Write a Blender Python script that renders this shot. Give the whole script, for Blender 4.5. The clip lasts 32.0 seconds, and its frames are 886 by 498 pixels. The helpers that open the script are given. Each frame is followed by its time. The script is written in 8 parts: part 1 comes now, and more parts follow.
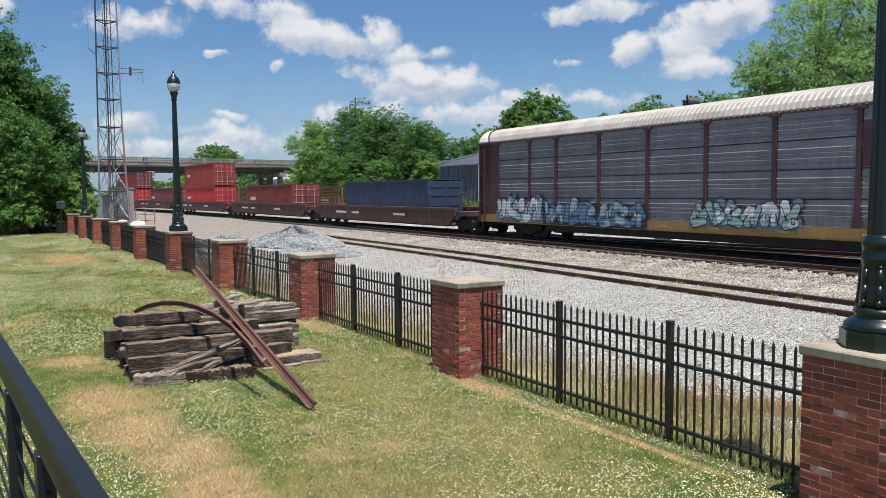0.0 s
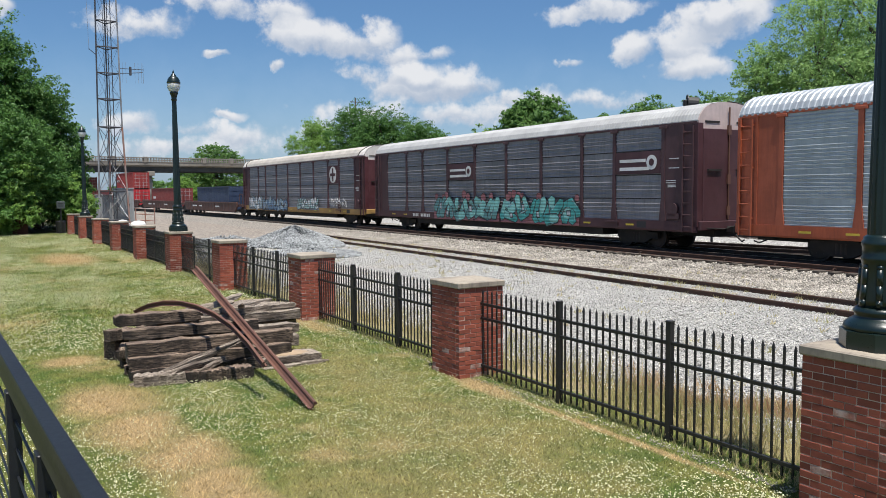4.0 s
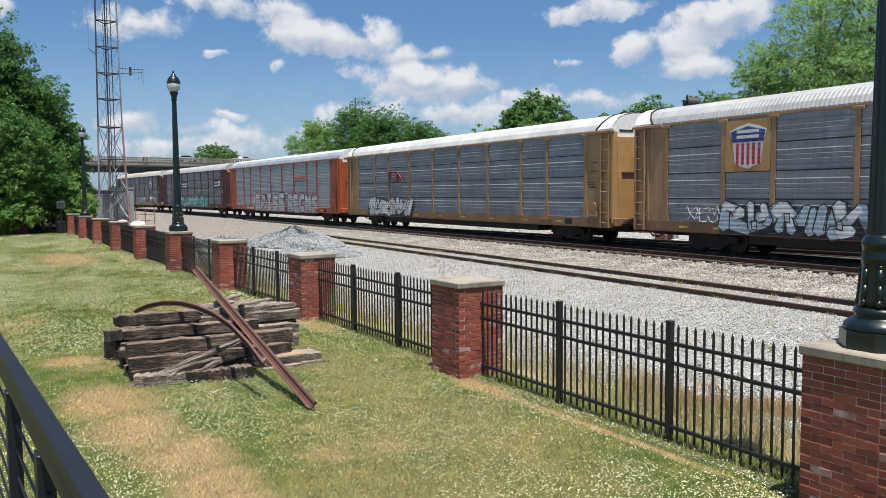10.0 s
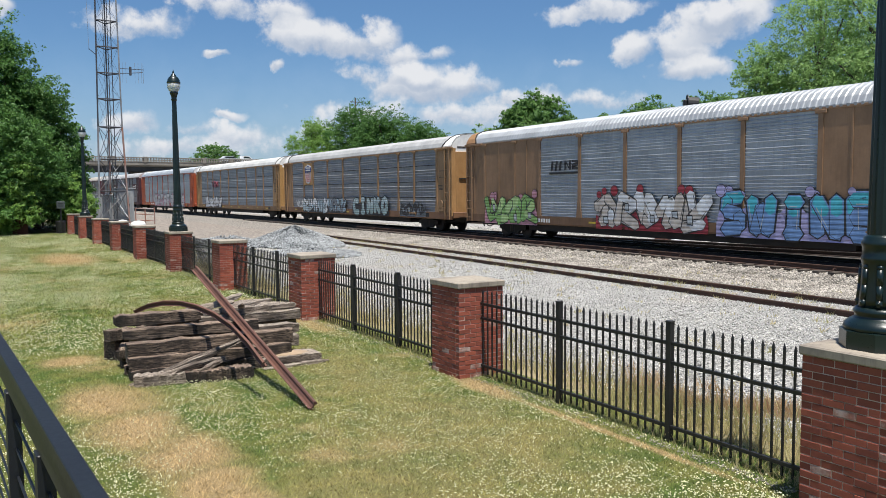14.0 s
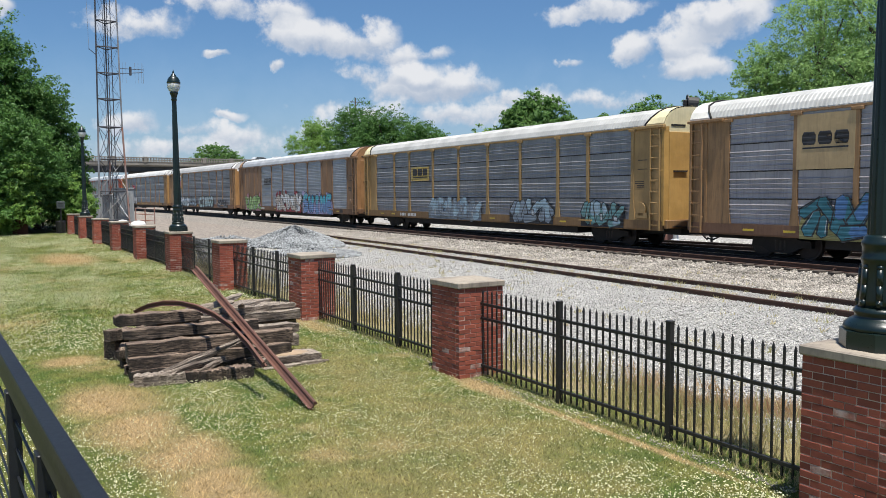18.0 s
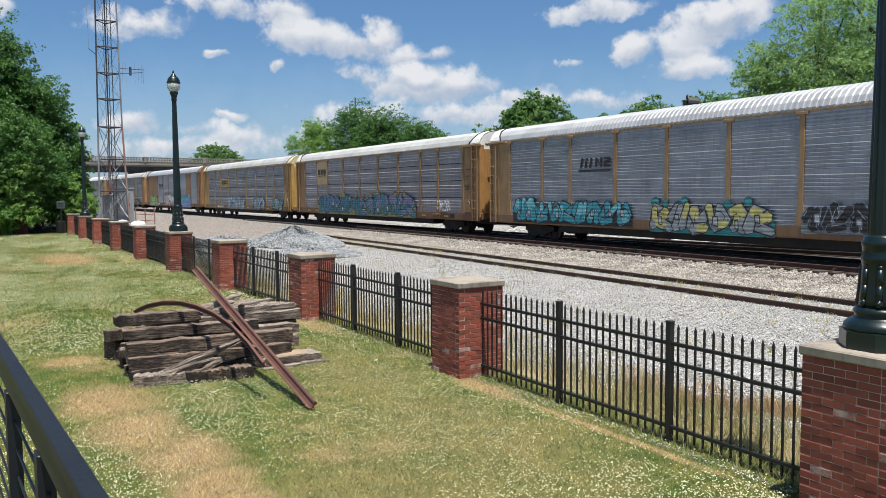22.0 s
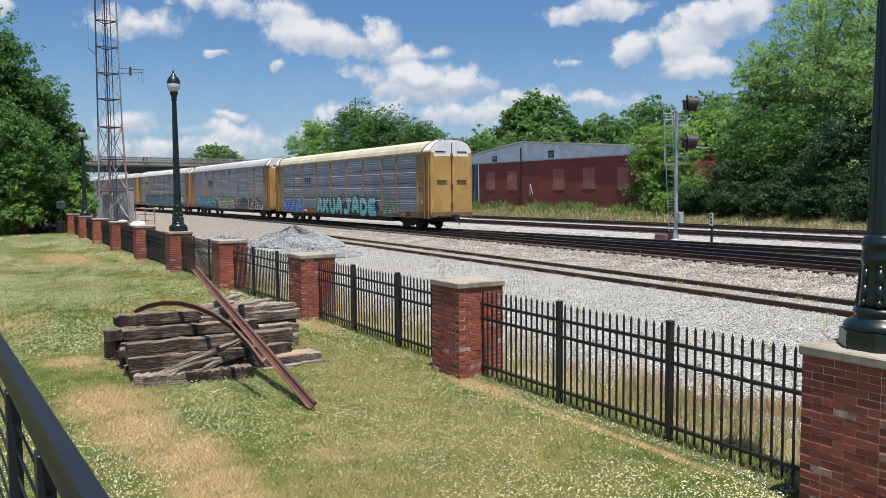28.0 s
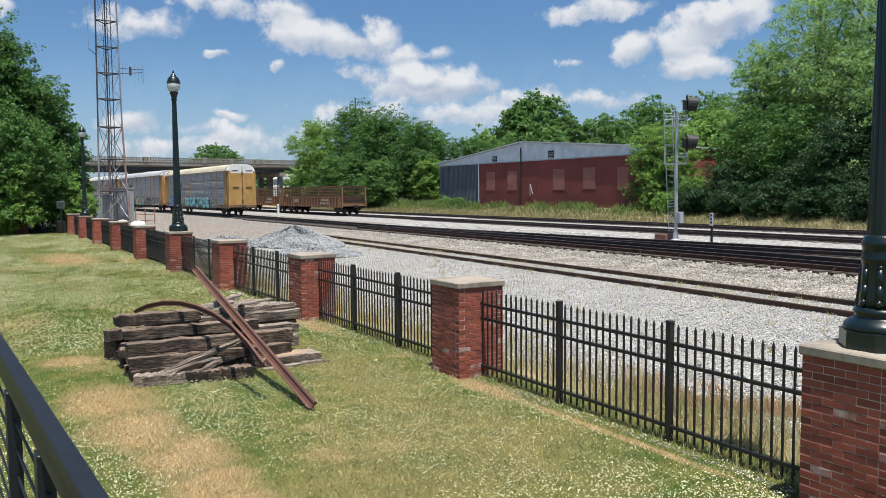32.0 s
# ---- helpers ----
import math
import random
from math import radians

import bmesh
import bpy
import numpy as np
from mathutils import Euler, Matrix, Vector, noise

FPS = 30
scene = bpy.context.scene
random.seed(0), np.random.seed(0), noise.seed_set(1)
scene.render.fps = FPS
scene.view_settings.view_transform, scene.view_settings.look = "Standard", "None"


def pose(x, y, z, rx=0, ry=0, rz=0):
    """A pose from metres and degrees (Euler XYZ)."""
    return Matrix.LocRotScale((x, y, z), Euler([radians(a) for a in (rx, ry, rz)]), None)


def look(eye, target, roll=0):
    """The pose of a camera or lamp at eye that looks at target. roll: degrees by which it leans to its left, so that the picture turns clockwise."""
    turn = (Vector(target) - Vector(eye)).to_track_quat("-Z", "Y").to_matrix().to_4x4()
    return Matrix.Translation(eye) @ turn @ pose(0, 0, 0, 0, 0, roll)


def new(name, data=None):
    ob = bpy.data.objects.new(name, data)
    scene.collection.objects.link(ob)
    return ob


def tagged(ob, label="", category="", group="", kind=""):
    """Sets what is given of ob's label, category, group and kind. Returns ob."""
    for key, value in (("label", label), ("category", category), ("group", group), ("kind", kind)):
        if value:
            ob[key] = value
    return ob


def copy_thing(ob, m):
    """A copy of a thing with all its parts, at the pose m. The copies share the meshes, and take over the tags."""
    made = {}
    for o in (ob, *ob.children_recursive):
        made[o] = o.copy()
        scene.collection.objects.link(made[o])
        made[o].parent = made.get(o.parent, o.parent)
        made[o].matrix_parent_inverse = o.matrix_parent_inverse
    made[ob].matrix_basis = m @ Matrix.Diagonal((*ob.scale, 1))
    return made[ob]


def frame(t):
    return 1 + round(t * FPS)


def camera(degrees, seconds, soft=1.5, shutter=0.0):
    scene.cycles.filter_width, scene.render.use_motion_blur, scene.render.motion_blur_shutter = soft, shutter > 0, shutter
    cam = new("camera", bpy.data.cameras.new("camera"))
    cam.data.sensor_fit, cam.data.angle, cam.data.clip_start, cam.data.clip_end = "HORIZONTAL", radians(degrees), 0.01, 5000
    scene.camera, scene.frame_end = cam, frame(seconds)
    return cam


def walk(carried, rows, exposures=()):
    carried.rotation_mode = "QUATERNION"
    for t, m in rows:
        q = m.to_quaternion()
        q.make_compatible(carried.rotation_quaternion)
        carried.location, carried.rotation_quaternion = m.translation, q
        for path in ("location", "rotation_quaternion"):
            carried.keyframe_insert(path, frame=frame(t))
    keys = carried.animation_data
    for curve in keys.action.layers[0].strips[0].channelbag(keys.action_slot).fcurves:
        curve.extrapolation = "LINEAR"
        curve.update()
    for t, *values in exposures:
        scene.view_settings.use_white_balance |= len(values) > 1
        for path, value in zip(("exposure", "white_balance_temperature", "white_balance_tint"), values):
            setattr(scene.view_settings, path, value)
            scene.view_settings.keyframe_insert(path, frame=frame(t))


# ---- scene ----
# World: Y runs along the brick-and-iron fence, X from the lawn towards the tracks, z up.
EYE = Vector((0.0, 0.0, 2.709))
TILT, HEADING, ROLL = 0.07242, 0.54259, -0.4746
FORWARD = Vector((math.sin(HEADING) * math.cos(TILT), math.cos(HEADING) * math.cos(TILT), -math.sin(TILT)))
cam = camera(58.39, 32.0, soft=0.5)
walk(cam, [(0.0, look(EYE, EYE + FORWARD * 10, ROLL)), (32.0, look(EYE, EYE + FORWARD * 10, ROLL))])

# ---- light ----
SUN_TO = Vector((-0.07, -0.27, 1.0)).normalized()
sun = new("sun", bpy.data.lights.new("sun", "SUN"))
sun.data.energy, sun.data.angle, sun.data.color = 4.8, radians(0.55), (1.0, 0.955, 0.88)
sun.matrix_world = look(SUN_TO * 100, (0, 0, 0))
scene.view_settings.exposure = 0.6


class Nodes:
    """A short way to write node trees."""

    def __init__(self, tree):
        self.tree = tree
        tree.nodes.clear()

    def add(self, kind, links=None, **values):
        n = self.tree.nodes.new(kind)
        for key, value in values.items():
            setattr(n, key, value)
        for key, value in (links or {}).items():
            self.put(n.inputs[key], value)
        return n

    def put(self, socket, value):
        if isinstance(value, bpy.types.NodeSocket):
            self.tree.links.new(value, socket)
        else:
            socket.default_value = value

    def math(self, op, a, b=0.0, c=0.0, clamp=False):
        n = self.add("ShaderNodeMath", operation=op, use_clamp=clamp)
        for i, v in enumerate((a, b, c)):
            self.put(n.inputs[i], v)
        return n.outputs[0]

    def vec(self, op, a, b=(0, 0, 0), out=0):
        n = self.add("ShaderNodeVectorMath", operation=op)
        self.put(n.inputs[0], a)
        self.put(n.inputs[1], b)
        return n.outputs[out]

    def mix(self, fac, a, b, blend="MIX"):
        n = self.add("ShaderNodeMix", data_type="RGBA", blend_type=blend)
        self.put(n.inputs[0], fac)
        for i, v in ((6, a), (7, b)):
            self.put(n.inputs[i], v if isinstance(v, bpy.types.NodeSocket) else (*v[:3], 1.0))
        return n.outputs[2]

    def noise(self, vector, scale, detail=4.0, rough=0.55, distort=0.0):
        return self.add("ShaderNodeTexNoise", {"Vector": vector, "Scale": scale, "Detail": detail, "Roughness": rough, "Distortion": distort}).outputs["Fac"]

    def ramp(self, fac, lo, hi, a=0.0, b=1.0):
        n = self.add("ShaderNodeMapRange", {"Value": fac, "From Min": lo, "From Max": hi, "To Min": a, "To Max": b}, interpolation_type="SMOOTHSTEP")
        return n.outputs[0]


def build_sky():
    """Clear early-summer sky with fair-weather cumulus: clouds as (azimuth, elevation, half width, half height, weight) in degrees."""
    world = bpy.data.worlds.new("sky")
    world.use_nodes = True
    scene.world = world
    n = Nodes(world.node_tree)
    sky = n.add("ShaderNodeTexSky", sky_type="NISHITA", sun_disc=False, altitude=250.0, air_density=1.0, dust_density=1.6, ozone_density=1.6,
                sun_elevation=math.asin(SUN_TO.z), sun_rotation=math.atan2(SUN_TO.x, SUN_TO.y))
    way = n.add("ShaderNodeTexCoord").outputs["Generated"]
    part_xyz = n.add("ShaderNodeSeparateXYZ", {0: way})
    x, y, z = part_xyz.outputs
    az = n.math("MULTIPLY", n.math("ARCTAN2", x, y), 57.2958)
    el = n.math("MULTIPLY", n.math("ARCSINE", z), 57.2958)
    warp = n.add("ShaderNodeTexNoise", {"Vector": way, "Scale": 15.0, "Detail": 6.0, "Roughness": 0.6})
    fine = n.noise(way, 30.0, 10.0, 0.6)
    az = n.math("ADD", az, n.math("MULTIPLY", n.math("SUBTRACT", warp.outputs["Fac"], 0.5), 3.4))
    el = n.math("ADD", el, n.math("MULTIPLY", n.math("SUBTRACT", n.noise(way, 19.0, 5.0), 0.5), 2.4))
    clouds = CLOUDS
    total, shade = None, None
    for ca, ce, wa, we, weight in clouds:
        da = n.math("DIVIDE", n.math("SUBTRACT", az, ca), wa)
        de = n.math("DIVIDE", n.math("SUBTRACT", el, ce), we)
        d = n.math("SUBTRACT", weight, n.math("MULTIPLY", n.math("ADD", n.math("MULTIPLY", da, da), n.math("MULTIPLY", de, de)), weight))
        # lit tops, greyer flat bases
        total = d if total is None else n.math("SMOOTH_MAX", total, d, 0.15)
        up = n.math("MULTIPLY", de, n.math("MAXIMUM", d, 0.0))
        shade = up if shade is None else n.math("ADD", shade, up)
    total = n.math("ADD", total, n.math("MULTIPLY", n.math("SUBTRACT", fine, 0.5), 3.1))
    # scattered cloud over the rest of the sky
    far = n.ramp(n.noise(n.vec("MULTIPLY", way, (1.0, 1.0, 2.6)), 3.4, 7.0, 0.58), 0.55, 0.68)
    behind = n.ramp(n.math("ABSOLUTE", n.math("SUBTRACT", az, 31.0)), 33.0, 40.0)
    high = n.ramp(el, 25.0, 32.0)
    far = n.math("MULTIPLY", far, n.math("MAXIMUM", behind, high))
    cover = n.math("MAXIMUM", n.ramp(total, -0.2, 0.88), far, clamp=True)
    lit = n.ramp(n.math("ADD", n.math("MULTIPLY", shade, 1.3), n.math("MULTIPLY", n.math("SUBTRACT", fine, 0.5), 1.4)), -0.75, 0.55)
    cloud = n.mix(lit, (4.7, 5.4, 6.6), (8.4, 8.5, 8.75))
    haze = n.ramp(n.math("ADD", el, n.math("MULTIPLY", fine, 3.0)), 13.0, 0.0)
    base = n.mix(n.math("MULTIPLY", haze, 0.42), n.mix(1.0, sky.outputs[0], SKY_TINT, "MULTIPLY"), (6.2, 7.45, 9.5))
    colour = n.mix(n.math("MULTIPLY", cover, 0.95), base, cloud)
    back = n.add("ShaderNodeBackground", {"Color": colour, "Strength": SKY_STRENGTH})
    n.add("ShaderNodeOutputWorld", {"Surface": back.outputs[0]})


SKY_STRENGTH = 0.0645
SKY_TINT = (0.66, 0.93, 1.18)
CLOUDS_WEST = [(2.63, 11.56, 0.81, 0.66, 0.9), (10.19, 11.28, 3.4, 1.06, 0.85), (15.64, 12.59, 3.02, 0.86, 0.9), (20.3, 12.49, 2.41, 1.39, 1.1), (21.31, 10.89, 3.15, 1.56, 1.1), (24.45, 10.34, 3.59, 1.29, 1.1), (26.73, 10.97, 1.8, 1.13, 1.1), (27.83, 9.71, 2.41, 0.99, 0.8), (15.55, 9.59, 1.13, 0.37, 0.9), (19.52, 8.73, 0.66, 0.42, 0.9), (30.22, 7.5, 5.44, 1.48, 1.15), (29.22, 8.28, 2.62, 1.16, 1.1), (33.24, 7.74, 2.41, 1.17, 1.15), (26.01, 8.43, 2.41, 0.93, 0.7), (30.44, 9.71, 1.81, 0.54, 0.6), (37.25, 6.62, 2.97, 1.02, 1.1)]
CLOUDS_EAST = [(42.38, 6.18, 3.07, 0.7, 0.7), (42.34, 12.31, 3.61, 0.81, 0.95), (49.71, 11.13, 3.35, 1.5, 1.15), (51.06, 11.67, 2.78, 1.27, 1.1), (44.47, 9.68, 1.81, 1.04, 1.1), (47.65, 9.81, 2.37, 1.32, 1.1), (48.3, 8.29, 3.32, 1.04, 0.95), (40.34, 8.78, 0.86, 0.34, 0.8), (9.62, 4.94, 1.95, 0.89, 0.95), (16.53, 4.07, 2.3, 1.0, 0.85), (16.19, 5.49, 1.29, 0.38, 0.8), (13.36, 4.26, 2.23, 0.53, 0.5), (27.77, 5.42, 6.06, 1.03, 0.6), (33.43, 5.57, 4.42, 1.03, 0.7), (12.23, 3.11, 6.77, 0.76, 0.6), (22.14, 3.43, 4.8, 1.19, 0.35)]
CLOUDS = CLOUDS_WEST + CLOUDS_EAST
build_sky()

# ---- materials ----
MATS = {}


def material(name, colour, second=None, rough=0.7, metal=0.0, large=0.6, fine=14.0, bump=0.25, bump_scale=60.0, spread=0.18, piece=0.0, island=0.0,
             streak=0.0, streak_colour=(0.1, 0.07, 0.05), coat=0.0, depth=0.004):
    """A weathered opaque surface: two scales of colour change, fine relief, optional per-piece change and run-down streaks."""
    if name in MATS:
        return MATS[name]
    m = MATS[name] = bpy.data.materials.new(name)
    m.use_nodes = True
    n = Nodes(m.node_tree)
    where = n.add("ShaderNodeTexCoord").outputs["Object"]
    info = n.add("ShaderNodeObjectInfo").outputs["Random"]
    shift = n.add("ShaderNodeCombineXYZ", {0: n.math("MULTIPLY", info, 41.0), 1: n.math("MULTIPLY", info, 17.0)}).outputs[0]
    at = n.vec("ADD", where, shift)
    big = n.noise(at, large, 5.0, 0.6)
    small = n.noise(at, fine, 6.0, 0.65)
    second = second or tuple(c * 0.6 for c in colour)
    col = n.mix(n.ramp(big, 0.35, 0.68), colour, second)
    tone = n.math("ADD", 1.0 - spread, n.math("MULTIPLY", small, 2 * spread))
    if piece:
        tone = n.math("MULTIPLY", tone, n.math("ADD", 1.0 - piece, n.math("MULTIPLY", info, 2 * piece)))
    if island:
        per = n.add("ShaderNodeNewGeometry").outputs["Random Per Island"]
        tone = n.math("MULTIPLY", tone, n.math("ADD", 1.0 - island, n.math("MULTIPLY", per, 2 * island)))
    grey = n.add("ShaderNodeCombineColor", {0: tone, 1: tone, 2: tone}).outputs[0]
    col = n.mix(1.0, col, grey, "MULTIPLY")
    if streak:
        run = n.noise(n.vec("MULTIPLY", at, (5.0, 5.0, 0.35)), 2.2, 5.0, 0.7)
        col = n.mix(n.math("MULTIPLY", n.ramp(run, 0.48, 0.72), streak), col, streak_colour)
    relief = n.add("ShaderNodeBump", {"Height": n.noise(at, bump_scale, 5.0, 0.7), "Strength": bump, "Distance": depth})
    shader = n.add("ShaderNodeBsdfPrincipled", {"Base Color": col, "Roughness": n.math("ADD", rough - 0.08, n.math("MULTIPLY", small, 0.16), clamp=True), "Metallic": metal,
                                               "Coat Weight": coat, "Normal": relief.outputs[0]})
    n.add("ShaderNodeOutputMaterial", {"Surface": shader.outputs[0]})
    return m


def leaf_material(name, dark, light, glow=0.35):
    m = MATS[name] = bpy.data.materials.new(name)
    m.use_nodes = True
    n = Nodes(m.node_tree)
    per = n.add("ShaderNodeNewGeometry").outputs["Random Per Island"]
    where = n.add("ShaderNodeTexCoord").outputs["Object"]
    patch = n.noise(where, 0.35, 3.0)
    col = n.mix(n.math("ADD", n.math("MULTIPLY", per, 0.6), n.math("MULTIPLY", n.ramp(patch, 0.35, 0.65), 0.4)), dark, light)
    a = n.add("ShaderNodeBsdfPrincipled", {"Base Color": col, "Roughness": 0.55, "Specular IOR Level": 0.3})
    b = n.add("ShaderNodeBsdfTranslucent", {"Color": n.mix(0.5, col, light)})
    mix = n.add("ShaderNodeMixShader", {0: glow, 1: a.outputs[0], 2: b.outputs[0]})
    n.add("ShaderNodeOutputMaterial", {"Surface": mix.outputs[0]})
    return m


def turf_colour(n, where):
    """Lawn colour by place: mown green, straw-dry patches and bare edges, the same for the soil and for the blades."""
    xyz = n.add("ShaderNodeSeparateXYZ", {0: where})
    flat = n.add("ShaderNodeCombineXYZ", {0: xyz.outputs[0], 1: xyz.outputs[1]}).outputs[0]
    wob = n.math("MULTIPLY", n.math("SUBTRACT", n.noise(flat, 1.3, 6.0, 0.7), 0.5), 2.6)
    dry = n.ramp(n.noise(flat, 0.42, 4.0, 0.6), 0.52, 0.72, 0.0, 0.75)
    for px, py, rx, ry in DRY:
        dx = n.math("DIVIDE", n.math("SUBTRACT", xyz.outputs[0], px), rx)
        dy = n.math("DIVIDE", n.math("SUBTRACT", xyz.outputs[1], py), ry)
        d = n.math("ADD", n.math("ADD", n.math("MULTIPLY", dx, dx), n.math("MULTIPLY", dy, dy)), wob)
        dry = n.math("MAXIMUM", dry, n.ramp(d, 1.9, -0.1, 0.0, 0.95))
    for px, py, rx, ry in MILD:
        dx = n.math("DIVIDE", n.math("SUBTRACT", xyz.outputs[0], px), rx)
        dy = n.math("DIVIDE", n.math("SUBTRACT", xyz.outputs[1], py), ry)
        d = n.math("ADD", n.math("ADD", n.math("MULTIPLY", dx, dx), n.math("MULTIPLY", dy, dy)), wob)
        dry = n.math("MAXIMUM", dry, n.ramp(d, 1.8, -0.2, 0.0, 0.34))
    green = n.mix(n.ramp(n.math("ADD", n.math("MULTIPLY", n.noise(flat, 3.0, 5.0), 0.5), n.math("MULTIPLY", n.noise(flat, 0.8, 5.0, 0.65), 0.5)), 0.38, 0.62), (0.098, 0.156, 0.033), (0.228, 0.228, 0.067))
    straw = n.mix(n.noise(flat, 7.0, 4.0), (0.40, 0.28, 0.135), (0.52, 0.385, 0.21))
    return n.mix(dry, green, straw)


# worn, straw-coloured places in the lawn: centre and half sizes
DRY = [(1.55, 11.0, 0.6, 0.95), (1.6, 9.5, 0.55, 0.9), (1.85, 8.3, 0.5, 0.9), (1.9, 7.2, 0.42, 0.9), (2.0, 6.2, 0.4, 0.7), (1.4, 14.0, 0.5, 0.4), (3.6, 36.5, 1.2, 3.5), (6.03, 9.0, 0.2, 0.9), (6.05, 6.6, 0.07, 2.0), (6.0, 17.0, 0.3, 3.0)]
# thinner, half-dry stretches
MILD = [(4.7, 7.4, 1.3, 2.3), (3.3, 6.3, 1.1, 1.3), (4.9, 10.6, 0.9, 1.8), (4.2, 17.5, 1.4, 3.0)]


def turf_material(name, blade):
    m = MATS[name] = bpy.data.materials.new(name)
    m.use_nodes = True
    n = Nodes(m.node_tree)
    where = n.add("ShaderNodeTexCoord").outputs["Object"]
    col = turf_colour(n, where)
    if blade:
        per = n.add("ShaderNodeNewGeometry").outputs["Random Per Island"]
        tone = n.math("ADD", 0.45, n.math("MULTIPLY", per, 1.4))
    else:
        tone = n.math("ADD", 0.1, n.math("MULTIPLY", n.noise(where, 45.0, 6.0, 0.7), 1.35))
    col = n.mix(1.0, col, n.add("ShaderNodeCombineColor", {0: tone, 1: tone, 2: tone}).outputs[0], "MULTIPLY")
    a = n.add("ShaderNodeBsdfPrincipled", {"Base Color": col, "Roughness": 0.75, "Specular IOR Level": 0.25})
    if blade:
        b = n.add("ShaderNodeBsdfTranslucent", {"Color": col})
        out = n.add("ShaderNodeMixShader", {0: 0.3, 1: a.outputs[0], 2: b.outputs[0]}).outputs[0]
    else:
        relief = n.add("ShaderNodeBump", {"Height": n.noise(where, 70.0, 5.0, 0.8), "Strength": 0.8, "Distance": 0.03})
        n.put(a.inputs["Normal"], relief.outputs[0])
        out = a.outputs[0]
    n.add("ShaderNodeOutputMaterial", {"Surface": out})
    return m


def stone_bed(name, light, dark, size=22.0, earth=None, earth_amount=0.0):
    """Crushed stone: cells of differing grey with relief, crevice shade painted between them, and patches of earth."""
    m = MATS[name] = bpy.data.materials.new(name)
    m.use_nodes = True
    n = Nodes(m.node_tree)
    where = n.add("ShaderNodeTexCoord").outputs["Object"]
    cell = n.add("ShaderNodeTexVoronoi", {"Vector": where, "Scale": size, "Randomness": 1.0})
    tone = n.add("ShaderNodeSeparateColor", {0: cell.outputs["Color"]}).outputs[0]
    col = n.mix(tone, dark, light)
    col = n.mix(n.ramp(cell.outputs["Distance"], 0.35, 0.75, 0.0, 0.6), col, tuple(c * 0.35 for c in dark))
    wide = n.noise(where, 0.22, 5.0, 0.6)
    col = n.mix(n.ramp(wide, 0.42, 0.7, 0.0, 0.35), col, tuple(c * 0.6 for c in light))
    if earth:
        col = n.mix(n.ramp(n.noise(where, 0.12, 6.0, 0.62), 0.62 - 0.25 * earth_amount, 0.74 - 0.2 * earth_amount), col, earth)
    relief = n.add("ShaderNodeBump", {"Height": n.math("SUBTRACT", 1.0, cell.outputs["Distance"]), "Strength": 0.9, "Distance": 0.03})
    s = n.add("ShaderNodeBsdfPrincipled", {"Base Color": col, "Roughness": 0.9, "Normal": relief.outputs[0]})
    n.add("ShaderNodeOutputMaterial", {"Surface": s.outputs[0]})
    return m


def glass_material(name, colour, rough=0.05, transmit=0.9):
    m = MATS[name] = bpy.data.materials.new(name)
    m.use_nodes = True
    n = Nodes(m.node_tree)
    s = n.add("ShaderNodeBsdfPrincipled", {"Base Color": (*colour, 1), "Roughness": rough, "Transmission Weight": transmit, "IOR": 1.45})
    n.add("ShaderNodeOutputMaterial", {"Surface": s.outputs[0]})
    return m


LAWN = turf_material("lawn_soil", False)
BLADE = turf_material("grass_blade", True)
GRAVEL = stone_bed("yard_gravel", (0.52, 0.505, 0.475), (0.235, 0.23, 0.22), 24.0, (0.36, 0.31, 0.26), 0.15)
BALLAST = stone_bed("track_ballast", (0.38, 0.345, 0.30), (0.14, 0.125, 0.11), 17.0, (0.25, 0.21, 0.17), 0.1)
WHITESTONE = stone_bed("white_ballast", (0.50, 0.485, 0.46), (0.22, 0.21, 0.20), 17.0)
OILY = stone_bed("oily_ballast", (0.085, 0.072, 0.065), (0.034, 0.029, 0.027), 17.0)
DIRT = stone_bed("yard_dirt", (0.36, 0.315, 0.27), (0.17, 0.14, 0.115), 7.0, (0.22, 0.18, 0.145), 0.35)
STONE = material("crushed_stone", (0.48, 0.465, 0.43), (0.34, 0.33, 0.305), rough=0.9, island=0.55, large=1.0, fine=30)
STONE_WARM = material("ballast_stone", (0.345, 0.315, 0.275), (0.20, 0.18, 0.155), rough=0.9, island=0.5, large=1.0, fine=30)
STONE_BLUE = material("blue_grey_stone", (0.24, 0.25, 0.252), (0.15, 0.158, 0.162), rough=0.9, island=0.5, large=1.0, fine=30)
WEED_SOIL = material("weedy_soil", (0.22, 0.19, 0.10), (0.36, 0.28, 0.17), rough=0.95, large=0.35, fine=6, bump=0.9, bump_scale=12, depth=0.05, spread=0.35)
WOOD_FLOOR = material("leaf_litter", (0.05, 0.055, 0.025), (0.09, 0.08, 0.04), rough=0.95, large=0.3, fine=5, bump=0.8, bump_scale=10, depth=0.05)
BRICK = material("red_brick", (0.30, 0.078, 0.046), (0.22, 0.054, 0.035), rough=0.82, piece=0.20, island=0.20, large=1.2, fine=38, bump=0.4, bump_scale=120, depth=0.002, spread=0.25)
MORTAR = material("mortar", (0.56, 0.46, 0.40), (0.24, 0.135, 0.105), rough=0.95, large=3.0, fine=40, spread=0.3)
EFFLO = material("limewashed_brick", (0.42, 0.31, 0.27), (0.24, 0.075, 0.05), rough=0.9, piece=0.15, large=9.0, fine=40, spread=0.3)
CAPSTONE = material("cast_stone", (0.33, 0.285, 0.225), (0.20, 0.17, 0.14), rough=0.85, large=1.5, fine=22, bump=0.4, bump_scale=80, spread=0.25, streak=0.6, streak_colour=(0.13, 0.105, 0.085))
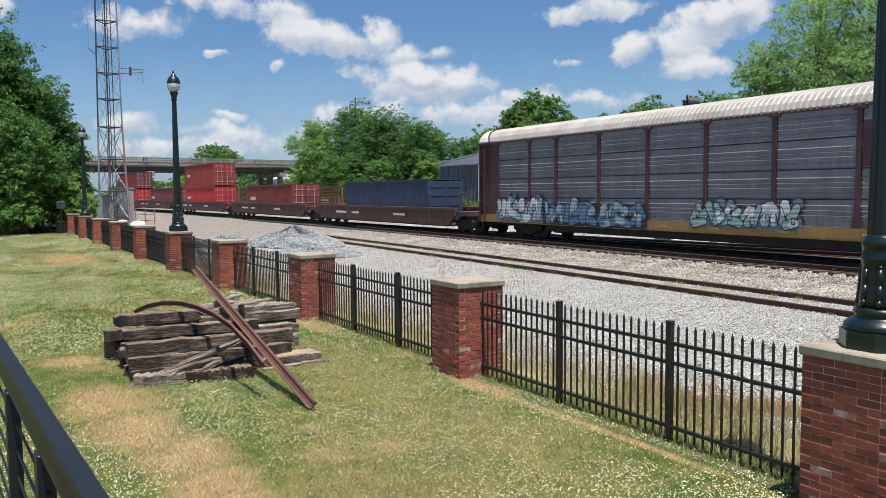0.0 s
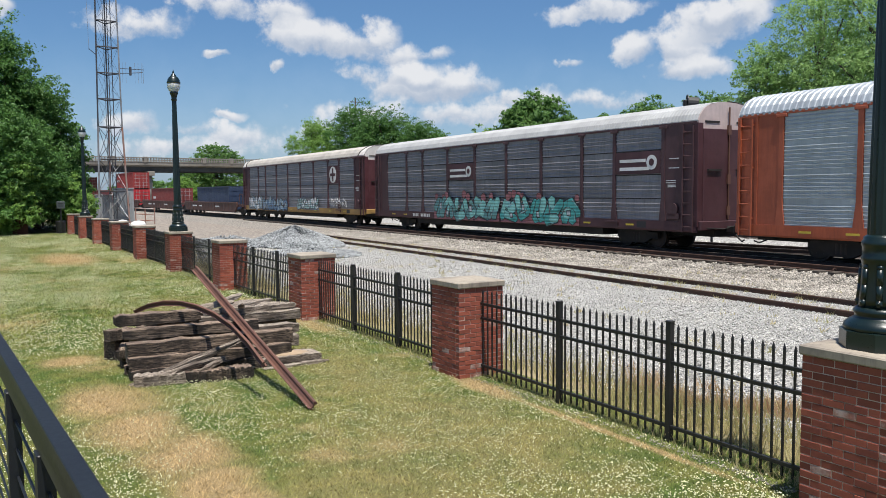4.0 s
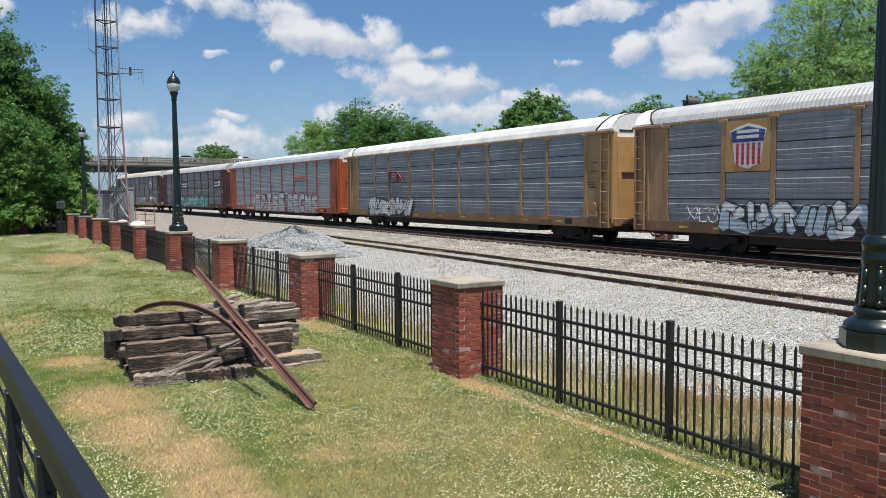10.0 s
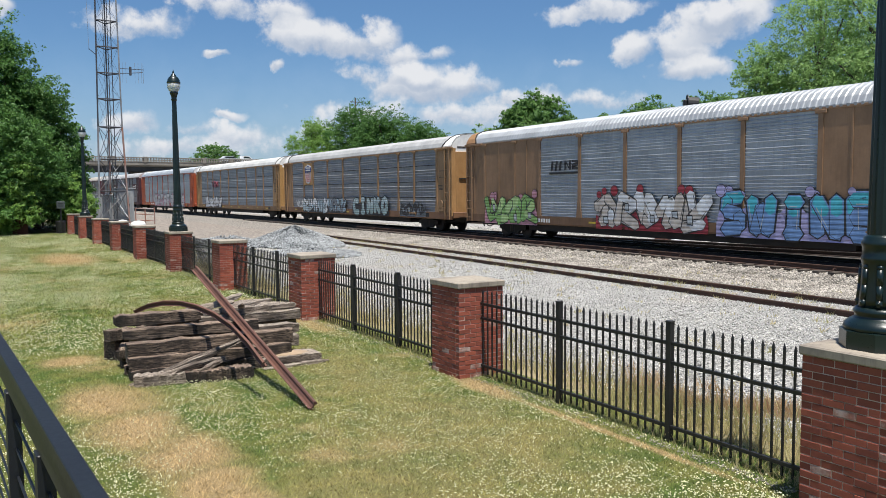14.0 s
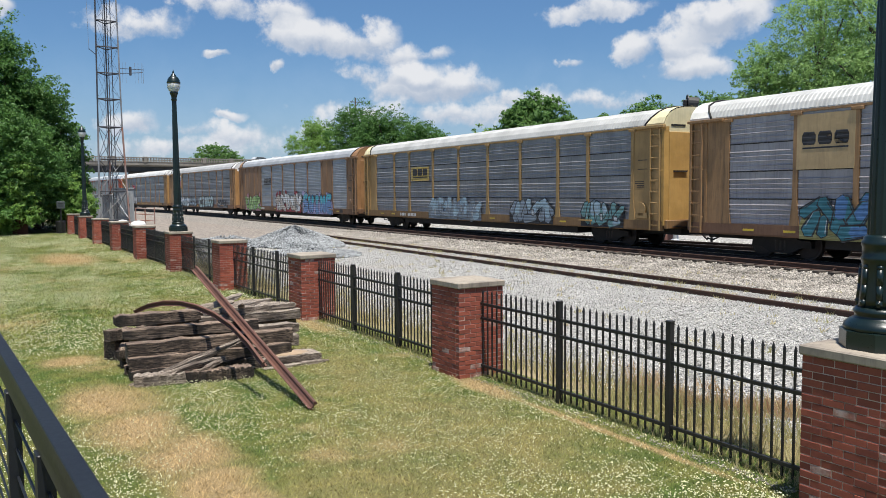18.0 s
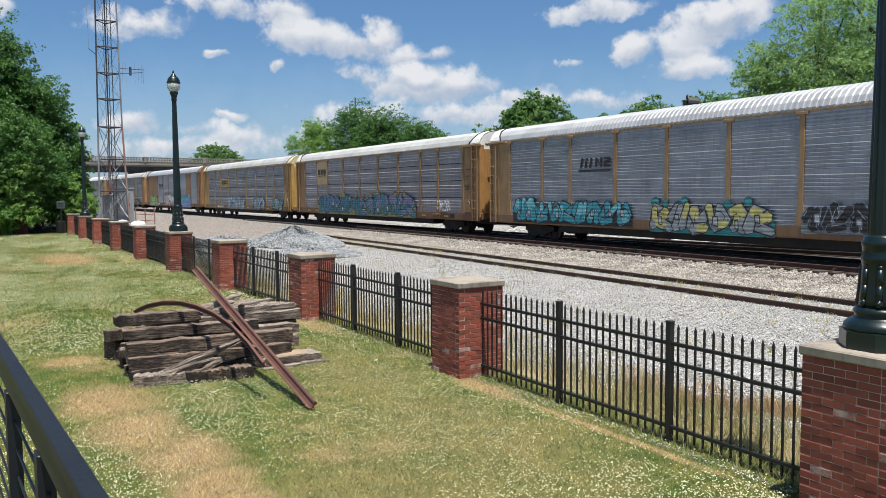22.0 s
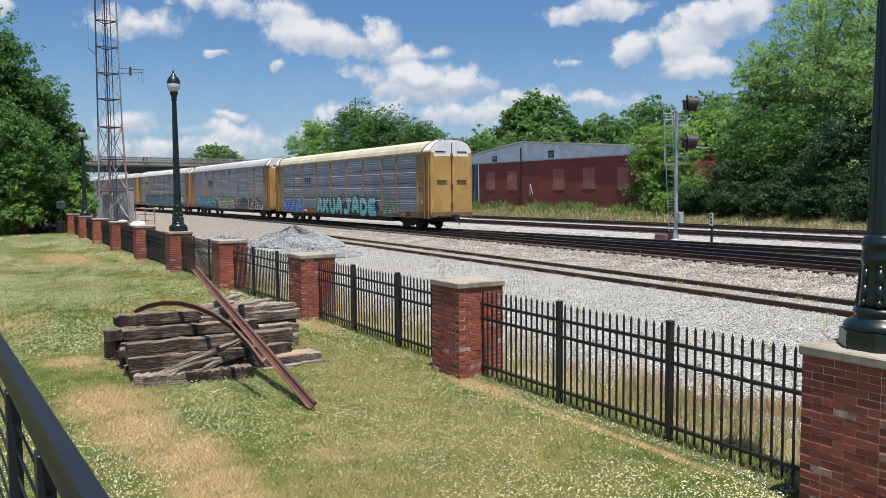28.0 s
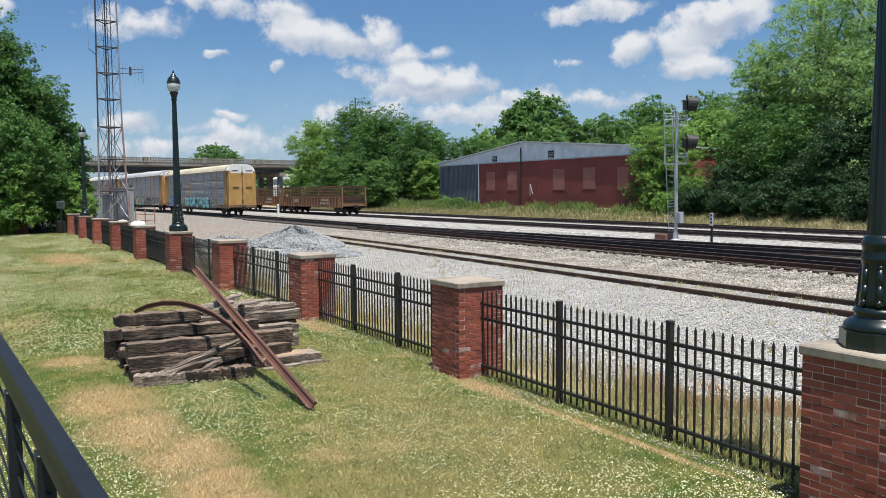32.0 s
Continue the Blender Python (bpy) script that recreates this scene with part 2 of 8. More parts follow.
IRON = material("black_iron", (0.009, 0.009, 0.010), (0.014, 0.014, 0.013), rough=0.52, metal=0.0, large=2, fine=60, bump=0.1, spread=0.2)
GREEN_IRON = material("dark_green_iron", (0.005, 0.014, 0.013), (0.003, 0.009, 0.009), rough=0.3, metal=0.0, large=2.0, fine=50, bump=0.15, bump_scale=150, coat=0.08, depth=0.002)
GLOBE = glass_material("frosted_globe", (0.80, 0.82, 0.82), 0.45, 0.45)
RAILSTEEL = material("rusty_rail", (0.085, 0.042, 0.028), (0.052, 0.030, 0.023), rough=0.75, metal=0.2, large=1.5, fine=24, bump=0.3)
TRACK_STEEL = material("dark_track_steel", (0.034, 0.025, 0.024), (0.052, 0.034, 0.029), rough=0.6, metal=0.2, large=1.5, fine=24, bump=0.3)
RAILTOP = material("worn_rail_head", (0.30, 0.27, 0.25), (0.20, 0.15, 0.13), rough=0.35, metal=0.9, large=1.0, fine=30, bump=0.05)
TIE = material("creosoted_tie", (0.045, 0.036, 0.030), (0.080, 0.067, 0.055), rough=0.92, large=2.0, fine=16, bump=0.7, bump_scale=30, piece=0.3, depth=0.01)


def wood_material(name, dark, pale, amount=0.5):
    """Weathered timber: long grain along local X, checks and pale, sun-bleached fibres."""
    m = MATS[name] = bpy.data.materials.new(name)
    m.use_nodes = True
    n = Nodes(m.node_tree)
    info = n.add("ShaderNodeObjectInfo").outputs["Random"]
    where = n.vec("ADD", n.add("ShaderNodeTexCoord").outputs["Object"], n.add("ShaderNodeCombineXYZ", {0: n.math("MULTIPLY", info, 31.0), 2: n.math("MULTIPLY", info, 13.0)}).outputs[0])
    grain = n.noise(n.vec("MULTIPLY", where, (1.0, 26.0, 26.0)), 2.4, 7.0, 0.72, 0.5)
    crack = n.noise(n.vec("MULTIPLY", where, (0.8, 17.0, 17.0)), 2.0, 5.0, 0.7, 0.9)
    patch = n.noise(where, 2.4, 4.0)
    split = n.ramp(crack, 0.585, 0.63)
    col = n.mix(n.math("MULTIPLY", n.ramp(grain, 0.40, 0.66), n.ramp(patch, 0.6 - 0.4 * amount, 0.85 - 0.3 * amount)), dark, pale)
    col = n.mix(split, col, tuple(c * 0.2 for c in dark))
    relief = n.add("ShaderNodeBump", {"Height": n.math("SUBTRACT", grain, n.math("MULTIPLY", split, 1.6)), "Strength": 1.0, "Distance": 0.02})
    s = n.add("ShaderNodeBsdfPrincipled", {"Base Color": col, "Roughness": 0.93, "Normal": relief.outputs[0]})
    n.add("ShaderNodeOutputMaterial", {"Surface": s.outputs[0]})
    return m


# tie tops: bleaching plus sunlight in the colour; flanks: dark timber plus shade
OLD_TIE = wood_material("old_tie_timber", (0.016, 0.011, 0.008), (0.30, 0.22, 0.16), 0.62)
TOP_TIE = wood_material("bleached_sunlit_tie_top", (0.10, 0.068, 0.050), (0.46, 0.34, 0.25), 0.85)
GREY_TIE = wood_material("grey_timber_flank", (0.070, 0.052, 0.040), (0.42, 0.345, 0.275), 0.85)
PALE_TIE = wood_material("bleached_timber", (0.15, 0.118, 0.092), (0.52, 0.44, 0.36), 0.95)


def metal_sheet(name, colour, rough=0.55, dirt=0.35, ridges=False, metal=0.0):
    """Painted or galvanised sheet with run-down dirt, scuffs and chalky fading."""
    if name in MATS:
        return MATS[name]
    m = MATS[name] = bpy.data.materials.new(name)
    m.use_nodes = True
    n = Nodes(m.node_tree)
    info = n.add("ShaderNodeObjectInfo").outputs["Random"]
    raw = n.add("ShaderNodeTexCoord").outputs["Object"]
    where = n.vec("ADD", raw, n.add("ShaderNodeCombineXYZ", {0: n.math("MULTIPLY", info, 31.0), 1: n.math("MULTIPLY", info, 57.0)}).outputs[0])
    chalk = n.noise(where, 0.9, 6.0, 0.65)
    run = n.noise(n.vec("MULTIPLY", where, (6.0, 6.0, 0.5)), 1.6, 6.0, 0.75)
    speck = n.noise(where, 18.0, 5.0, 0.7)
    col = n.mix(n.ramp(chalk, 0.3, 0.75), tuple(c * 0.82 for c in colour), tuple(min(1, c * 1.15 + 0.01) for c in colour))
    col = n.mix(n.math("MULTIPLY", n.ramp(run, 0.42, 0.75), dirt), col, tuple(c * 0.3 + 0.012 for c in colour))
    col = n.mix(n.math("MULTIPLY", n.ramp(speck, 0.62, 0.78), dirt), col, (0.12, 0.06, 0.035))
    relief = n.add("ShaderNodeBump", {"Height": n.noise(where, 6.0, 4.0), "Strength": 0.25, "Distance": 0.02})
    s = n.add("ShaderNodeBsdfPrincipled", {"Base Color": col, "Roughness": n.math("ADD", rough - 0.1, n.math("MULTIPLY", chalk, 0.2)), "Metallic": metal, "Normal": relief.outputs[0]})
    n.add("ShaderNodeOutputMaterial", {"Surface": s.outputs[0]})
    return m


# ---- geometry helpers ----
class Geo:
    """Vertices and faces of one mesh, gathered piece by piece."""

    def __init__(self):
        self.v, self.f, self.m, self.mat, self.move = [], [], [], 0, None

    def points(self, pts):
        base = len(self.v)
        self.v.extend(tuple(self.move @ Vector(q)) for q in pts) if self.move is not None else self.v.extend(tuple(q) for q in pts)
        return base

    def face(self, ids):
        self.f.append(tuple(ids))
        self.m.append(self.mat)

    def box(self, x0, x1, y0, y1, z0, z1, bevel=0.0):
        if bevel <= 0:
            b = self.points([(x, y, z) for x in (x0, x1) for y in (y0, y1) for z in (z0, z1)])
            for q in ((0, 1, 3, 2), (4, 6, 7, 5), (0, 4, 5, 1), (2, 3, 7, 6), (0, 2, 6, 4), (1, 5, 7, 3)):
                self.face([b + i for i in q])
            return self
        c = [(x0, x1), (y0, y1), (z0, z1)]
        idx = {}
        pts = []
        for i in (0, 1):
            for j in (0, 1):
                for k in (0, 1):
                    for ax in range(3):
                        p = [c[a][s] + (0 if a == ax else (bevel if s == 0 else -bevel)) for a, s in zip(range(3), (i, j, k))]
                        idx[i, j, k, ax] = len(pts)
                        pts.append(p)
        b = self.points(pts)
        g = lambda i, j, k, ax: b + idx[i, j, k, ax]
        for s in (0, 1):
            quads = ([g(s, 0, 0, 0), g(s, 1, 0, 0), g(s, 1, 1, 0), g(s, 0, 1, 0)], [g(0, s, 0, 1), g(0, s, 1, 1), g(1, s, 1, 1), g(1, s, 0, 1)], [g(0, 0, s, 2), g(1, 0, s, 2), g(1, 1, s, 2), g(0, 1, s, 2)])
            for q in quads:
                self.face(q if s else q[::-1])
        for a in (0, 1):
            for d in (0, 1):
                e = [g(0, a, d, 1), g(1, a, d, 1), g(1, a, d, 2), g(0, a, d, 2)]
                self.face(e if a == d else e[::-1])
                e = [g(a, 0, d, 0), g(a, 1, d, 0), g(a, 1, d, 2), g(a, 0, d, 2)]
                self.face(e if a != d else e[::-1])
                e = [g(a, d, 0, 0), g(a, d, 1, 0), g(a, d, 1, 1), g(a, d, 0, 1)]
                self.face(e if a == d else e[::-1])
        for i in (0, 1):
            for j in (0, 1):
                for k in (0, 1):
                    t = [g(i, j, k, 0), g(i, j, k, 1), g(i, j, k, 2)]
                    self.face(t if (i + j + k) % 2 else t[::-1])
        return self

    def tube(self, a, b, r0, r1=None, n=8, cap=True):
        a, b, r1 = Vector(a), Vector(b), r0 if r1 is None else r1
        q = (b - a).to_track_quat("Z", "Y")
        ring = [Vector((math.cos(2 * math.pi * (i + 0.5) / n), math.sin(2 * math.pi * (i + 0.5) / n), 0)) for i in range(n)]
        s = self.points([a + q @ (u * r0) for u in ring] + [b + q @ (u * r1) for u in ring])
        for i in range(n):
            j = (i + 1) % n
            self.face((s + i, s + j, s + n + j, s + n + i))
        if cap:
            self.face([s + n - 1 - i for i in range(n)])
            self.face([s + n + i for i in range(n)])
        return self

    def path(self, pts, r, n=8):
        for a, b in zip(pts[:-1], pts[1:]):
            self.tube(a, b, r, r, n)
        return self

    def lathe(self, profile, n=16, at=(0, 0, 0), flute=0.0, flutes=0):
        """profile: (radius, height) from the bottom up."""
        rows = []
        for r, z in profile:
            rows.append(self.points([(at[0] + (r - (flute if flutes and i % 2 else 0)) * math.cos(2 * math.pi * i / n), at[1] + (r - (flute if flutes and i % 2 else 0)) * math.sin(2 * math.pi * i / n), at[2] + z) for i in range(n)]))
        for a, b in zip(rows[:-1], rows[1:]):
            for i in range(n):
                j = (i + 1) % n
                self.face((a + i, a + j, b + j, b + i))
        self.face([rows[0] + n - 1 - i for i in range(n)])
        self.face([rows[-1] + i for i in range(n)])
        return self

    def prism(self, outline, a, b, axis="Y"):
        """A closed outline swept from a to b along an axis: outline in (x, z) for Y, (y, z) for X, (x, y) for Z."""
        put = {"Y": lambda p, t: (p[0], t, p[1]), "X": lambda p, t: (t, p[0], p[1]), "Z": lambda p, t: (p[0], p[1], t)}[axis]
        n = len(outline)
        s = self.points([put(p, a) for p in outline] + [put(p, b) for p in outline])
        for i in range(n):
            j = (i + 1) % n
            self.face((s + i, s + j, s + n + j, s + n + i))
        self.face([s + n - 1 - i for i in range(n)])
        self.face([s + n + i for i in range(n)])
        return self

    def sweep(self, sections, closed=True):
        """Joins equal-length rings of points."""
        n = len(sections[0])
        starts = [self.points(s) for s in sections]
        for a, b in zip(starts[:-1], starts[1:]):
            for i in range(n if closed else n - 1):
                j = (i + 1) % n
                self.face((a + i, a + j, b + j, b + i))
        if closed:
            self.face([starts[0] + n - 1 - i for i in range(n)])
            self.face([starts[-1] + i for i in range(n)])
        return self

    def mesh(self, name, mats, smooth=False):
        me = bpy.data.meshes.new(name)
        me.from_pydata(self.v, [], self.f)
        for m in mats if isinstance(mats, (list, tuple)) else [mats]:
            me.materials.append(m)
        if any(self.m):
            me.polygons.foreach_set("material_index", self.m)
        if smooth:
            me.polygons.foreach_set("use_smooth", [True] * len(self.f))
        bm = bmesh.new()
        bm.from_mesh(me)
        bmesh.ops.recalc_face_normals(bm, faces=bm.faces)
        bm.to_mesh(me)
        bm.free()
        return me


def part(name, geo, mats, parent=None, label="", at=None, smooth=False):
    """Links a Geo or a ready mesh as one object under a thing or a part."""
    me = geo if isinstance(geo, bpy.types.Mesh) else geo.mesh(name, mats, smooth)
    ob = new(name, me)
    ob.parent = parent
    if at is not None:
        ob.matrix_basis = at
    if label:
        ob["label"] = label
    return ob


def thing(name, label, category, group="", kind="", at=None):
    ob = tagged(new(name), label, category, group, kind)
    ob.empty_display_size = 0.2
    if at is not None:
        ob.matrix_basis = at
    return ob


def raw_mesh(name, verts, faces_flat, size, mats, index=None):
    """A large mesh straight from arrays: faces all of one size."""
    me = bpy.data.meshes.new(name)
    n = len(faces_flat) // size
    me.vertices.add(len(verts))
    me.vertices.foreach_set("co", np.asarray(verts, dtype=np.float32).ravel())
    me.loops.add(len(faces_flat))
    me.loops.foreach_set("vertex_index", np.asarray(faces_flat, dtype=np.int32))
    me.polygons.add(n)
    me.polygons.foreach_set("loop_start", np.arange(0, n * size, size, dtype=np.int32))
    for m in mats:
        me.materials.append(m)
    if index is not None:
        me.polygons.foreach_set("material_index", np.asarray(index, dtype=np.int32))
    me.update(calc_edges=True)
    return me


# ---- ground ----
def main_x(y):
    """Centre of the main track."""
    return 23.45 + 0.044 * y - 0.00033 * y * y if y > 10 else 23.857 + 0.0374 * (y - 10)


def spur_x(y):
    return 16.05 + 0.062 * y - 0.00042 * y * y


def siding_x(y):
    """The track that leaves the main track by a turnout."""
    u = min(max((52.0 - y) / 36.0, 0.0), 1.0)
    turn = 4.2 * u ** 1.6 if y > 16 else 4.2 + 0.187 * (16 - y)
    return main_x(y) + min(turn, 5.4)


RAIL_Z, SPUR_Z = 0.40, 0.13


def build_ground():
    """One sheet in strips along the tracks, reaching the horizon."""
    strips = [(-2500, 0.0, 5), (-40, 0.0, 0), (6.95, 0.0, 1), (7.7, -0.02, 2), (19.0, 0.0, 3), (31.5, 0.02, 4), (34.0, 0.02, 4), (43.6, 0.10, 1), (46.5, 0.45, 1), (50.0, 1.05, 1), (62, 1.4, 5), (2500, 1.6, 5)]
    ys = [-2500, -300, -20, 0, 20, 33, 40, 61, 66, 90, 130, 180, 320, 2500]
    g = Geo()
    for x, z, m in strips:
        g.points([(x, y, z) for y in ys])
    for i in range(len(strips) - 1):
        for j in range(len(ys) - 1):
            g.mat = strips[i][2]
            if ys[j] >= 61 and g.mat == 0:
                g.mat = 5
            if ys[j] >= 130 and g.mat in (2, 3, 4):
                g.mat = 6
            if ys[j] >= 40 and g.mat in (2,):
                g.mat = 6
            a = i * len(ys) + j
            g.face((a, a + len(ys), a + len(ys) + 1, a + 1))
    tagged(new("ground", g.mesh("ground", [LAWN, WEED_SOIL, GRAVEL, BALLAST, WHITESTONE, WOOD_FLOOR, DIRT])), "lawn, gravel yard and weedy bank on level ground", "ground", kind="structure")


def ribbon(name, centre, ys, section, mats, label="", index=None, kind="structure", category="track bed"):
    """A profile of (offset, z) swept along a track's centre line."""
    g = Geo()
    g.sweep([[(centre(y) + o, y, z) for o, z in section] for y in ys], closed=False)
    ob = new(name, g.mesh(name, mats))
    return tagged(ob, label, category, kind=kind)


def steps(a, b, n):
    return [a + (b - a) * i / n for i in range(n + 1)]


RAIL_SECTION = [(-0.07, 0.0), (0.07, 0.0), (0.07, 0.012), (0.015, 0.03), (0.011, 0.12), (0.037, 0.135), (0.037, 0.165), (0.03, 0.172), (-0.03, 0.172), (-0.037, 0.165), (-0.037, 0.135), (-0.011, 0.12), (-0.015, 0.03), (-0.07, 0.012)]


def rail_geo(centre, ys, offset, top):
    g = Geo()
    g.sweep([[(centre(y) + offset + o, y, top - 0.172 + z) for o, z in RAIL_SECTION] for y in ys])
    for i in range(len(g.f)):
        if len(g.f[i]) == 4 and i % len(RAIL_SECTION) in (7,):
            g.m[i] = 1
    return g


def track(name, label, centre, top, y0, y1, n, tie_from, tie_to, worn=True, group="railway tracks", reach=0.0):
    t = thing(name, label, "railway track", group, "structure")
    ys = steps(y0, y1, n)
    for o in (-0.755, 0.755):
        part("rail", rail_geo(centre, ys, o, top), [TRACK_STEEL, RAILTOP] if worn else RAILSTEEL, t, "worn steel rail" if worn else "rust-brown rail")
    me = Geo().box(-1.3 - reach, 1.3, -0.115, 0.115, -0.17, 0.0, 0.012).mesh("tie", TIE)
    plate = Geo().box(-0.19, 0.19, -0.09, 0.09, 0.0, 0.018).mesh("tie_plate", RAILSTEEL)
    y = tie_from
    while y < tie_to:
        slope = math.degrees(math.atan((centre(y + 0.5) - centre(y - 0.5))))
        part("tie", me, None, t, at=pose(centre(y) + random.uniform(-0.04, 0.04), y, top - 0.176 + random.uniform(-0.012, 0.004), 0, 0, -slope + random.uniform(-1.2, 1.2)))
        y += 0.53
    return t


def scatter_stones(name, label, count, place, size, mats, seed=1, category="gravel"):
    """Loose crushed stone: six-pointed lumps of uneven shape."""
    rng = np.random.default_rng(seed)
    pts = place(rng, count)
    k = len(pts)
    octa = np.array([(1, 0, 0), (-1, 0, 0), (0, 1, 0), (0, -1, 0), (0, 0, 1), (0, 0, -1)], dtype=float)
    faces = np.array([(0, 2, 4), (2, 1, 4), (1, 3, 4), (3, 0, 4), (2, 0, 5), (1, 2, 5), (3, 1, 5), (0, 3, 5)])
    sc = size[0] + (size[1] - size[0]) * rng.random((k, 1, 1)) ** 2
    v = octa[None] * sc * (0.6 + 0.8 * rng.random((k, 6, 1))) * np.array([1, 1, 0.75])
    a = rng.random(k) * 2 * np.pi
    ca, sa = np.cos(a)[:, None], np.sin(a)[:, None]
    tilt = rng.normal(0, 0.5, (k, 1))
    x = v[..., 0] * ca - v[..., 1] * sa
    y = v[..., 0] * sa + v[..., 1] * ca
    zz = v[..., 2] + x * tilt * 0.5
    v = np.stack([x, y, zz], -1) + pts[:, None, :]
    f = (faces[None] + (np.arange(k) * 6)[:, None, None]).ravel()
    return tagged(new(name, raw_mesh(name, v.reshape(-1, 3), f, 3, mats)), label, category, kind="stuff")


def in_view(x, y, slack=1.5):
    """Keeps scattered pieces to the wedge of ground that lies before the deck."""
    return (x > 0.02 * y - slack) & (x < 1.85 * y + slack)


def build_yard():
    ys = steps(-300, 10, 6)[:-1] + steps(10, 260, 40)
    bed = [(-3.1, -0.04), (-2.7, 0.05), (-1.9, 0.13), (-0.9, 0.165), (0.9, 0.205), (1.75, 0.19), (2.9, 0.04), (3.3, -0.04)]
    ribbon("ballast_bed", main_x, ys, bed, [BALLAST], "beige crushed-stone ballast under the main track")
    ribbon("oily_ballast", main_x, ys, [(-1.45, 0.20), (-1.35, 0.214), (1.35, 0.214), (1.45, 0.20)], [OILY], "dark oil-stained ballast between the rails")
    ribbon("oily_ballast", siding_x, steps(-80, 44, 40), [(-1.3, 0.20), (-1.2, 0.212), (1.2, 0.212), (1.3, 0.20)], [OILY], "dark oil-stained ballast between the rails")
    ribbon("ballast_bed", siding_x, steps(-80, 52, 40), [(o, z - 0.006) for o, z in bed[1:]], [BALLAST], "crushed-stone ballast under the diverging track")
    track("main_track", "steel rails on dark ties in beige ballast", main_x, RAIL_Z, -300, 260, 90, -4, 75, reach=0.72)
    track("diverging_track", "steel rails leaving the main track by a turnout", siding_x, RAIL_Z - 0.002, -80, 50.5, 60, -2, 48)
    for k, (x, lab) in enumerate(((35.0, "rusty rails on ties in pale ballast"), (41.3, "rusty rails on ties below the weedy bank"))):
        c = lambda y, x=x: x + 0.00003 * (y - 60) ** 2
        ribbon("ballast_bed", c, steps(-120, 300, 30), [(-2.6, 0.0), (-1.7, 0.2), (1.7, 0.2), (2.6, 0.0)], [WHITESTONE], "pale crushed-stone ballast")
        track("side_track", lab, c, RAIL_Z, -120, 300, 40, 12, 62)
    track("spur_track", "rust-brown spur rails half sunk in gravel", spur_x, SPUR_Z, -30, 47, 36, -1, 0, False)
    # a spare rail lying beside the main track, on its tie ends
    spare = thing("spare_rail", "rust-brown spare rail lying beside the main track", "rail")
    part("rail", rail_geo(main_x, steps(-10, 50, 30), -1.62, 0.375), [RAILSTEEL, RAILSTEEL], spare)
    for y in np.arange(6, 48, 2.05):
        part("clip", Geo().path([(main_x(y) - 1.74 + 0.1 * math.cos(a), y, 0.22 + 0.1 * math.sin(a)) for a in steps(0, math.pi, 6)], 0.014, 5), RAILSTEEL, spare)

    def yard(rng, k):
        x = 7.4 + 12.0 * rng.random(k * 3)
        y = 3.5 + 38.0 * rng.random(k * 3) ** 1.6
        keep = in_view(x, y)
        x, y = x[keep][:k], y[keep][:k]
        return np.stack([x, y, 0.0 + 0.012 * rng.random(len(x))], -1)

    def shoulder(rng, k):
        y = 6.0 + 44.0 * rng.random(k * 2) ** 1.5
        o = -5.6 + 4.7 * rng.random(k * 2)
        x = np.array([main_x(v) for v in y]) + o
        z = np.interp(o, [-5.6, -3.1, -2.7, -1.9, -0.9], [0.0, 0.0, 0.05, 0.13, 0.165])
        keep = in_view(x, y)
        return np.stack([x, y, z + 0.012], -1)[keep][:k]

    def between(rng, k):
        y = 8.0 + 50.0 * rng.random(k) ** 1.3
        x = 26.0 + 7.5 * rng.random(k)
        return np.stack([x, y, np.full(k, 0.05) + 0.03 * rng.random(k)], -1)

    scatter_stones("yard_gravel", "pale grey crushed stone spread over the yard", 80000, yard, (0.011, 0.026), [STONE], 3)
    scatter_stones("ballast_stones", "beige-grey ballast stones on the track shoulder", 46000, shoulder, (0.022, 0.055), [STONE_WARM], 4)
    scatter_stones("pale_ballast_stones", "whitish ballast stones between the tracks", 22000, between, (0.03, 0.06), [STONE], 5)

    def heap(rng, k):
        """Two merged cones of dumped stone."""
        out = []
        for cx, cy, r, h, share in ((14.7, 39.5, 3.3, 0.88, 0.62), (13.3, 33.0, 2.5, 0.20, 0.20), (12.0, 42.0, 3.2, 0.42, 0.18)):
            m = int(k * share)
            a, q = rng.random(m) * 2 * np.pi, np.sqrt(rng.random(m))
            hh = h * (1 - q) ** 0.85 * (0.85 + 0.3 * np.sin(3 * a + cx))
            out.append(np.stack([cx + r * 0.72 * q * np.cos(a), cy + r * 1.15 * q * np.sin(a), hh + 0.02 * rng.random(m)], -1))
        return np.concatenate(out)

    scatter_stones("stone_heap", "heap of blue-grey crushed stone dumped in the yard", 16000, heap, (0.05, 0.10), [STONE_BLUE], 6)
    core = Geo()
    for cx, cy, r, h in ((14.7, 39.5, 3.1, 0.83), (13.3, 33.0, 2.3, 0.16), (12.0, 42.0, 3.0, 0.37)):
        rows = []
        for q in (1.0, 0.7, 0.4, 0.15, 0.02):
            rows.append([(cx + r * 0.72 * q * math.cos(a), cy + r * 1.15 * q * math.sin(a), h * (1 - q) ** 0.85 * (0.85 + 0.3 * math.sin(3 * a + cx)) - 0.02) for a in steps(0, 2 * math.pi, 22)[:-1]])
        core.sweep(rows)
    tagged(new("heap_core", core.mesh("heap_core", STONE_BLUE, True)), "blue-grey crushed stone inside the heap", "gravel", kind="stuff")


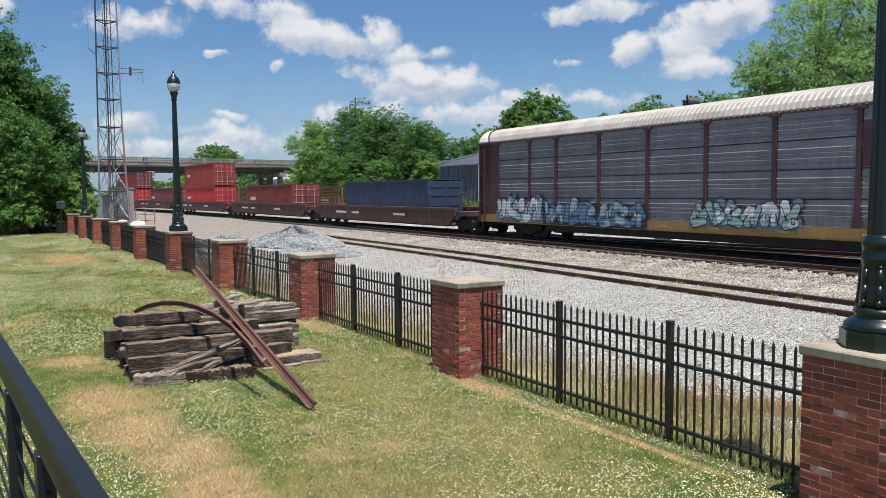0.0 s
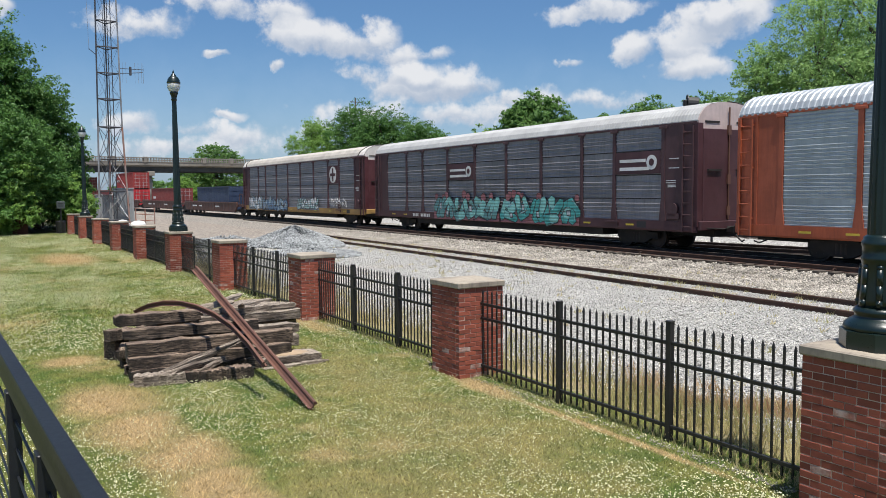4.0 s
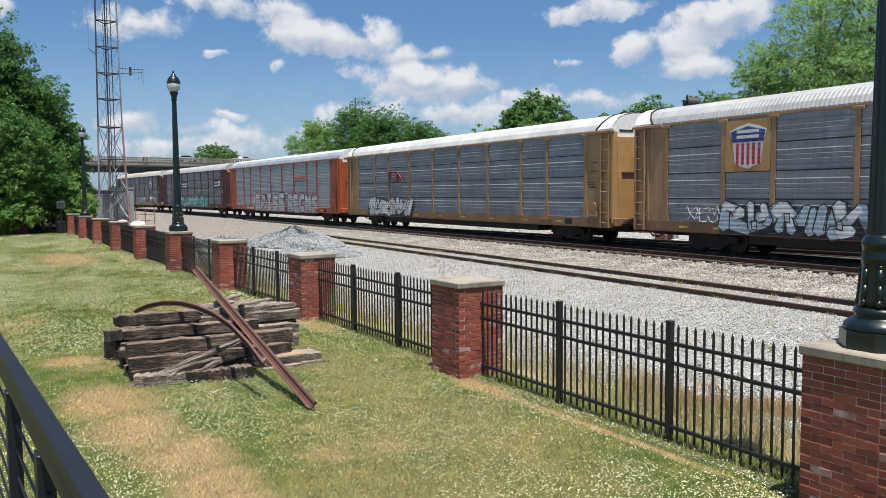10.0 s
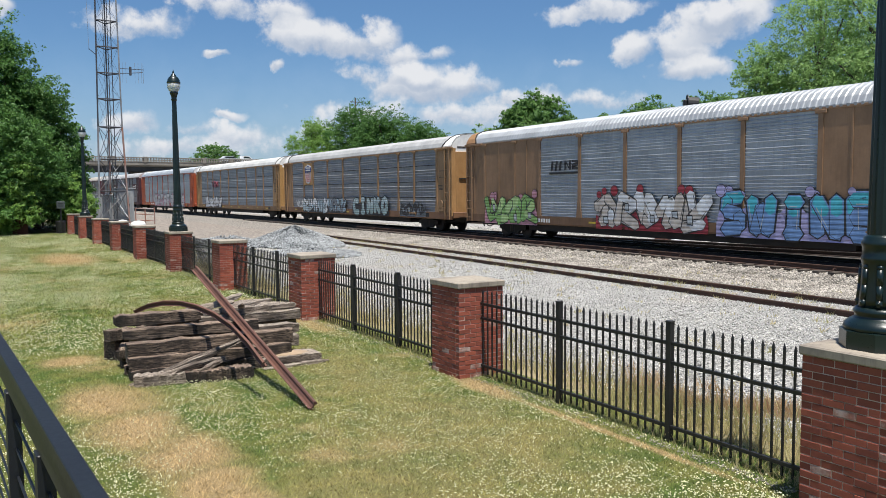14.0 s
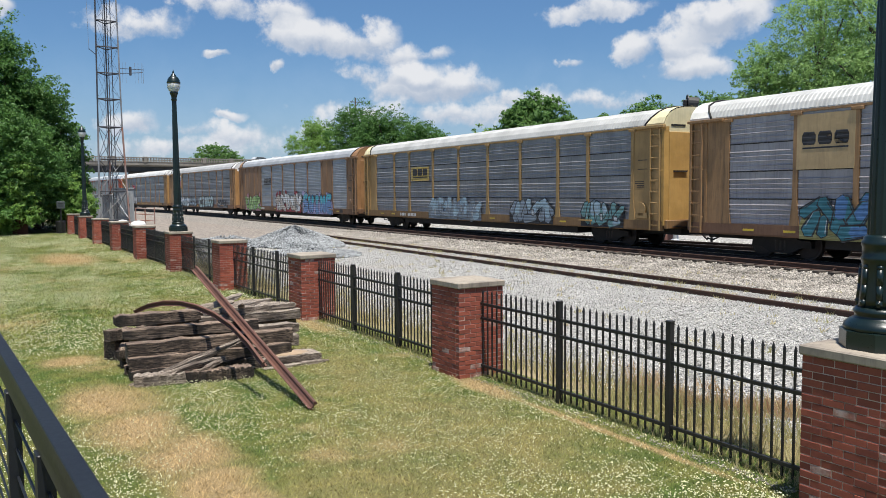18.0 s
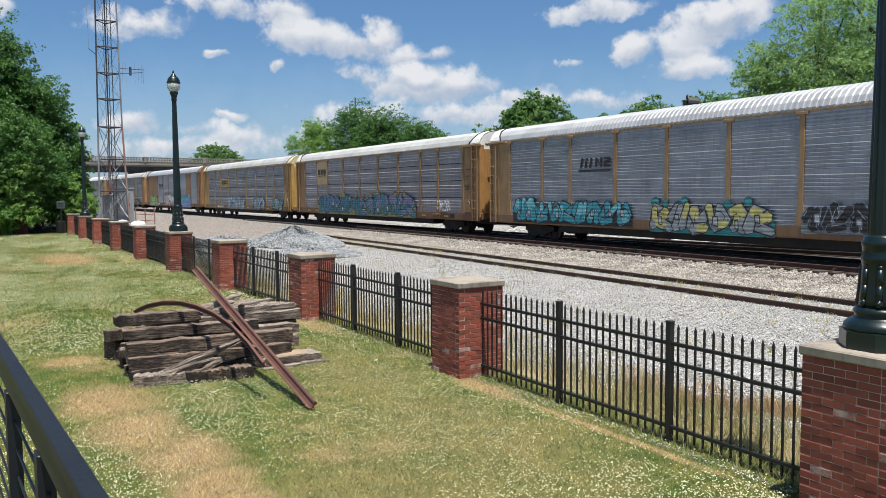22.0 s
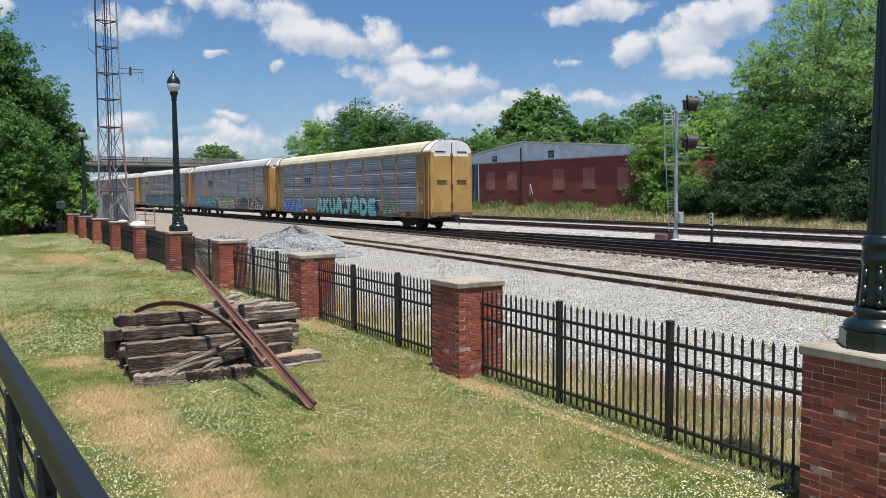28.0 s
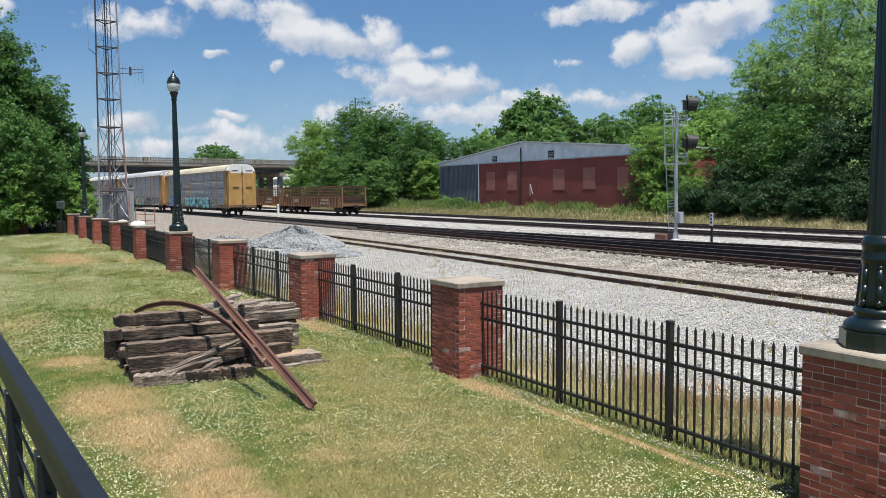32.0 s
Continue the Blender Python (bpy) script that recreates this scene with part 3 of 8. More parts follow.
# ---- lawn ----
def blades(name, label, xs, ys, zs, height, width, mats, seed, lean=0.5, category="grass"):
    rng = np.random.default_rng(seed)
    k = len(xs)
    a = rng.random(k) * 2 * np.pi
    h = height[0] + (height[1] - height[0]) * rng.random(k)
    w = width[0] + (width[1] - width[0]) * rng.random(k)
    dx, dy = np.cos(a), np.sin(a)
    la, lb = rng.normal(0, lean, k) * h, rng.normal(0, lean, k) * h
    v = np.empty((k, 3, 3))
    v[:, 0] = np.stack([xs - dx * w, ys - dy * w, zs], -1)
    v[:, 1] = np.stack([xs + dx * w, ys + dy * w, zs], -1)
    v[:, 2] = np.stack([xs + la, ys + lb, zs + h], -1)
    return tagged(new(name, raw_mesh(name, v.reshape(-1, 3), np.arange(3 * k), 3, mats)), label, category, kind="stuff")


def build_lawn():
    rng = np.random.default_rng(11)
    k = 300000
    y = 4.0 + 12.0 * rng.random(k) ** 1.15
    x = -0.6 + 7.3 * rng.random(k)
    keep = in_view(x, y, 0.4)
    blades("lawn_grass", "short mown grass with straw-dry patches", x[keep], y[keep], np.zeros(keep.sum()), (0.015, 0.042), (0.002, 0.0045), [BLADE], 12, 0.9)
    k = 150000
    y = 16.0 + 46.0 * rng.random(k) ** 1.3
    x = -1.5 + 8.2 * rng.random(k)
    keep = in_view(x, y, 1.0)
    blades("far_lawn_grass", "short mown grass along the fence", x[keep], y[keep], np.zeros(keep.sum()), (0.03, 0.07), (0.006, 0.014), [BLADE], 13, 0.7)
    # white clover heads, in drifts
    pts = []
    for i in range(230000):
        u = random.random()
        yy = 4.2 + 56 * u ** 1.8
        xx = -1.0 + 7.3 * random.random()
        if not (0.02 * yy - 0.5 < xx):
            continue
        drift = noise.noise((xx * 0.55, yy * 0.28, 3.0)) + 0.5 * noise.noise((xx * 1.7, yy * 1.2, 9.0)) + 0.3 * noise.noise((xx * 4.1, yy * 3.3, 5.0))
        bare = max(1.0 - ((xx - px) / rx) ** 2 * 0.6 - ((yy - py) / ry) ** 2 * 0.6 for px, py, rx, ry in DRY)
        thin = max(1.0 - ((xx - px) / rx) ** 2 - ((yy - py) / ry) ** 2 for px, py, rx, ry in MILD)
        if drift - 0.9 * max(0.0, bare) - 0.35 * max(0.0, thin) + random.uniform(-1.1, 1.1) > 0.43:
            pts.append((xx, yy, random.uniform(0.03, 0.065)))
    pts = np.array(pts)[:54000]
    white = material("clover_white", (0.80, 0.78, 0.52), (0.62, 0.60, 0.37), rough=0.8, island=0.18)
    near = pts[:, 1] < 15.0
    scatter_stones("clover_flowers", "small white clover heads in the lawn", 0, lambda r, c: pts[near], (0.006, 0.0115), [white], 14, "flowers")
    scatter_stones("far_clover_flowers", "white clover heads along the lawn by the fence", 0, lambda r, c: pts[~near], (0.008, 0.0145), [white], 15, "flowers")
    # rank grass behind and under the fence
    k = 12500
    y = 1.0 + 40.0 * rng.random(k) ** 1.6
    x = 6.95 + np.abs(rng.normal(0, 0.75, k))
    tuft = np.array([noise.noise((a * 1.3, b * 0.9, 1.0)) for a, b in zip(x, y)])
    keep = tuft + rng.normal(0, 0.2, k) > -0.08
    weed = leaf_material("rank_grass", (0.26, 0.29, 0.10), (0.60, 0.48, 0.27), 0.42)
    blades("rank_grass", "rank green and straw-dry grass growing behind the fence", x[keep], y[keep], np.zeros(keep.sum()), (0.08, 0.42), (0.004, 0.009), [weed], 15, 0.3)
    # ragged tufts close behind the near bays
    m = 4200
    blades("fence_weeds", "ragged pale green weeds just behind the near fence bays", 6.72 + 1.1 * rng.random(m), 2.6 + 5.2 * rng.random(m), np.zeros(m), (0.04, 0.24), (0.003, 0.008), [weed], 27, 0.5)
    # low reddish weeds between the stones
    m = 5200
    ry = 5.6 + np.abs(rng.normal(0, 1.6, m))
    rx = 7.5 + 1.1 * rng.random(m)
    ok = np.array([noise.noise((a * 1.6, b * 1.2, 7.0)) for a, b in zip(rx, ry)]) + rng.normal(0, 0.12, m) > 0.02
    blades("red_weeds", "low reddish-brown dry weeds at the edge of the gravel", rx[ok], ry[ok], np.zeros(ok.sum()), (0.04, 0.22), (0.004, 0.009), [leaf_material("red_weed", (0.33, 0.20, 0.11), (0.50, 0.36, 0.20), 0.35)], 26, 0.45)
    def strip(r, c):
        q = 4.3 + 34.0 * r.random(c) ** 1.5
        return np.stack([6.24 + r.normal(0, 0.04, c), q, np.full(c, 0.006)], -1)
    scatter_stones("fence_gravel", "thin strip of grey pebbles and dirt along the fence foot", 2400, strip, (0.007, 0.018), [STONE_WARM], 18)
    k = 7000
    y = 2.0 + 40.0 * rng.random(k) ** 1.6
    x = 6.46 + rng.normal(0, 0.08, k)
    blades("fence_grass", "uncut grass along the foot of the fence", x, y, np.zeros(k), (0.04, 0.16), (0.003, 0.007), [weed], 16, 0.4)
    k = 60000
    y = 10.0 + 110.0 * rng.random(k)
    x = 43.4 + 8.0 * rng.random(k)
    z = np.interp(x, [43.6, 46.5, 50.0, 62], [0.1, 0.45, 1.05, 1.4])
    bank = leaf_material("bank_grass", (0.105, 0.14, 0.045), (0.31, 0.275, 0.145), 0.4)
    blades("bank_grass", "tall green and dry grass on the bank beyond the tracks", x, y, z, (0.10, 0.42), (0.012, 0.03), [bank], 17, 0.5)
    m = 16000
    wy, wx = 44.0 + 75.0 * rng.random(m), 49.75 - np.abs(rng.normal(0, 1.1, m))
    lush = np.array([noise.noise((a * 0.9, b * 0.35, 4.0)) for a, b in zip(wx, wy)]) + rng.normal(0, 0.15, m) + np.clip((wy - 72) * 0.02, -0.1, 0.4) > 0.05
    wz = np.interp(wx, [43.6, 46.5, 50.0], [0.1, 0.45, 1.05])
    green = leaf_material("bank_weed", (0.06, 0.12, 0.03), (0.24, 0.32, 0.10), 0.4)
    blades("bank_weeds", "uneven green weeds along the foot of the warehouse wall", wx[lush], wy[lush], wz[lush], (0.2, 0.95), (0.03, 0.08), [green], 28, 0.5)
    k = 700
    xs, ys2 = 8 + 14 * rng.random(k), 5 + 40 * rng.random(k)
    pick = rng.random(k) < 0.5
    xs[pick] = np.array([spur_x(v) for v in ys2[pick]]) + rng.normal(0, 0.9, pick.sum())
    tuft_x = (xs[:, None] + rng.normal(0, 0.06, (k, 9))).ravel()
    tuft_y = (ys2[:, None] + rng.normal(0, 0.06, (k, 9))).ravel()
    blades("yard_weeds", "small green weeds in the gravel along the spur", tuft_x, tuft_y, np.zeros(k * 9), (0.04, 0.16), (0.006, 0.014), [weed], 18, 0.5)


build_ground()
build_yard()
build_lawn()

# ---- fence: brick piers and iron panels ----
PIER_X, PIER_S, PIER_Y0, PIER_PITCH, PIER_H = 6.005, 0.776, 9.532, 6.207, 1.398
COURSES, BRICK_W = 20, PIER_S / 4.0


def pier_bricks(rng):
    """Poses and kinds of the bricks of one pier: running bond round four faces."""
    h = (PIER_H - 0.085) / COURSES
    out = []
    for c in range(COURSES):
        z = h * (c + 0.5)
        for side in range(4):
            turn = pose(PIER_S / 2, PIER_S / 2, 0) @ pose(0, 0, 0, 0, 0, 90 * side)
            # each face owns one of its two corners, alternating course by course
            start = -PIER_S / 2 if c % 2 == 0 else -PIER_S / 2 + 0.098
            x = start
            while x < PIER_S / 2 - 0.02 - (0.098 if c % 2 == 0 else 0):
                w = min(BRICK_W, PIER_S / 2 - (0.098 if c % 2 == 0 else 0) - x)
                out.append((turn, x + w / 2, w, z, c))
                x += w
    return h, out


def build_piers():
    rng = random.Random(5)
    h, bricks = pier_bricks(rng)
    cache = {}

    def brick_mesh(w, m):
        key = (round(w, 3), m.name)
        if key not in cache:
            cache[key] = Geo().box(-w / 2 + 0.004, w / 2 - 0.004, 0.0, 0.098, -h / 2 + 0.004, h / 2 - 0.004, 0.003).mesh("brick", m)
        return cache[key]

    for n in range(-1, 9):
        y = PIER_Y0 + n * PIER_PITCH
        pier = thing("brick_pier", "square red brick pier with a cast-stone cap on the lawn's edge", "fence pier", "brick piers of the fence", at=pose(PIER_X, y, 0))
        part("core", Geo().box(0.0055, PIER_S - 0.0055, 0.0055, PIER_S - 0.0055, -0.1, PIER_H - 0.085), MORTAR, pier, "grey mortar")
        cap = Geo().box(-0.022, PIER_S + 0.022, -0.022, PIER_S + 0.022, PIER_H - 0.085, PIER_H, 0.012)
        part("cap", cap, CAPSTONE, pier, "pale cast-stone cap")
        joined = Geo()
        for turn, x, w, z, c in bricks:
            limed = rng.random() < (0.30 if c < 3 else 0.035)
            m = turn @ pose(x, -PIER_S / 2 + rng.uniform(-0.003, 0.002), z, 0, 0, rng.uniform(-0.4, 0.4))
            if n <= 1:
                part("brick", brick_mesh(w, EFFLO if limed else BRICK), None, pier, at=m)
            else:
                joined.move, joined.mat = m, 1 if limed else 0
                joined.box(-w / 2 + 0.004, w / 2 - 0.004, 0.0, 0.098, -h / 2 + 0.004, h / 2 - 0.004)
        if n > 1:
            tagged(part("bricks", joined, [BRICK, EFFLO], pier), kind="stuff")


def build_fence():
    """One bay between two piers: two posts, three rails, spear-topped pickets."""
    x = PIER_X + PIER_S / 2
    bay = thing("iron_fence", "black iron fence bay with spear-topped pickets between brick piers", "fence", "iron fence bays")
    span0, span1 = PIER_Y0 - PIER_PITCH + PIER_S, PIER_Y0
    posts = (7.764, 5.924)
    post = Geo().box(-0.032, 0.032, -0.032, 0.032, -0.05, 1.295).box(-0.038, 0.038, -0.038, 0.038, 1.295, 1.318, 0.006).mesh("post", IRON)
    for py in posts:
        part("post", post, None, bay, at=pose(x, py, 0))
    for z in (0.17, 0.865, 1.075):
        part("rail", Geo().box(x - 0.018, x + 0.018, span0 - 0.01, span1 + 0.01, z - 0.019, z + 0.019, 0.003), IRON, bay)
    picket = Geo().box(-0.0095, 0.0095, -0.0095, 0.0095, 0.05, 1.235)
    b = picket.points([(-0.013, -0.013, 1.235), (0.013, -0.013, 1.235), (0.013, 0.013, 1.235), (-0.013, 0.013, 1.235), (0, 0, 1.30)])
    for q in ((0, 1, 4), (1, 2, 4), (2, 3, 4), (3, 0, 4), (3, 2, 1, 0)):
        picket.face([b + i for i in q])
    picket = picket.mesh("picket", IRON)
    y = posts[0] + 0.115
    places = []
    while y < span1 - 0.02:
        places.append(y)
        y += 0.115
    places += [posts[1] + 0.115 * i for i in range(1, 16)]
    y = posts[1] - 0.115
    while y > span0 + 0.02:
        places.append(y)
        y -= 0.115
    for py in places:
        part("picket", picket, None, bay, at=pose(x, py, 0))
    for n in range(1, 9):
        copy_thing(bay, pose(0, n * PIER_PITCH, 0))
    copy_thing(bay, pose(0, -PIER_PITCH, 0))


def build_lamps():
    """Cast-iron lamp posts on three of the piers."""
    base = [(0.280, 0.14), (0.290, 0.165), (0.284, 0.19), (0.258, 0.22), (0.218, 0.245), (0.202, 0.257), (0.202, 0.275), (0.215, 0.29), (0.215, 0.31), (0.192, 0.335)]
    pot = [(0.176, 0.33), (0.174, 0.40), (0.163, 0.52), (0.158, 0.68), (0.162, 0.71), (0.168, 0.725), (0.168, 0.745), (0.160, 0.76), (0.160, 0.83), (0.168, 0.845), (0.168, 0.875), (0.152, 0.89), (0.152, 0.91), (0.125, 0.93)]
    lamps = []
    for i, n in enumerate((-1, 3, 7)):
        lamp = thing("street_lamp", "dark green cast-iron lamp post with a frosted globe", "street lamp", "lamp posts along the fence",
                     at=pose(PIER_X + PIER_S / 2 + (0.035 if n < 0 else 0), PIER_Y0 + n * PIER_PITCH + PIER_S / 2 - (0.038 if n < 0 else 0), PIER_H))
        part("foot", Geo().lathe([(0.318, 0.0), (0.316, 0.145), (0.298, 0.15), (0.05, 0.15)], 8), GREEN_IRON, lamp, at=pose(0, 0, 0, 0, 0, 22.5))
        part("base", Geo().lathe(base, 32), GREEN_IRON, lamp, smooth=True)
        part("pedestal", Geo().lathe(pot, 32), GREEN_IRON, lamp, smooth=True)
        for k in range(8):
            a = 2 * math.pi * (k + 0.5) / 8
            part("leaf_ornament", Geo().path([(0.174 * math.cos(a), 0.174 * math.sin(a), 0.345), (0.171 * math.cos(a), 0.171 * math.sin(a), 0.40), (0.160 * math.cos(a), 0.160 * math.sin(a), 0.52), (0.155 * math.cos(a), 0.155 * math.sin(a), 0.65), (0.145 * math.cos(a), 0.145 * math.sin(a), 0.68)], 0.026, 8), GREEN_IRON, lamp, smooth=True)
            part("bead", Geo().lathe([(0.003, -0.011), (0.011, 0.0), (0.003, 0.011)], 8, (0.196 * math.cos(a), 0.196 * math.sin(a), 0.38)), GREEN_IRON, lamp, smooth=True)
        part("shaft", Geo().lathe([(0.128, 0.90), (0.112, 2.2), (0.076, 4.55)], 32, flute=0.008, flutes=1), GREEN_IRON, lamp)
        part("capital", Geo().lathe([(0.075, 4.5), (0.10, 4.55), (0.085, 4.6), (0.10, 4.68), (0.13, 4.75), (0.145, 4.79), (0.13, 4.82)], 20), GREEN_IRON, lamp, smooth=True)
        part("globe", Geo().lathe([(0.12, 4.82), (0.17, 4.87), (0.212, 4.96), (0.222, 5.05), (0.205, 5.13)], 24), GLOBE, lamp, "frosted glass globe", smooth=True)
        part("hood", Geo().lathe([(0.225, 5.11), (0.232, 5.14), (0.215, 5.18), (0.19, 5.26), (0.15, 5.32), (0.10, 5.36), (0.08, 5.40), (0.06, 5.43), (0.03, 5.46), (0.035, 5.49), (0.012, 5.55), (0.004, 5.60)], 24), GREEN_IRON, lamp, smooth=True)


def build_deck_rail():
    """The steel guard rail of the deck on which the camera stands."""
    guard = thing("guard_rail", "dark painted steel guard rail with slim horizontal bars", "railing")
    deck_z = 1.05
    edge = lambda y: 0.2845 - 0.048 * y
    paint = material("guard_paint", (0.006, 0.008, 0.011), (0.004, 0.005, 0.008), rough=0.52, large=3, fine=50, bump=0.08)
    q = pose(edge(0), 0, 0, 0, 0, math.degrees(0.048))
    part("top_rail", Geo().box(-0.023, 0.023, -1.6, 4.6, 2.062, 2.10, 0.003), paint, guard, at=q)
    part("under_rail", Geo().box(-0.019, 0.019, -1.6, 4.6, 1.985, 2.06, 0.003), paint, guard, at=q)
    for k in range(7):
        part("bar", Geo().tube((0, -1.6, 1.25 + 0.105 * k), (0, 4.6, 1.25 + 0.105 * k), 0.005, n=8), paint, guard, at=q)
    for y in (-1.2, 0.55, 2.45, 3.3, 4.45):
        part("post", Geo().box(-0.028, 0.019, y - 0.035, y + 0.035, deck_z - 0.02, 1.99, 0.003), paint, guard, at=q)
    boards = thing("deck", "weathered timber deck above the lawn", "deck", kind="structure")
    timber = wood_material("deck_timber", (0.12, 0.095, 0.07), (0.30, 0.26, 0.21), 0.5)
    plank = Geo().box(-2.6, 0.30, -0.068, 0.068, -0.038, 0.0, 0.004).mesh("plank", timber)
    for k in range(44):
        part("plank", plank, None, boards, at=pose(0.01 - 0.048 * (-1.6 + 0.143 * k), -1.6 + 0.143 * k, deck_z))
    for y in (-1.2, 2.0, 4.4):
        part("pillar", Geo().box(-0.2, -0.04, y - 0.07, y + 0.07, -0.1, deck_z - 0.04), timber, boards)
        part("pillar", Geo().box(-2.4, -2.24, y - 0.07, y + 0.07, -0.1, deck_z - 0.04), timber, boards)


# ---- old ties and bent rails on the lawn ----
def build_tie_pile():
    rng = random.Random(21)
    # centre x, y, bottom z, length, width, height, yaw, pitch, pale
    rows = TIES
    for k, (x, y, z, ln, w, h, yaw, tilt, pale) in enumerate(rows):
        g = Geo()
        secs = []
        cuts = 16
        for i in range(cuts + 1):
            u = -ln / 2 + ln * i / cuts
            j = lambda s: rng.uniform(-s, s)
            s = 0.011 if 0 < i < cuts else 0.02
            ww, hh = w / 2 + j(s) - (0.012 if i in (0, cuts) else 0), h / 2 + j(s) - (0.010 if i in (0, cuts) else 0)
            b = 0.010
            secs.append([(u + j(0.014), yy + j(0.008), zz + j(0.008)) for yy, zz in ((-ww, -hh + b), (-ww, hh - b), (-ww + b, hh), (0, hh + j(0.012)), (ww - b, hh), (ww, hh - b), (ww, -hh + b), (ww - b, -hh), (-ww + b, -hh))])
        g.sweep(secs)
        # upper faces pale from bleaching and painted sunlight, flanks dark with painted shade
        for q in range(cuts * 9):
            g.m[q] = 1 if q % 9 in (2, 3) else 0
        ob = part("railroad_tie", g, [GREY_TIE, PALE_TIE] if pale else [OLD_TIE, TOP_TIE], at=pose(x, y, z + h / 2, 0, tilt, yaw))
        tagged(ob, "bleached, splintered old railroad tie on the pile" if pale else "dark weathered railroad tie stacked on the lawn", "railroad tie", "ties in the pile")
    # splinters and broken lengths
    for k, (x, y, z, ln, w, yaw, tilt) in enumerate(SPLINTERS):
        g = Geo()
        secs = []
        for i in range(7):
            u = -ln / 2 + ln * i / 6
            t = w * (0.35 + 0.65 * math.sin(math.pi * (i + 0.7) / 7.4)) / 2
            secs.append([(u, a * t + rng.uniform(-0.012, 0.012), b * t * 0.6 + rng.uniform(-0.012, 0.012)) for a, b in ((-1, -1), (-1, 0.6), (-0.3, 1), (0.6, 0.9), (1, 0), (0.7, -1))])
        g.sweep(secs)
        tagged(part("wood_splinter", g, GREY_TIE if k < 3 else PALE_TIE, at=pose(x, y, z, 0, tilt, yaw)), "splintered length of grey timber on the pile", "timber", "splinters on the pile")
    rust = material("red_rust", (0.135, 0.058, 0.038), (0.090, 0.040, 0.030), rough=0.8, large=2.5, fine=26, bump=0.3, spread=0.25)

    def bent_rail(name, label, pts, lean, slim=1.0):
        g = Geo()
        secs = []
        for i, q in enumerate(pts):
            a, b = Vector(pts[max(i - 1, 0)]), Vector(pts[min(i + 1, len(pts) - 1)])
            d = (b - a).normalized()
            side = d.cross(Vector((math.sin(lean), 0, math.cos(lean)))).normalized()
            up = side.cross(d).normalized()
            secs.append([Vector(q) + side * o * 0.72 * slim + up * (z - 0.09) * 0.66 * slim for o, z in RAIL_SECTION])
        g.sweep(secs)
        return tagged(new(name, g.mesh(name, rust)), label, "rail", "old rails on the pile")

    a, b = Vector(LONG_RAIL[0]), Vector(LONG_RAIL[1])
    bent_rail("old_rail", "straight red-rusted rail leaning over the tie pile", [a.lerp(b, i / 8) for i in range(9)], 0.5)
    bent_rail("old_rail", "bent red-rusted rail arched over the tie pile", [Vector(q) for q in BENT_RAIL], -0.3, 0.66)
    tagged(part("sawdust_heap", Geo().lathe([(0.27, 0.0), (0.22, 0.010), (0.15, 0.030), (0.09, 0.034), (0.05, 0.05), (0.01, 0.052)], 11, (0, 0, 0)), material("sawdust", (0.34, 0.25, 0.165), (0.26, 0.185, 0.12), rough=0.95, large=4, fine=50, bump=0.9, bump_scale=40, depth=0.01), smooth=True, at=pose(4.32, 11.97, 0.156) @ Matrix.Diagonal((1.45, 0.72, 1.0, 1.0))),
           "tan sawdust on a flat tie", "sawdust", kind="stuff")


TIES = [
    # lowest layer, front row first
    (2.30, 11.62, 0.0, 0.72, 0.23, 0.16, -12, 0, 1), (2.86, 11.47, 0.0, 0.5, 0.23, 0.17, -16, 0, 0), (3.34, 11.40, 0.0, 0.40, 0.24, 0.18, -3, 0, 0), (3.12, 11.46, 0.0, 0.12, 0.2, 0.17, 0, 0, 0),
    (3.0, 12.0, 0.0, 2.1, 0.23, 0.165, -3, 0, 0), (4.32, 11.98, 0.0, 0.95, 0.46, 0.155, 2, 0, 1), (3.25, 12.5, 0.0, 2.6, 0.23, 0.165, 0, 0, 0),
    (3.3, 13.1, 0.0, 2.6, 0.23, 0.165, 0, 0, 0), (3.3, 13.7, 0.0, 2.6, 0.23, 0.165, 0, 0, 0), (3.35, 14.3, 0.0, 2.6, 0.23, 0.165, 0, 0, 0),
    (2.10, 13.15, 0.165, 0.5, 0.2, 0.17, 78, 0, 0), (2.08, 13.75, 0.33, 0.42, 0.2, 0.18, 20, 0, 0), (2.1, 13.9, 0.0, 0.45, 0.22, 0.33, 40, 0, 0),
    (3.15, 12.05, 0.165, 2.4, 0.23, 0.165, -2, 0, 0), (3.35, 12.6, 0.165, 2.7, 0.23, 0.165, 0, 0, 1), (3.4, 13.2, 0.165, 2.7, 0.23, 0.165, 0, 0, 0), (3.45, 13.85, 0.165, 2.6, 0.23, 0.165, 0, 0, 0), (3.5, 14.4, 0.165, 2.6, 0.23, 0.165, -2, 0, 0),
    (3.2, 12.2, 0.33, 2.5, 0.25, 0.19, -2, 0, 0), (3.45, 12.8, 0.33, 2.7, 0.23, 0.165, 1, 0, 1), (3.6, 13.4, 0.33, 2.7, 0.23, 0.165, 0, 0, 1), (3.7, 14.0, 0.33, 2.6, 0.23, 0.165, -1, 0, 0),
    (3.0, 12.62, 0.50, 2.05, 0.23, 0.165, -3, 0, 0), (3.7, 13.25, 0.50, 2.6, 0.23, 0.165, 1, 0, 1), (3.95, 13.85, 0.50, 2.3, 0.23, 0.16, 1, 0, 1),
    (2.55, 13.0, 0.665, 1.28, 0.24, 0.175, -3, 0, 0), (4.3, 13.35, 0.665, 1.3, 0.2, 0.10, 8, 0, 1),
]
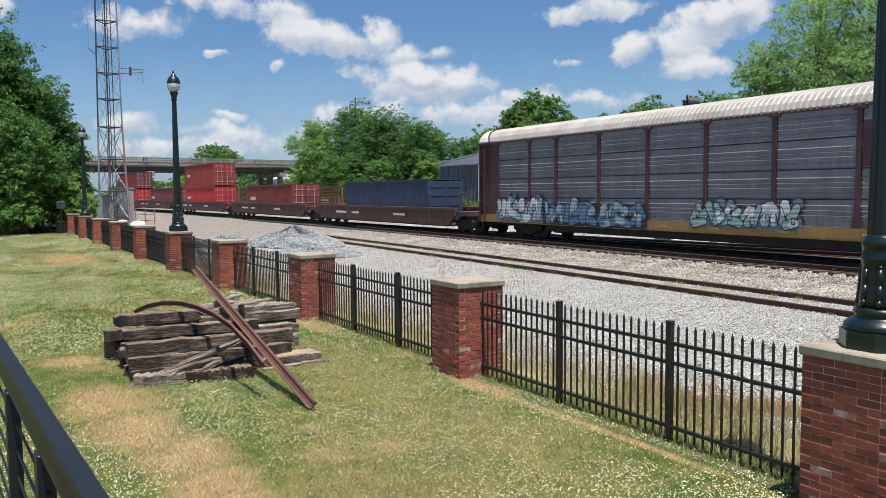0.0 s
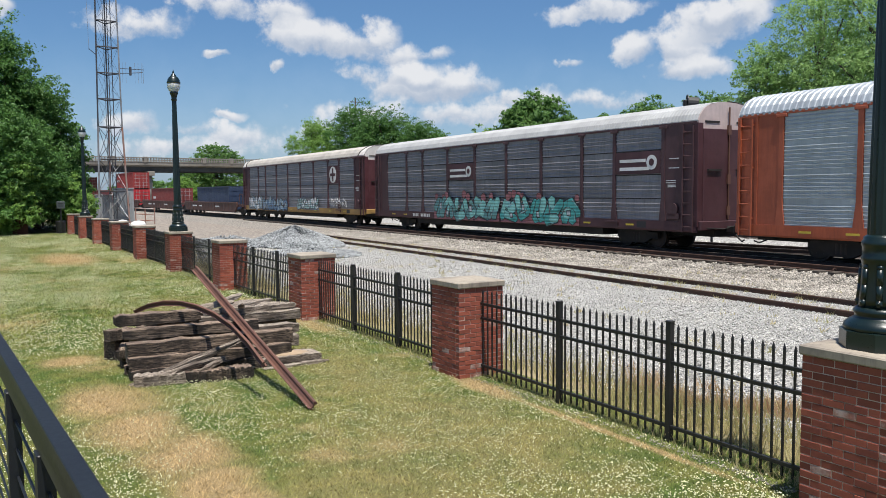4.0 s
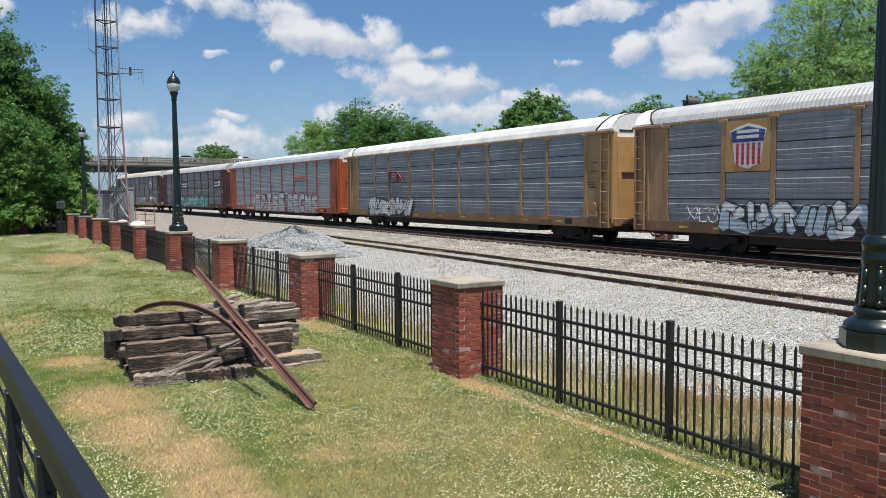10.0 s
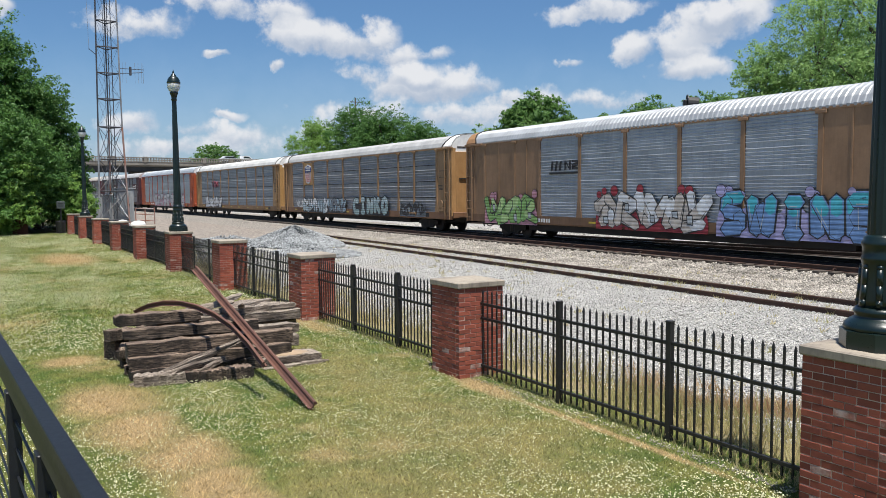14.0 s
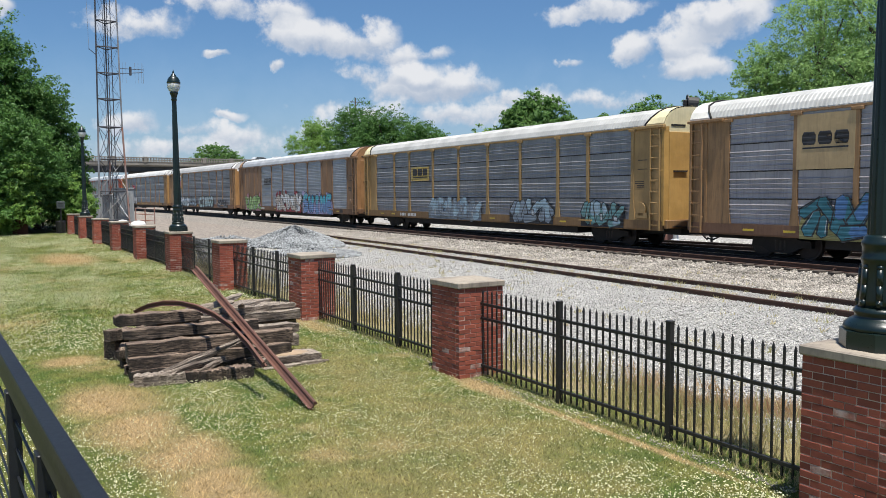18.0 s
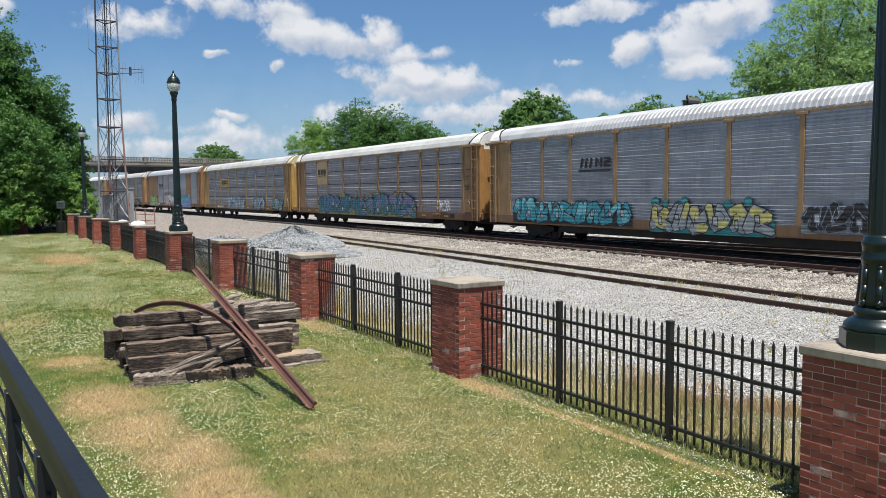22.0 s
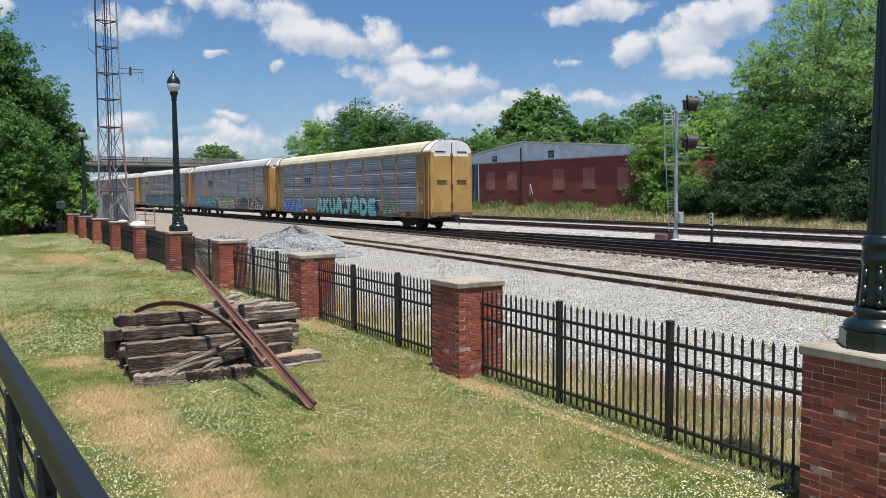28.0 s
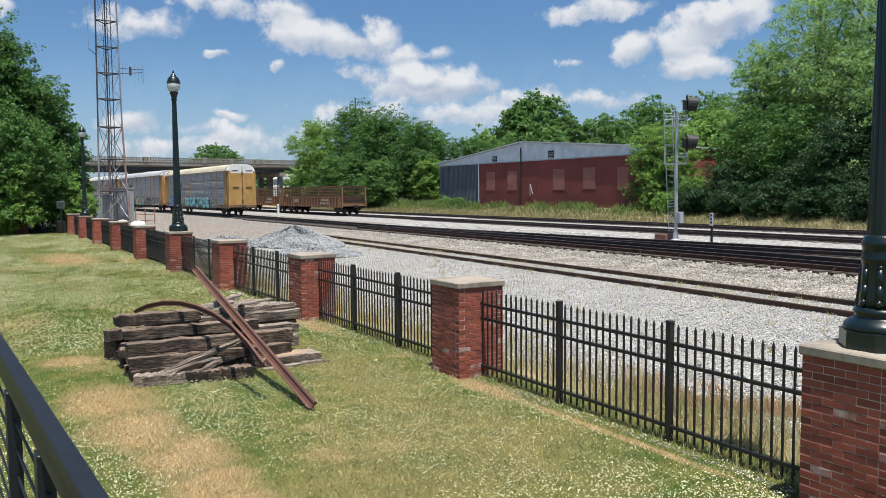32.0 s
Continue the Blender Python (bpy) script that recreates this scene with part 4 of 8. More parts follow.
SPLINTERS = [(2.72, 11.78, 0.24, 1.75, 0.15, 2, -17), (2.75, 11.6, 0.22, 0.95, 0.13, 4, -8), (3.0, 11.52, 0.22, 0.5, 0.11, 24, -12), (4.0, 13.5, 0.76, 1.4, 0.17, 20, -4), (3.8, 13.9, 0.80, 1.2, 0.16, 38, -6), (4.5, 13.6, 0.74, 1.1, 0.13, -12, 3), (4.35, 11.68, 0.03, 1.1, 0.09, 3, 0), (3.95, 13.2, 0.80, 0.42, 0.1, 80, 18), (3.55, 13.7, 0.78, 0.9, 0.13, 12, -3), (4.2, 14.0, 0.74, 0.9, 0.14, 28, 2)]
LONG_RAIL = ((3.62, 9.15, 0.06), (3.69, 15.2, 1.30))
BENT_RAIL = [(3.23, 9.85, 0.50), (3.23, 10.5, 0.67), (3.18, 11.1, 0.83), (3.10, 11.7, 0.93), (3.0, 12.3, 0.976), (2.87, 12.8, 0.985), (2.69, 13.2, 0.957), (2.52, 13.6, 0.87), (2.37, 13.95, 0.735)]
build_piers()
build_fence()
build_lamps()
build_deck_rail()
build_tie_pile()


# ---- lattice mast, cabinet and the far end of the yard ----
def build_mast():
    steel = material("galvanised_steel", (0.36, 0.37, 0.39), (0.24, 0.22, 0.21), rough=0.5, metal=0.5, large=1.0, fine=20)
    rusty = material("rusted_galvanised", (0.30, 0.13, 0.085), (0.33, 0.30, 0.29), rough=0.7, metal=0.2, large=0.5, fine=10)
    dark = material("dark_steel", (0.10, 0.10, 0.11), (0.06, 0.06, 0.065), rough=0.5, metal=0.5)
    mast = thing("lattice_mast", "three-legged galvanised lattice radio mast, rusted near its foot", "mast", at=pose(12.15, 80.6, 0))
    legs = [(-1.13, -0.35), (0.98, -0.35), (0.05, 1.45)]
    foot = [(-1.35, -0.6), (1.3, -0.6), (0.05, 1.9)]
    at = lambda k, z: Vector((*(foot[k][i] + (legs[k][i] - foot[k][i]) * min(z / 9.0, 1.0) - (0.012 * legs[k][i] * max(z - 9, 0)) for i in (0, 1)), z))
    for k in range(3):
        part("leg", Geo().path([at(k, z) for z in (0.0, 4.5, 9.0)], 0.085, 8), rusty if k else steel, mast)
        part("leg", Geo().path([at(k, z) for z in (9.0, 15.0, 21.0, 30.0)], 0.07, 8), dark if k != 1 else steel, mast)
    levels = [0.3, 3.0, 6.0, 9.0, 11.6, 14.0, 16.4, 18.8, 21.2, 23.6, 26.0, 28.4]
    for i, z in enumerate(levels):
        for k in range(3):
            part("girt", Geo().tube(at(k, z), at((k + 1) % 3, z), 0.06 if z > 8 else 0.05, n=6), dark, mast)
            if i + 1 < len(levels):
                z1 = levels[i + 1]
                r = 0.028 if z < 9 else 0.012
                part("brace", Geo().tube(at(k, z), at((k + 1) % 3, z1), r, n=5), dark if z > 5 else steel, mast)
                part("brace", Geo().tube(at((k + 1) % 3, z), at(k, z1), r, n=5), dark, mast)
    for x in (0.05, 0.35):
        part("cable", Geo().tube((x, 0.1, 0), (x, 0.1, 30), 0.04, n=6), dark, mast)
    part("ladder", Geo().path([(-0.3, 0.2, 0), (-0.3, 0.2, 30)], 0.025, 5), dark, mast)
    yagi = part("antenna", Geo().tube((0.9, -0.3, 14.0), (3.0, -0.3, 14.25), 0.03, n=6), dark, mast)
    part("antenna_boom", Geo().tube((0.9, -0.3, 14.5), (3.1, -0.3, 14.5), 0.03, n=6), dark, yagi)
    for x in (1.2, 1.5, 2.3, 2.6, 2.9, 3.05):
        part("antenna_element", Geo().tube((x, -0.3, 13.2), (x, -0.3, 15.1), 0.012, n=5), steel, yagi)
    part("antenna_bracket", Geo().box(1.8, 2.0, -0.4, -0.2, 13.9, 14.7), dark, yagi)
    part("side_arm", Geo().tube((-1.1, -0.35, 15.6), (-1.65, -0.35, 16.1), 0.03, n=6), dark, mast)
    part("whip", Geo().tube((-1.65, -0.35, 16.0), (-1.72, -0.35, 20.5), 0.015, n=5), steel, mast)
    hut = thing("equipment_cabinet", "grey sheet-metal equipment cabinet at the foot of the mast", "cabinet", at=pose(12.85, 83.4, 0))
    grey = metal_sheet("cabinet_grey", (0.27, 0.29, 0.30), 0.5, 0.3)
    part("body", Geo().box(-0.2, 1.5, -0.8, 0.8, 0.0, 3.2, 0.02), grey, hut)
    part("lid", Geo().box(-0.26, 1.56, -0.86, 0.86, 3.2, 3.32, 0.02), grey, hut)
    part("door", Geo().box(0.1, 1.2, -0.825, -0.8, 0.4, 2.9, 0.01), grey, hut)
    part("handle", Geo().box(1.05, 1.09, -0.86, -0.825, 1.5, 1.75), dark, hut)
    low = thing("low_cabinet", "low grey steel cabinet beside the mast", "cabinet", at=pose(11.4, 82.6, 0))
    part("body", Geo().box(-0.5, 0.9, -0.5, 0.5, 0, 2.6, 0.02), grey, low)
    part("lid", Geo().box(-0.55, 0.95, -0.55, 0.55, 2.6, 2.68, 0.02), grey, low)
    for k, (x, y, r, h) in enumerate(((10.25, 64.0, 0.5, 0.60), (11.2, 63.0, 0.55, 0.56))):
        t = thing("white_tank", "domed white tank behind the fence", "tank", "white tanks", at=pose(x, y, 0))
        part("shell", Geo().lathe([(r, 0.0), (r, h * 0.75), (r * 0.9, h), (r * 0.6, h * 1.18), (0.1, h * 1.27)], 24), metal_sheet("tank_white", (0.78, 0.78, 0.76), 0.4, 0.12), t, smooth=True)
        part("fitting", Geo().lathe([(0.1, h * 1.24), (0.1, h * 1.36), (0.03, h * 1.4)], 12), grey, t)
    pen = thing("steel_frame", "rusty steel barrier frame beside the cabinet", "barrier", at=pose(13.05, 74.5, 0))
    for x in (0.0, 0.8, 1.6):
        part("upright", Geo().tube((x, 0, 0), (x, 0, 1.5), 0.05, n=6), rusty, pen)
    for z in (0.4, 0.95, 1.45):
        part("bar", Geo().tube((0, 0, z), (1.6, 0, z - 0.1), 0.045, n=6), rusty, pen)


def build_signal():
    steel = material("signal_aluminium", (0.52, 0.54, 0.56), (0.38, 0.39, 0.41), rough=0.45, metal=0.6)
    black = material("signal_black", (0.006, 0.006, 0.007), (0.010, 0.010, 0.011), rough=0.55)
    s = thing("railway_signal", "tall grey signal mast with two black colour-light heads and a ladder", "railway signal", at=pose(30.4, 27.88, 0.1))
    part("mast", Geo().tube((0, 0, 0), (0, 0, 6.45), 0.085, 0.075, n=14), steel, s, smooth=False)
    part("foot", Geo().lathe([(0.24, 0.0), (0.24, 0.1), (0.15, 0.16), (0.12, 0.5)], 12), steel, s)
    ring = steps(0, 2 * math.pi, 20)[:-1]
    for z in (6.68, 4.84):
        # an oval target with one deep snoot towards the coming trains
        head = part("signal_head", Geo().prism([(0.30 * math.cos(a), 0.04 + 0.50 * math.sin(a) * (1.0 if math.sin(a) > 0 else 0.92)) for a in ring], -0.03, 0.02, "X"), black, s, at=pose(0.02, -0.62, z, 0, 0, -35))
        snoot = Geo()
        arc = steps(-0.9, math.pi + 0.9, 14)
        snoot.sweep([[(q + (0.10 if q > 0.1 else 0.0) * math.sin(a), (0.25 - 0.02 * q) * math.cos(a), 0.06 - 0.05 * q + (0.38 - 0.06 * q) * math.sin(a)) for a in arc] for q in (0.02, 0.25, 0.46)], closed=False)
        part("hood", snoot, black, head)
        part("lens", Geo().lathe([(0.10, 0.0), (0.09, 0.02), (0.02, 0.035)], 16), MATS.get("signal_lens") or glass_material("signal_lens", (0.03, 0.05, 0.045), 0.1, 0.2), head, at=pose(0.02, 0, 0.05, 0, 90, 0))
        part("housing", Geo().box(-0.2, -0.03, -0.16, 0.16, -0.2, 0.28, 0.03), black, head)
        part("bracket", Geo().path([(0, 0, z - 0.62), (0.02, -0.62, z - 0.62), (0.02, -0.62, z - 0.4)], 0.04, 8), steel, s)
    lad = part("ladder", Geo().tube((0.35, 0.78, 0.5), (0.05, 0.95, 6.6), 0.022, n=6), steel, s)
    part("ladder_rail", Geo().tube((0.75, 0.62, 0.5), (0.45, 0.78, 6.6), 0.022, n=6), steel, lad)
    for i in range(20):
        u = i / 19.5
        part("rung", Geo().tube(Vector((0.35, 0.78, 0.5)).lerp((0.05, 0.95, 6.6), u), Vector((0.75, 0.62, 0.5)).lerp((0.45, 0.78, 6.6), u), 0.013, n=5), steel, lad)
    for z in (3.9, 5.8):
        plat = part("platform", Geo().box(-0.05, 0.6, -0.1, 0.75, z - 0.03, z + 0.03), steel, s)
        for x, y in ((-0.05, 0.75), (0.6, 0.75), (0.6, -0.1)):
            part("stanchion", Geo().tube((x, y, z), (x, y, z + 0.95), 0.018, n=6), steel, plat)
        for h in (0.5, 0.95):
            part("guard", Geo().path([(-0.05, 0.75, z + h), (0.6, 0.75, z + h), (0.6, -0.1, z + h)], 0.016, 6), steel, plat)
    for z in (1.9, 3.9, 5.8):
        part("stay", Geo().tube((0, 0, z), (0.3, 0.85, z), 0.02, n=6), steel, s)
    part("relay_box", Geo().box(-0.1, 0.16, -0.36, -0.1, 0.95, 1.5, 0.02), steel, s)
    part("concrete_block", Geo().box(-0.1, 0.7, 0.6, 1.35, -0.1, 0.36, 0.03), material("red_block", (0.20, 0.09, 0.07), (0.14, 0.08, 0.06), rough=0.85), s, "rust-red base block")
    for x, y, h, lab in ((30.1, 25.4, 1.55, "slim black post with a white number board between the tracks"), (27.3, 77.6, 1.5, "short white marker post beyond the main track")):
        post = thing("marker_post", lab, "marker post", at=pose(x, y, 0.05))
        white = material("marker_white", (0.75, 0.75, 0.73), (0.6, 0.6, 0.58), rough=0.6)
        if h > 1.52:
            part("stake", Geo().box(-0.04, 0.04, -0.04, 0.04, -0.1, 1.4), black, post)
            board = part("board", Geo().box(-0.05, -0.02, -0.1, 0.1, 0.95, 1.55, 0.008), white, post)
            for z in (1.05, 1.22, 1.39):
                part("bar", Geo().box(-0.056, -0.05, -0.05, 0.05, z, z + 0.1), black, board)
        else:
            part("stake", Geo().box(-0.11, 0.11, -0.06, 0.06, -0.1, 1.5, 0.02), white, post)
            part("band", Geo().box(-0.115, 0.115, -0.065, 0.065, 1.3, 1.36), black, post)


# ---- road bridge ----
BRIDGE_A, BRIDGE_B = Vector((-70.0, 147.5, 0)), Vector((130.0, 181.3, 0))


def build_bridge():
    concrete = material("bridge_concrete", (0.27, 0.245, 0.21), (0.17, 0.155, 0.135), rough=0.9, large=0.2, fine=3, bump=0.4, bump_scale=8, streak=0.5, streak_colour=(0.09, 0.08, 0.07))
    girder = material("bridge_girder", (0.045, 0.05, 0.055), (0.03, 0.032, 0.035), rough=0.7)
    d = BRIDGE_B - BRIDGE_A
    length = d.length
    br = thing("road_bridge", "concrete road bridge with a balustrade parapet on paired columns over the tracks", "bridge", kind="structure", at=pose(BRIDGE_A.x, BRIDGE_A.y, 0, 0, 0, math.degrees(math.atan2(d.y, d.x))))
    part("deck", Geo().box(0, length, 0, 11.0, 8.1, 8.75), concrete, br)
    part("kerb_beam", Geo().box(0, length, -0.25, 0.05, 8.35, 8.95), concrete, br)
    for y in (0.5, 3.3, 6.6, 9.6):
        part("girder", Geo().box(0, length, y, y + 0.5, 7.15, 8.1), girder, br)
    for y in (-0.2, 10.8):
        part("parapet_rail", Geo().box(0, length, y - 0.1, y + 0.14, 9.72, 9.92), concrete, br)
        part("parapet_base", Geo().box(0, length, y - 0.1, y + 0.14, 8.95, 9.1), concrete, br)
    post = Geo().box(-0.35, 0.35, -0.18, 0.18, 8.9, 10.02, 0.02).mesh("parapet_post", concrete)
    bal = Geo().box(-0.11, 0.11, -0.09, 0.09, 9.08, 9.74).mesh("baluster", concrete)
    x = 60.0
    while x < 160:
        for y in (-0.18,):
            if int(round((x - 60.0) / 0.55)) % 11 == 0:
                part("parapet_post", post, None, br, at=pose(x, y, 0))
            else:
                part("baluster", bal, None, br, at=pose(x, y, 0))
        x += 0.55
    for x in (74.5, 103.4, 132.6, 162.0):
        bent = part("bent_cap", Geo().box(x - 0.7, x + 0.7, -0.3, 11.0, 6.3, 7.15, 0.05), concrete, br)
        for y in (1.0, 5.4, 9.8):
            part("column", Geo().lathe([(0.62, 0.0), (0.62, 6.32)], 18, (x, y, 0)), concrete, bent, smooth=True)


# ---- warehouse beyond the tracks ----
def build_warehouse():
    brick_wall = material("painted_brick_wall", (0.21, 0.050, 0.042), (0.155, 0.040, 0.035), rough=0.85, large=0.4, fine=12, bump=0.35, bump_scale=14, streak=0.4, streak_colour=(0.10, 0.04, 0.035))
    infill = material("bricked_window", (0.31, 0.13, 0.105), (0.25, 0.10, 0.082), rough=0.9, large=1, fine=20, bump=0.4, bump_scale=18)
    siding = metal_sheet("pale_blue_siding", (0.62, 0.69, 0.75), 0.45, 0.15)
    dark_side = metal_sheet("dark_blue_siding", (0.10, 0.125, 0.15), 0.5, 0.3)
    roof = metal_sheet("warehouse_roof", (0.40, 0.44, 0.47), 0.5, 0.2)
    X, y0, yc, y1, base = 50.0, 49.5, 74.9, 83.6, 0.9
    w = thing("warehouse", "long red-painted brick warehouse with a pale metal gable and bricked-up windows", "warehouse")
    front = part("front_wall", Geo().box(X, X + 0.4, y0, yc, base - 0.4, 5.8), brick_wall, w)
    part("metal_wall", Geo().box(X + 0.05, X + 0.35, yc, y1, base - 0.4, 5.86), dark_side, w, "dark ribbed metal wall")
    for k in range(30):
        y = yc + 0.15 + k * (y1 - yc - 0.2) / 30
        part("rib", Geo().box(X + 0.01, X + 0.05, y, y + 0.09, base - 0.3, 5.84), dark_side, w)
    gable = [(y0, 5.8), (y1, 5.8), (y1, 6.0), (66.7, 7.68), (y0, 6.4)]
    part("gable", Geo().prism(gable, X - 0.03, X + 0.36, "X"), siding, w, "pale blue-grey ribbed metal gable")
    for k in range(84):
        y = y0 + 0.2 + k * (y1 - y0 - 0.4) / 83
        top = 6.4 + (7.68 - 6.4) * (y - y0) / (66.7 - y0) if y < 66.7 else 7.68 - 1.68 * (y - 66.7) / (y1 - 66.7)
        part("gable_rib", Geo().box(X - 0.045, X - 0.03, y, y + 0.06, 5.84, top - 0.12), siding, w)
    part("flashing", Geo().box(X - 0.09, X - 0.03, y0, y1, 5.74, 5.84), roof, w)
    r = Geo().prism([(y0 - 0.3, 6.38), (66.7, 7.72), (y1 + 0.3, 6.0), (y1 + 0.3, 6.12), (66.7, 7.86), (y0 - 0.3, 6.5)], X - 0.25, X + 46, "X")
    part("roof", r, roof, w)
    part("end_wall", Geo().box(X + 0.4, X + 46, y0, y0 + 0.4, base - 0.4, 6.3), brick_wall, w)
    part("end_wall", Geo().box(X + 0.4, X + 46, y1 - 0.4, y1, base - 0.4, 5.95), dark_side, w)
    part("back_wall", Geo().prism(gable[:2] + gable[2:], X + 45.6, X + 46, "X"), siding, w)
    part("back_wall", Geo().box(X + 45.6, X + 46, y0 + 0.4, y1 - 0.4, base - 0.4, 5.8), brick_wall, w)
    for a, b, z0, z1 in ((71.8, 73.4, 2.9, 4.82), (67.7, 69.4, 2.9, 4.8), (60.0, 61.7, 2.9, 4.8), (55.6, 57.3, 2.95, 4.84), (51.3, 52.7, 2.93, 4.75)):
        win = part("bricked_window", Geo().box(X - 0.02, X + 0.05, a, b, z0, z1), infill, w, "bricked-up window")
        part("sill", Geo().box(X - 0.026, X + 0.0, a - 0.08, b + 0.08, z0 - 0.12, z0 - 0.01), infill, win)
        part("lintel", Geo().box(X - 0.035, X + 0.0, a - 0.1, b + 0.1, z1 + 0.005, z1 + 0.2), brick_wall, win)
    door = part("bricked_door", Geo().box(X - 0.02, X + 0.05, 64.1, 65.8, base, 4.2), brick_wall, w)
    part("pipe", Geo().path([(X - 0.12, 65.3, 2.2), (X - 0.12, 65.3, 3.4), (X - 0.12, 64.9, 2.4)], 0.045, 8), roof, w)
    for a, b, z0, z1 in ((71.3, 72.1, 5.88, 6.5), (61.6, 62.4, 5.9, 6.65)):
        vent = part("vent", Geo().box(X - 0.12, X - 0.03, a, b, z0, z1), MATS["signal_black"], w, "dark louvred vent")
        for k in range(4):
            part("louvre", Geo().box(X - 0.15, X - 0.12, a, b, z0 + 0.05 + 0.15 * k, z0 + 0.1 + 0.15 * k), roof, vent)
    part("downpipe", Geo().tube((X - 0.12, 66.9, 1.0), (X - 0.12, 66.9, 7.2), 0.06, n=8), MATS["signal_black"], w)
    part("downpipe", Geo().tube((X - 0.12, 74.8, 1.0), (X - 0.12, 74.8, 5.8), 0.06, n=8), roof, w)
    part("gutter", Geo().box(X - 0.33, X - 0.22, 66.6, 66.8, 7.6, 7.75), roof, w)


build_mast()
build_signal()
build_bridge()
build_warehouse()

# ---- trees ----
BARK = material("bark", (0.11, 0.085, 0.065), (0.07, 0.055, 0.045), rough=0.95, large=2.0, fine=12, bump=0.8, bump_scale=20, depth=0.02)
LEAF_DARK = leaf_material("leaf_dark", (0.038, 0.105, 0.026), (0.118, 0.240, 0.056), 0.38)
# darker leaf copy: understorey shade put into the colour of low growth
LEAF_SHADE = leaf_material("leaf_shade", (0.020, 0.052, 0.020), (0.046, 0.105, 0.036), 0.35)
LEAF_MID = leaf_material("leaf_mid", (0.062, 0.142, 0.036), (0.165, 0.300, 0.080), 0.45)
LEAF_PALE = leaf_material("leaf_pale", (0.150, 0.270, 0.085), (0.340, 0.500, 0.175), 0.52)
LEAF_LIGHT = leaf_material("leaf_light", (0.110, 0.215, 0.048), (0.275, 0.440, 0.110), 0.5)


def leaf_mesh(name, lobes, count, size, mat, seed, spread=0.55, per=42):
    """Leaves in clumps over the lobes of a crown: lobe = (x, y, z, rx, ry, rz)."""
    rng = np.random.default_rng(seed)
    weight = np.array([lo[3] * lo[5] for lo in lobes], dtype=float)
    weight /= weight.sum()
    groups = max(1, count // per)
    which = rng.choice(len(lobes), groups, p=weight)
    lo = np.array(lobes, dtype=float)[which]
    d = rng.normal(size=(groups, 3))
    d /= np.linalg.norm(d, axis=1)[:, None]
    # uneven outline: boughs swell and draw back round each lobe, and the hollows stay empty
    ph = rng.random((len(lobes), 3))[which] * 6.3
    swell = np.sin(4.3 * d[:, 0] + ph[:, 0]) + np.sin(4.9 * d[:, 1] + ph[:, 1]) + np.sin(5.6 * d[:, 2] + ph[:, 2])
    r = (1.06 - 0.5 * rng.random(groups) ** 1.6) * (1.0 + 0.09 * swell)
    shy = (swell < -0.9) & (r > 0.45)
    r[shy] *= 0.7
    c = lo[:, :3] + d * lo[:, 3:] * r[:, None]
    # each clump is a spray of leaves along a twig that points outwards and up
    axis = d * np.array([1, 1, 0.6]) + rng.normal(size=(groups, 3)) * 0.45 + np.array([0, 0, 0.35])
    axis /= np.linalg.norm(axis, axis=1)[:, None]
    big = spread * (0.6 + 0.9 * rng.random(groups))
    k = groups * per
    run = rng.random(k) ** 0.8
    thick = np.repeat(big, per) * (0.62 - 0.42 * run)
    centre = np.repeat(c, per, 0) + np.repeat(axis * big[:, None] * 1.7, per, 0) * (run - 0.35)[:, None] + rng.normal(size=(k, 3)) * thick[:, None] * np.array([1, 1, 0.5]) - np.array([0, 0, 1]) * (np.repeat(big, per) * 0.5 * run ** 2)[:, None]
    nrm = rng.normal(size=(k, 3)) * 0.8 + np.repeat(d, per, 0) * 0.9 + np.array([0, 0, 0.55])
    nrm /= np.linalg.norm(nrm, axis=1)[:, None]
    t = np.cross(nrm, rng.normal(size=(k, 3)))
    t /= np.linalg.norm(t, axis=1)[:, None]
    b = np.cross(nrm, t)
    s = (size[0] + (size[1] - size[0]) * rng.random(k))[:, None]
    bend = nrm * s * 0.25
    v = np.stack([centre - t * s, centre + b * s * 0.42 - bend * 0.2, centre + t * s * 0.9 - bend, centre - b * s * 0.42 - bend * 0.2], 1)
    return raw_mesh(name, v.reshape(-1, 3), np.arange(4 * k), 4, [mat])


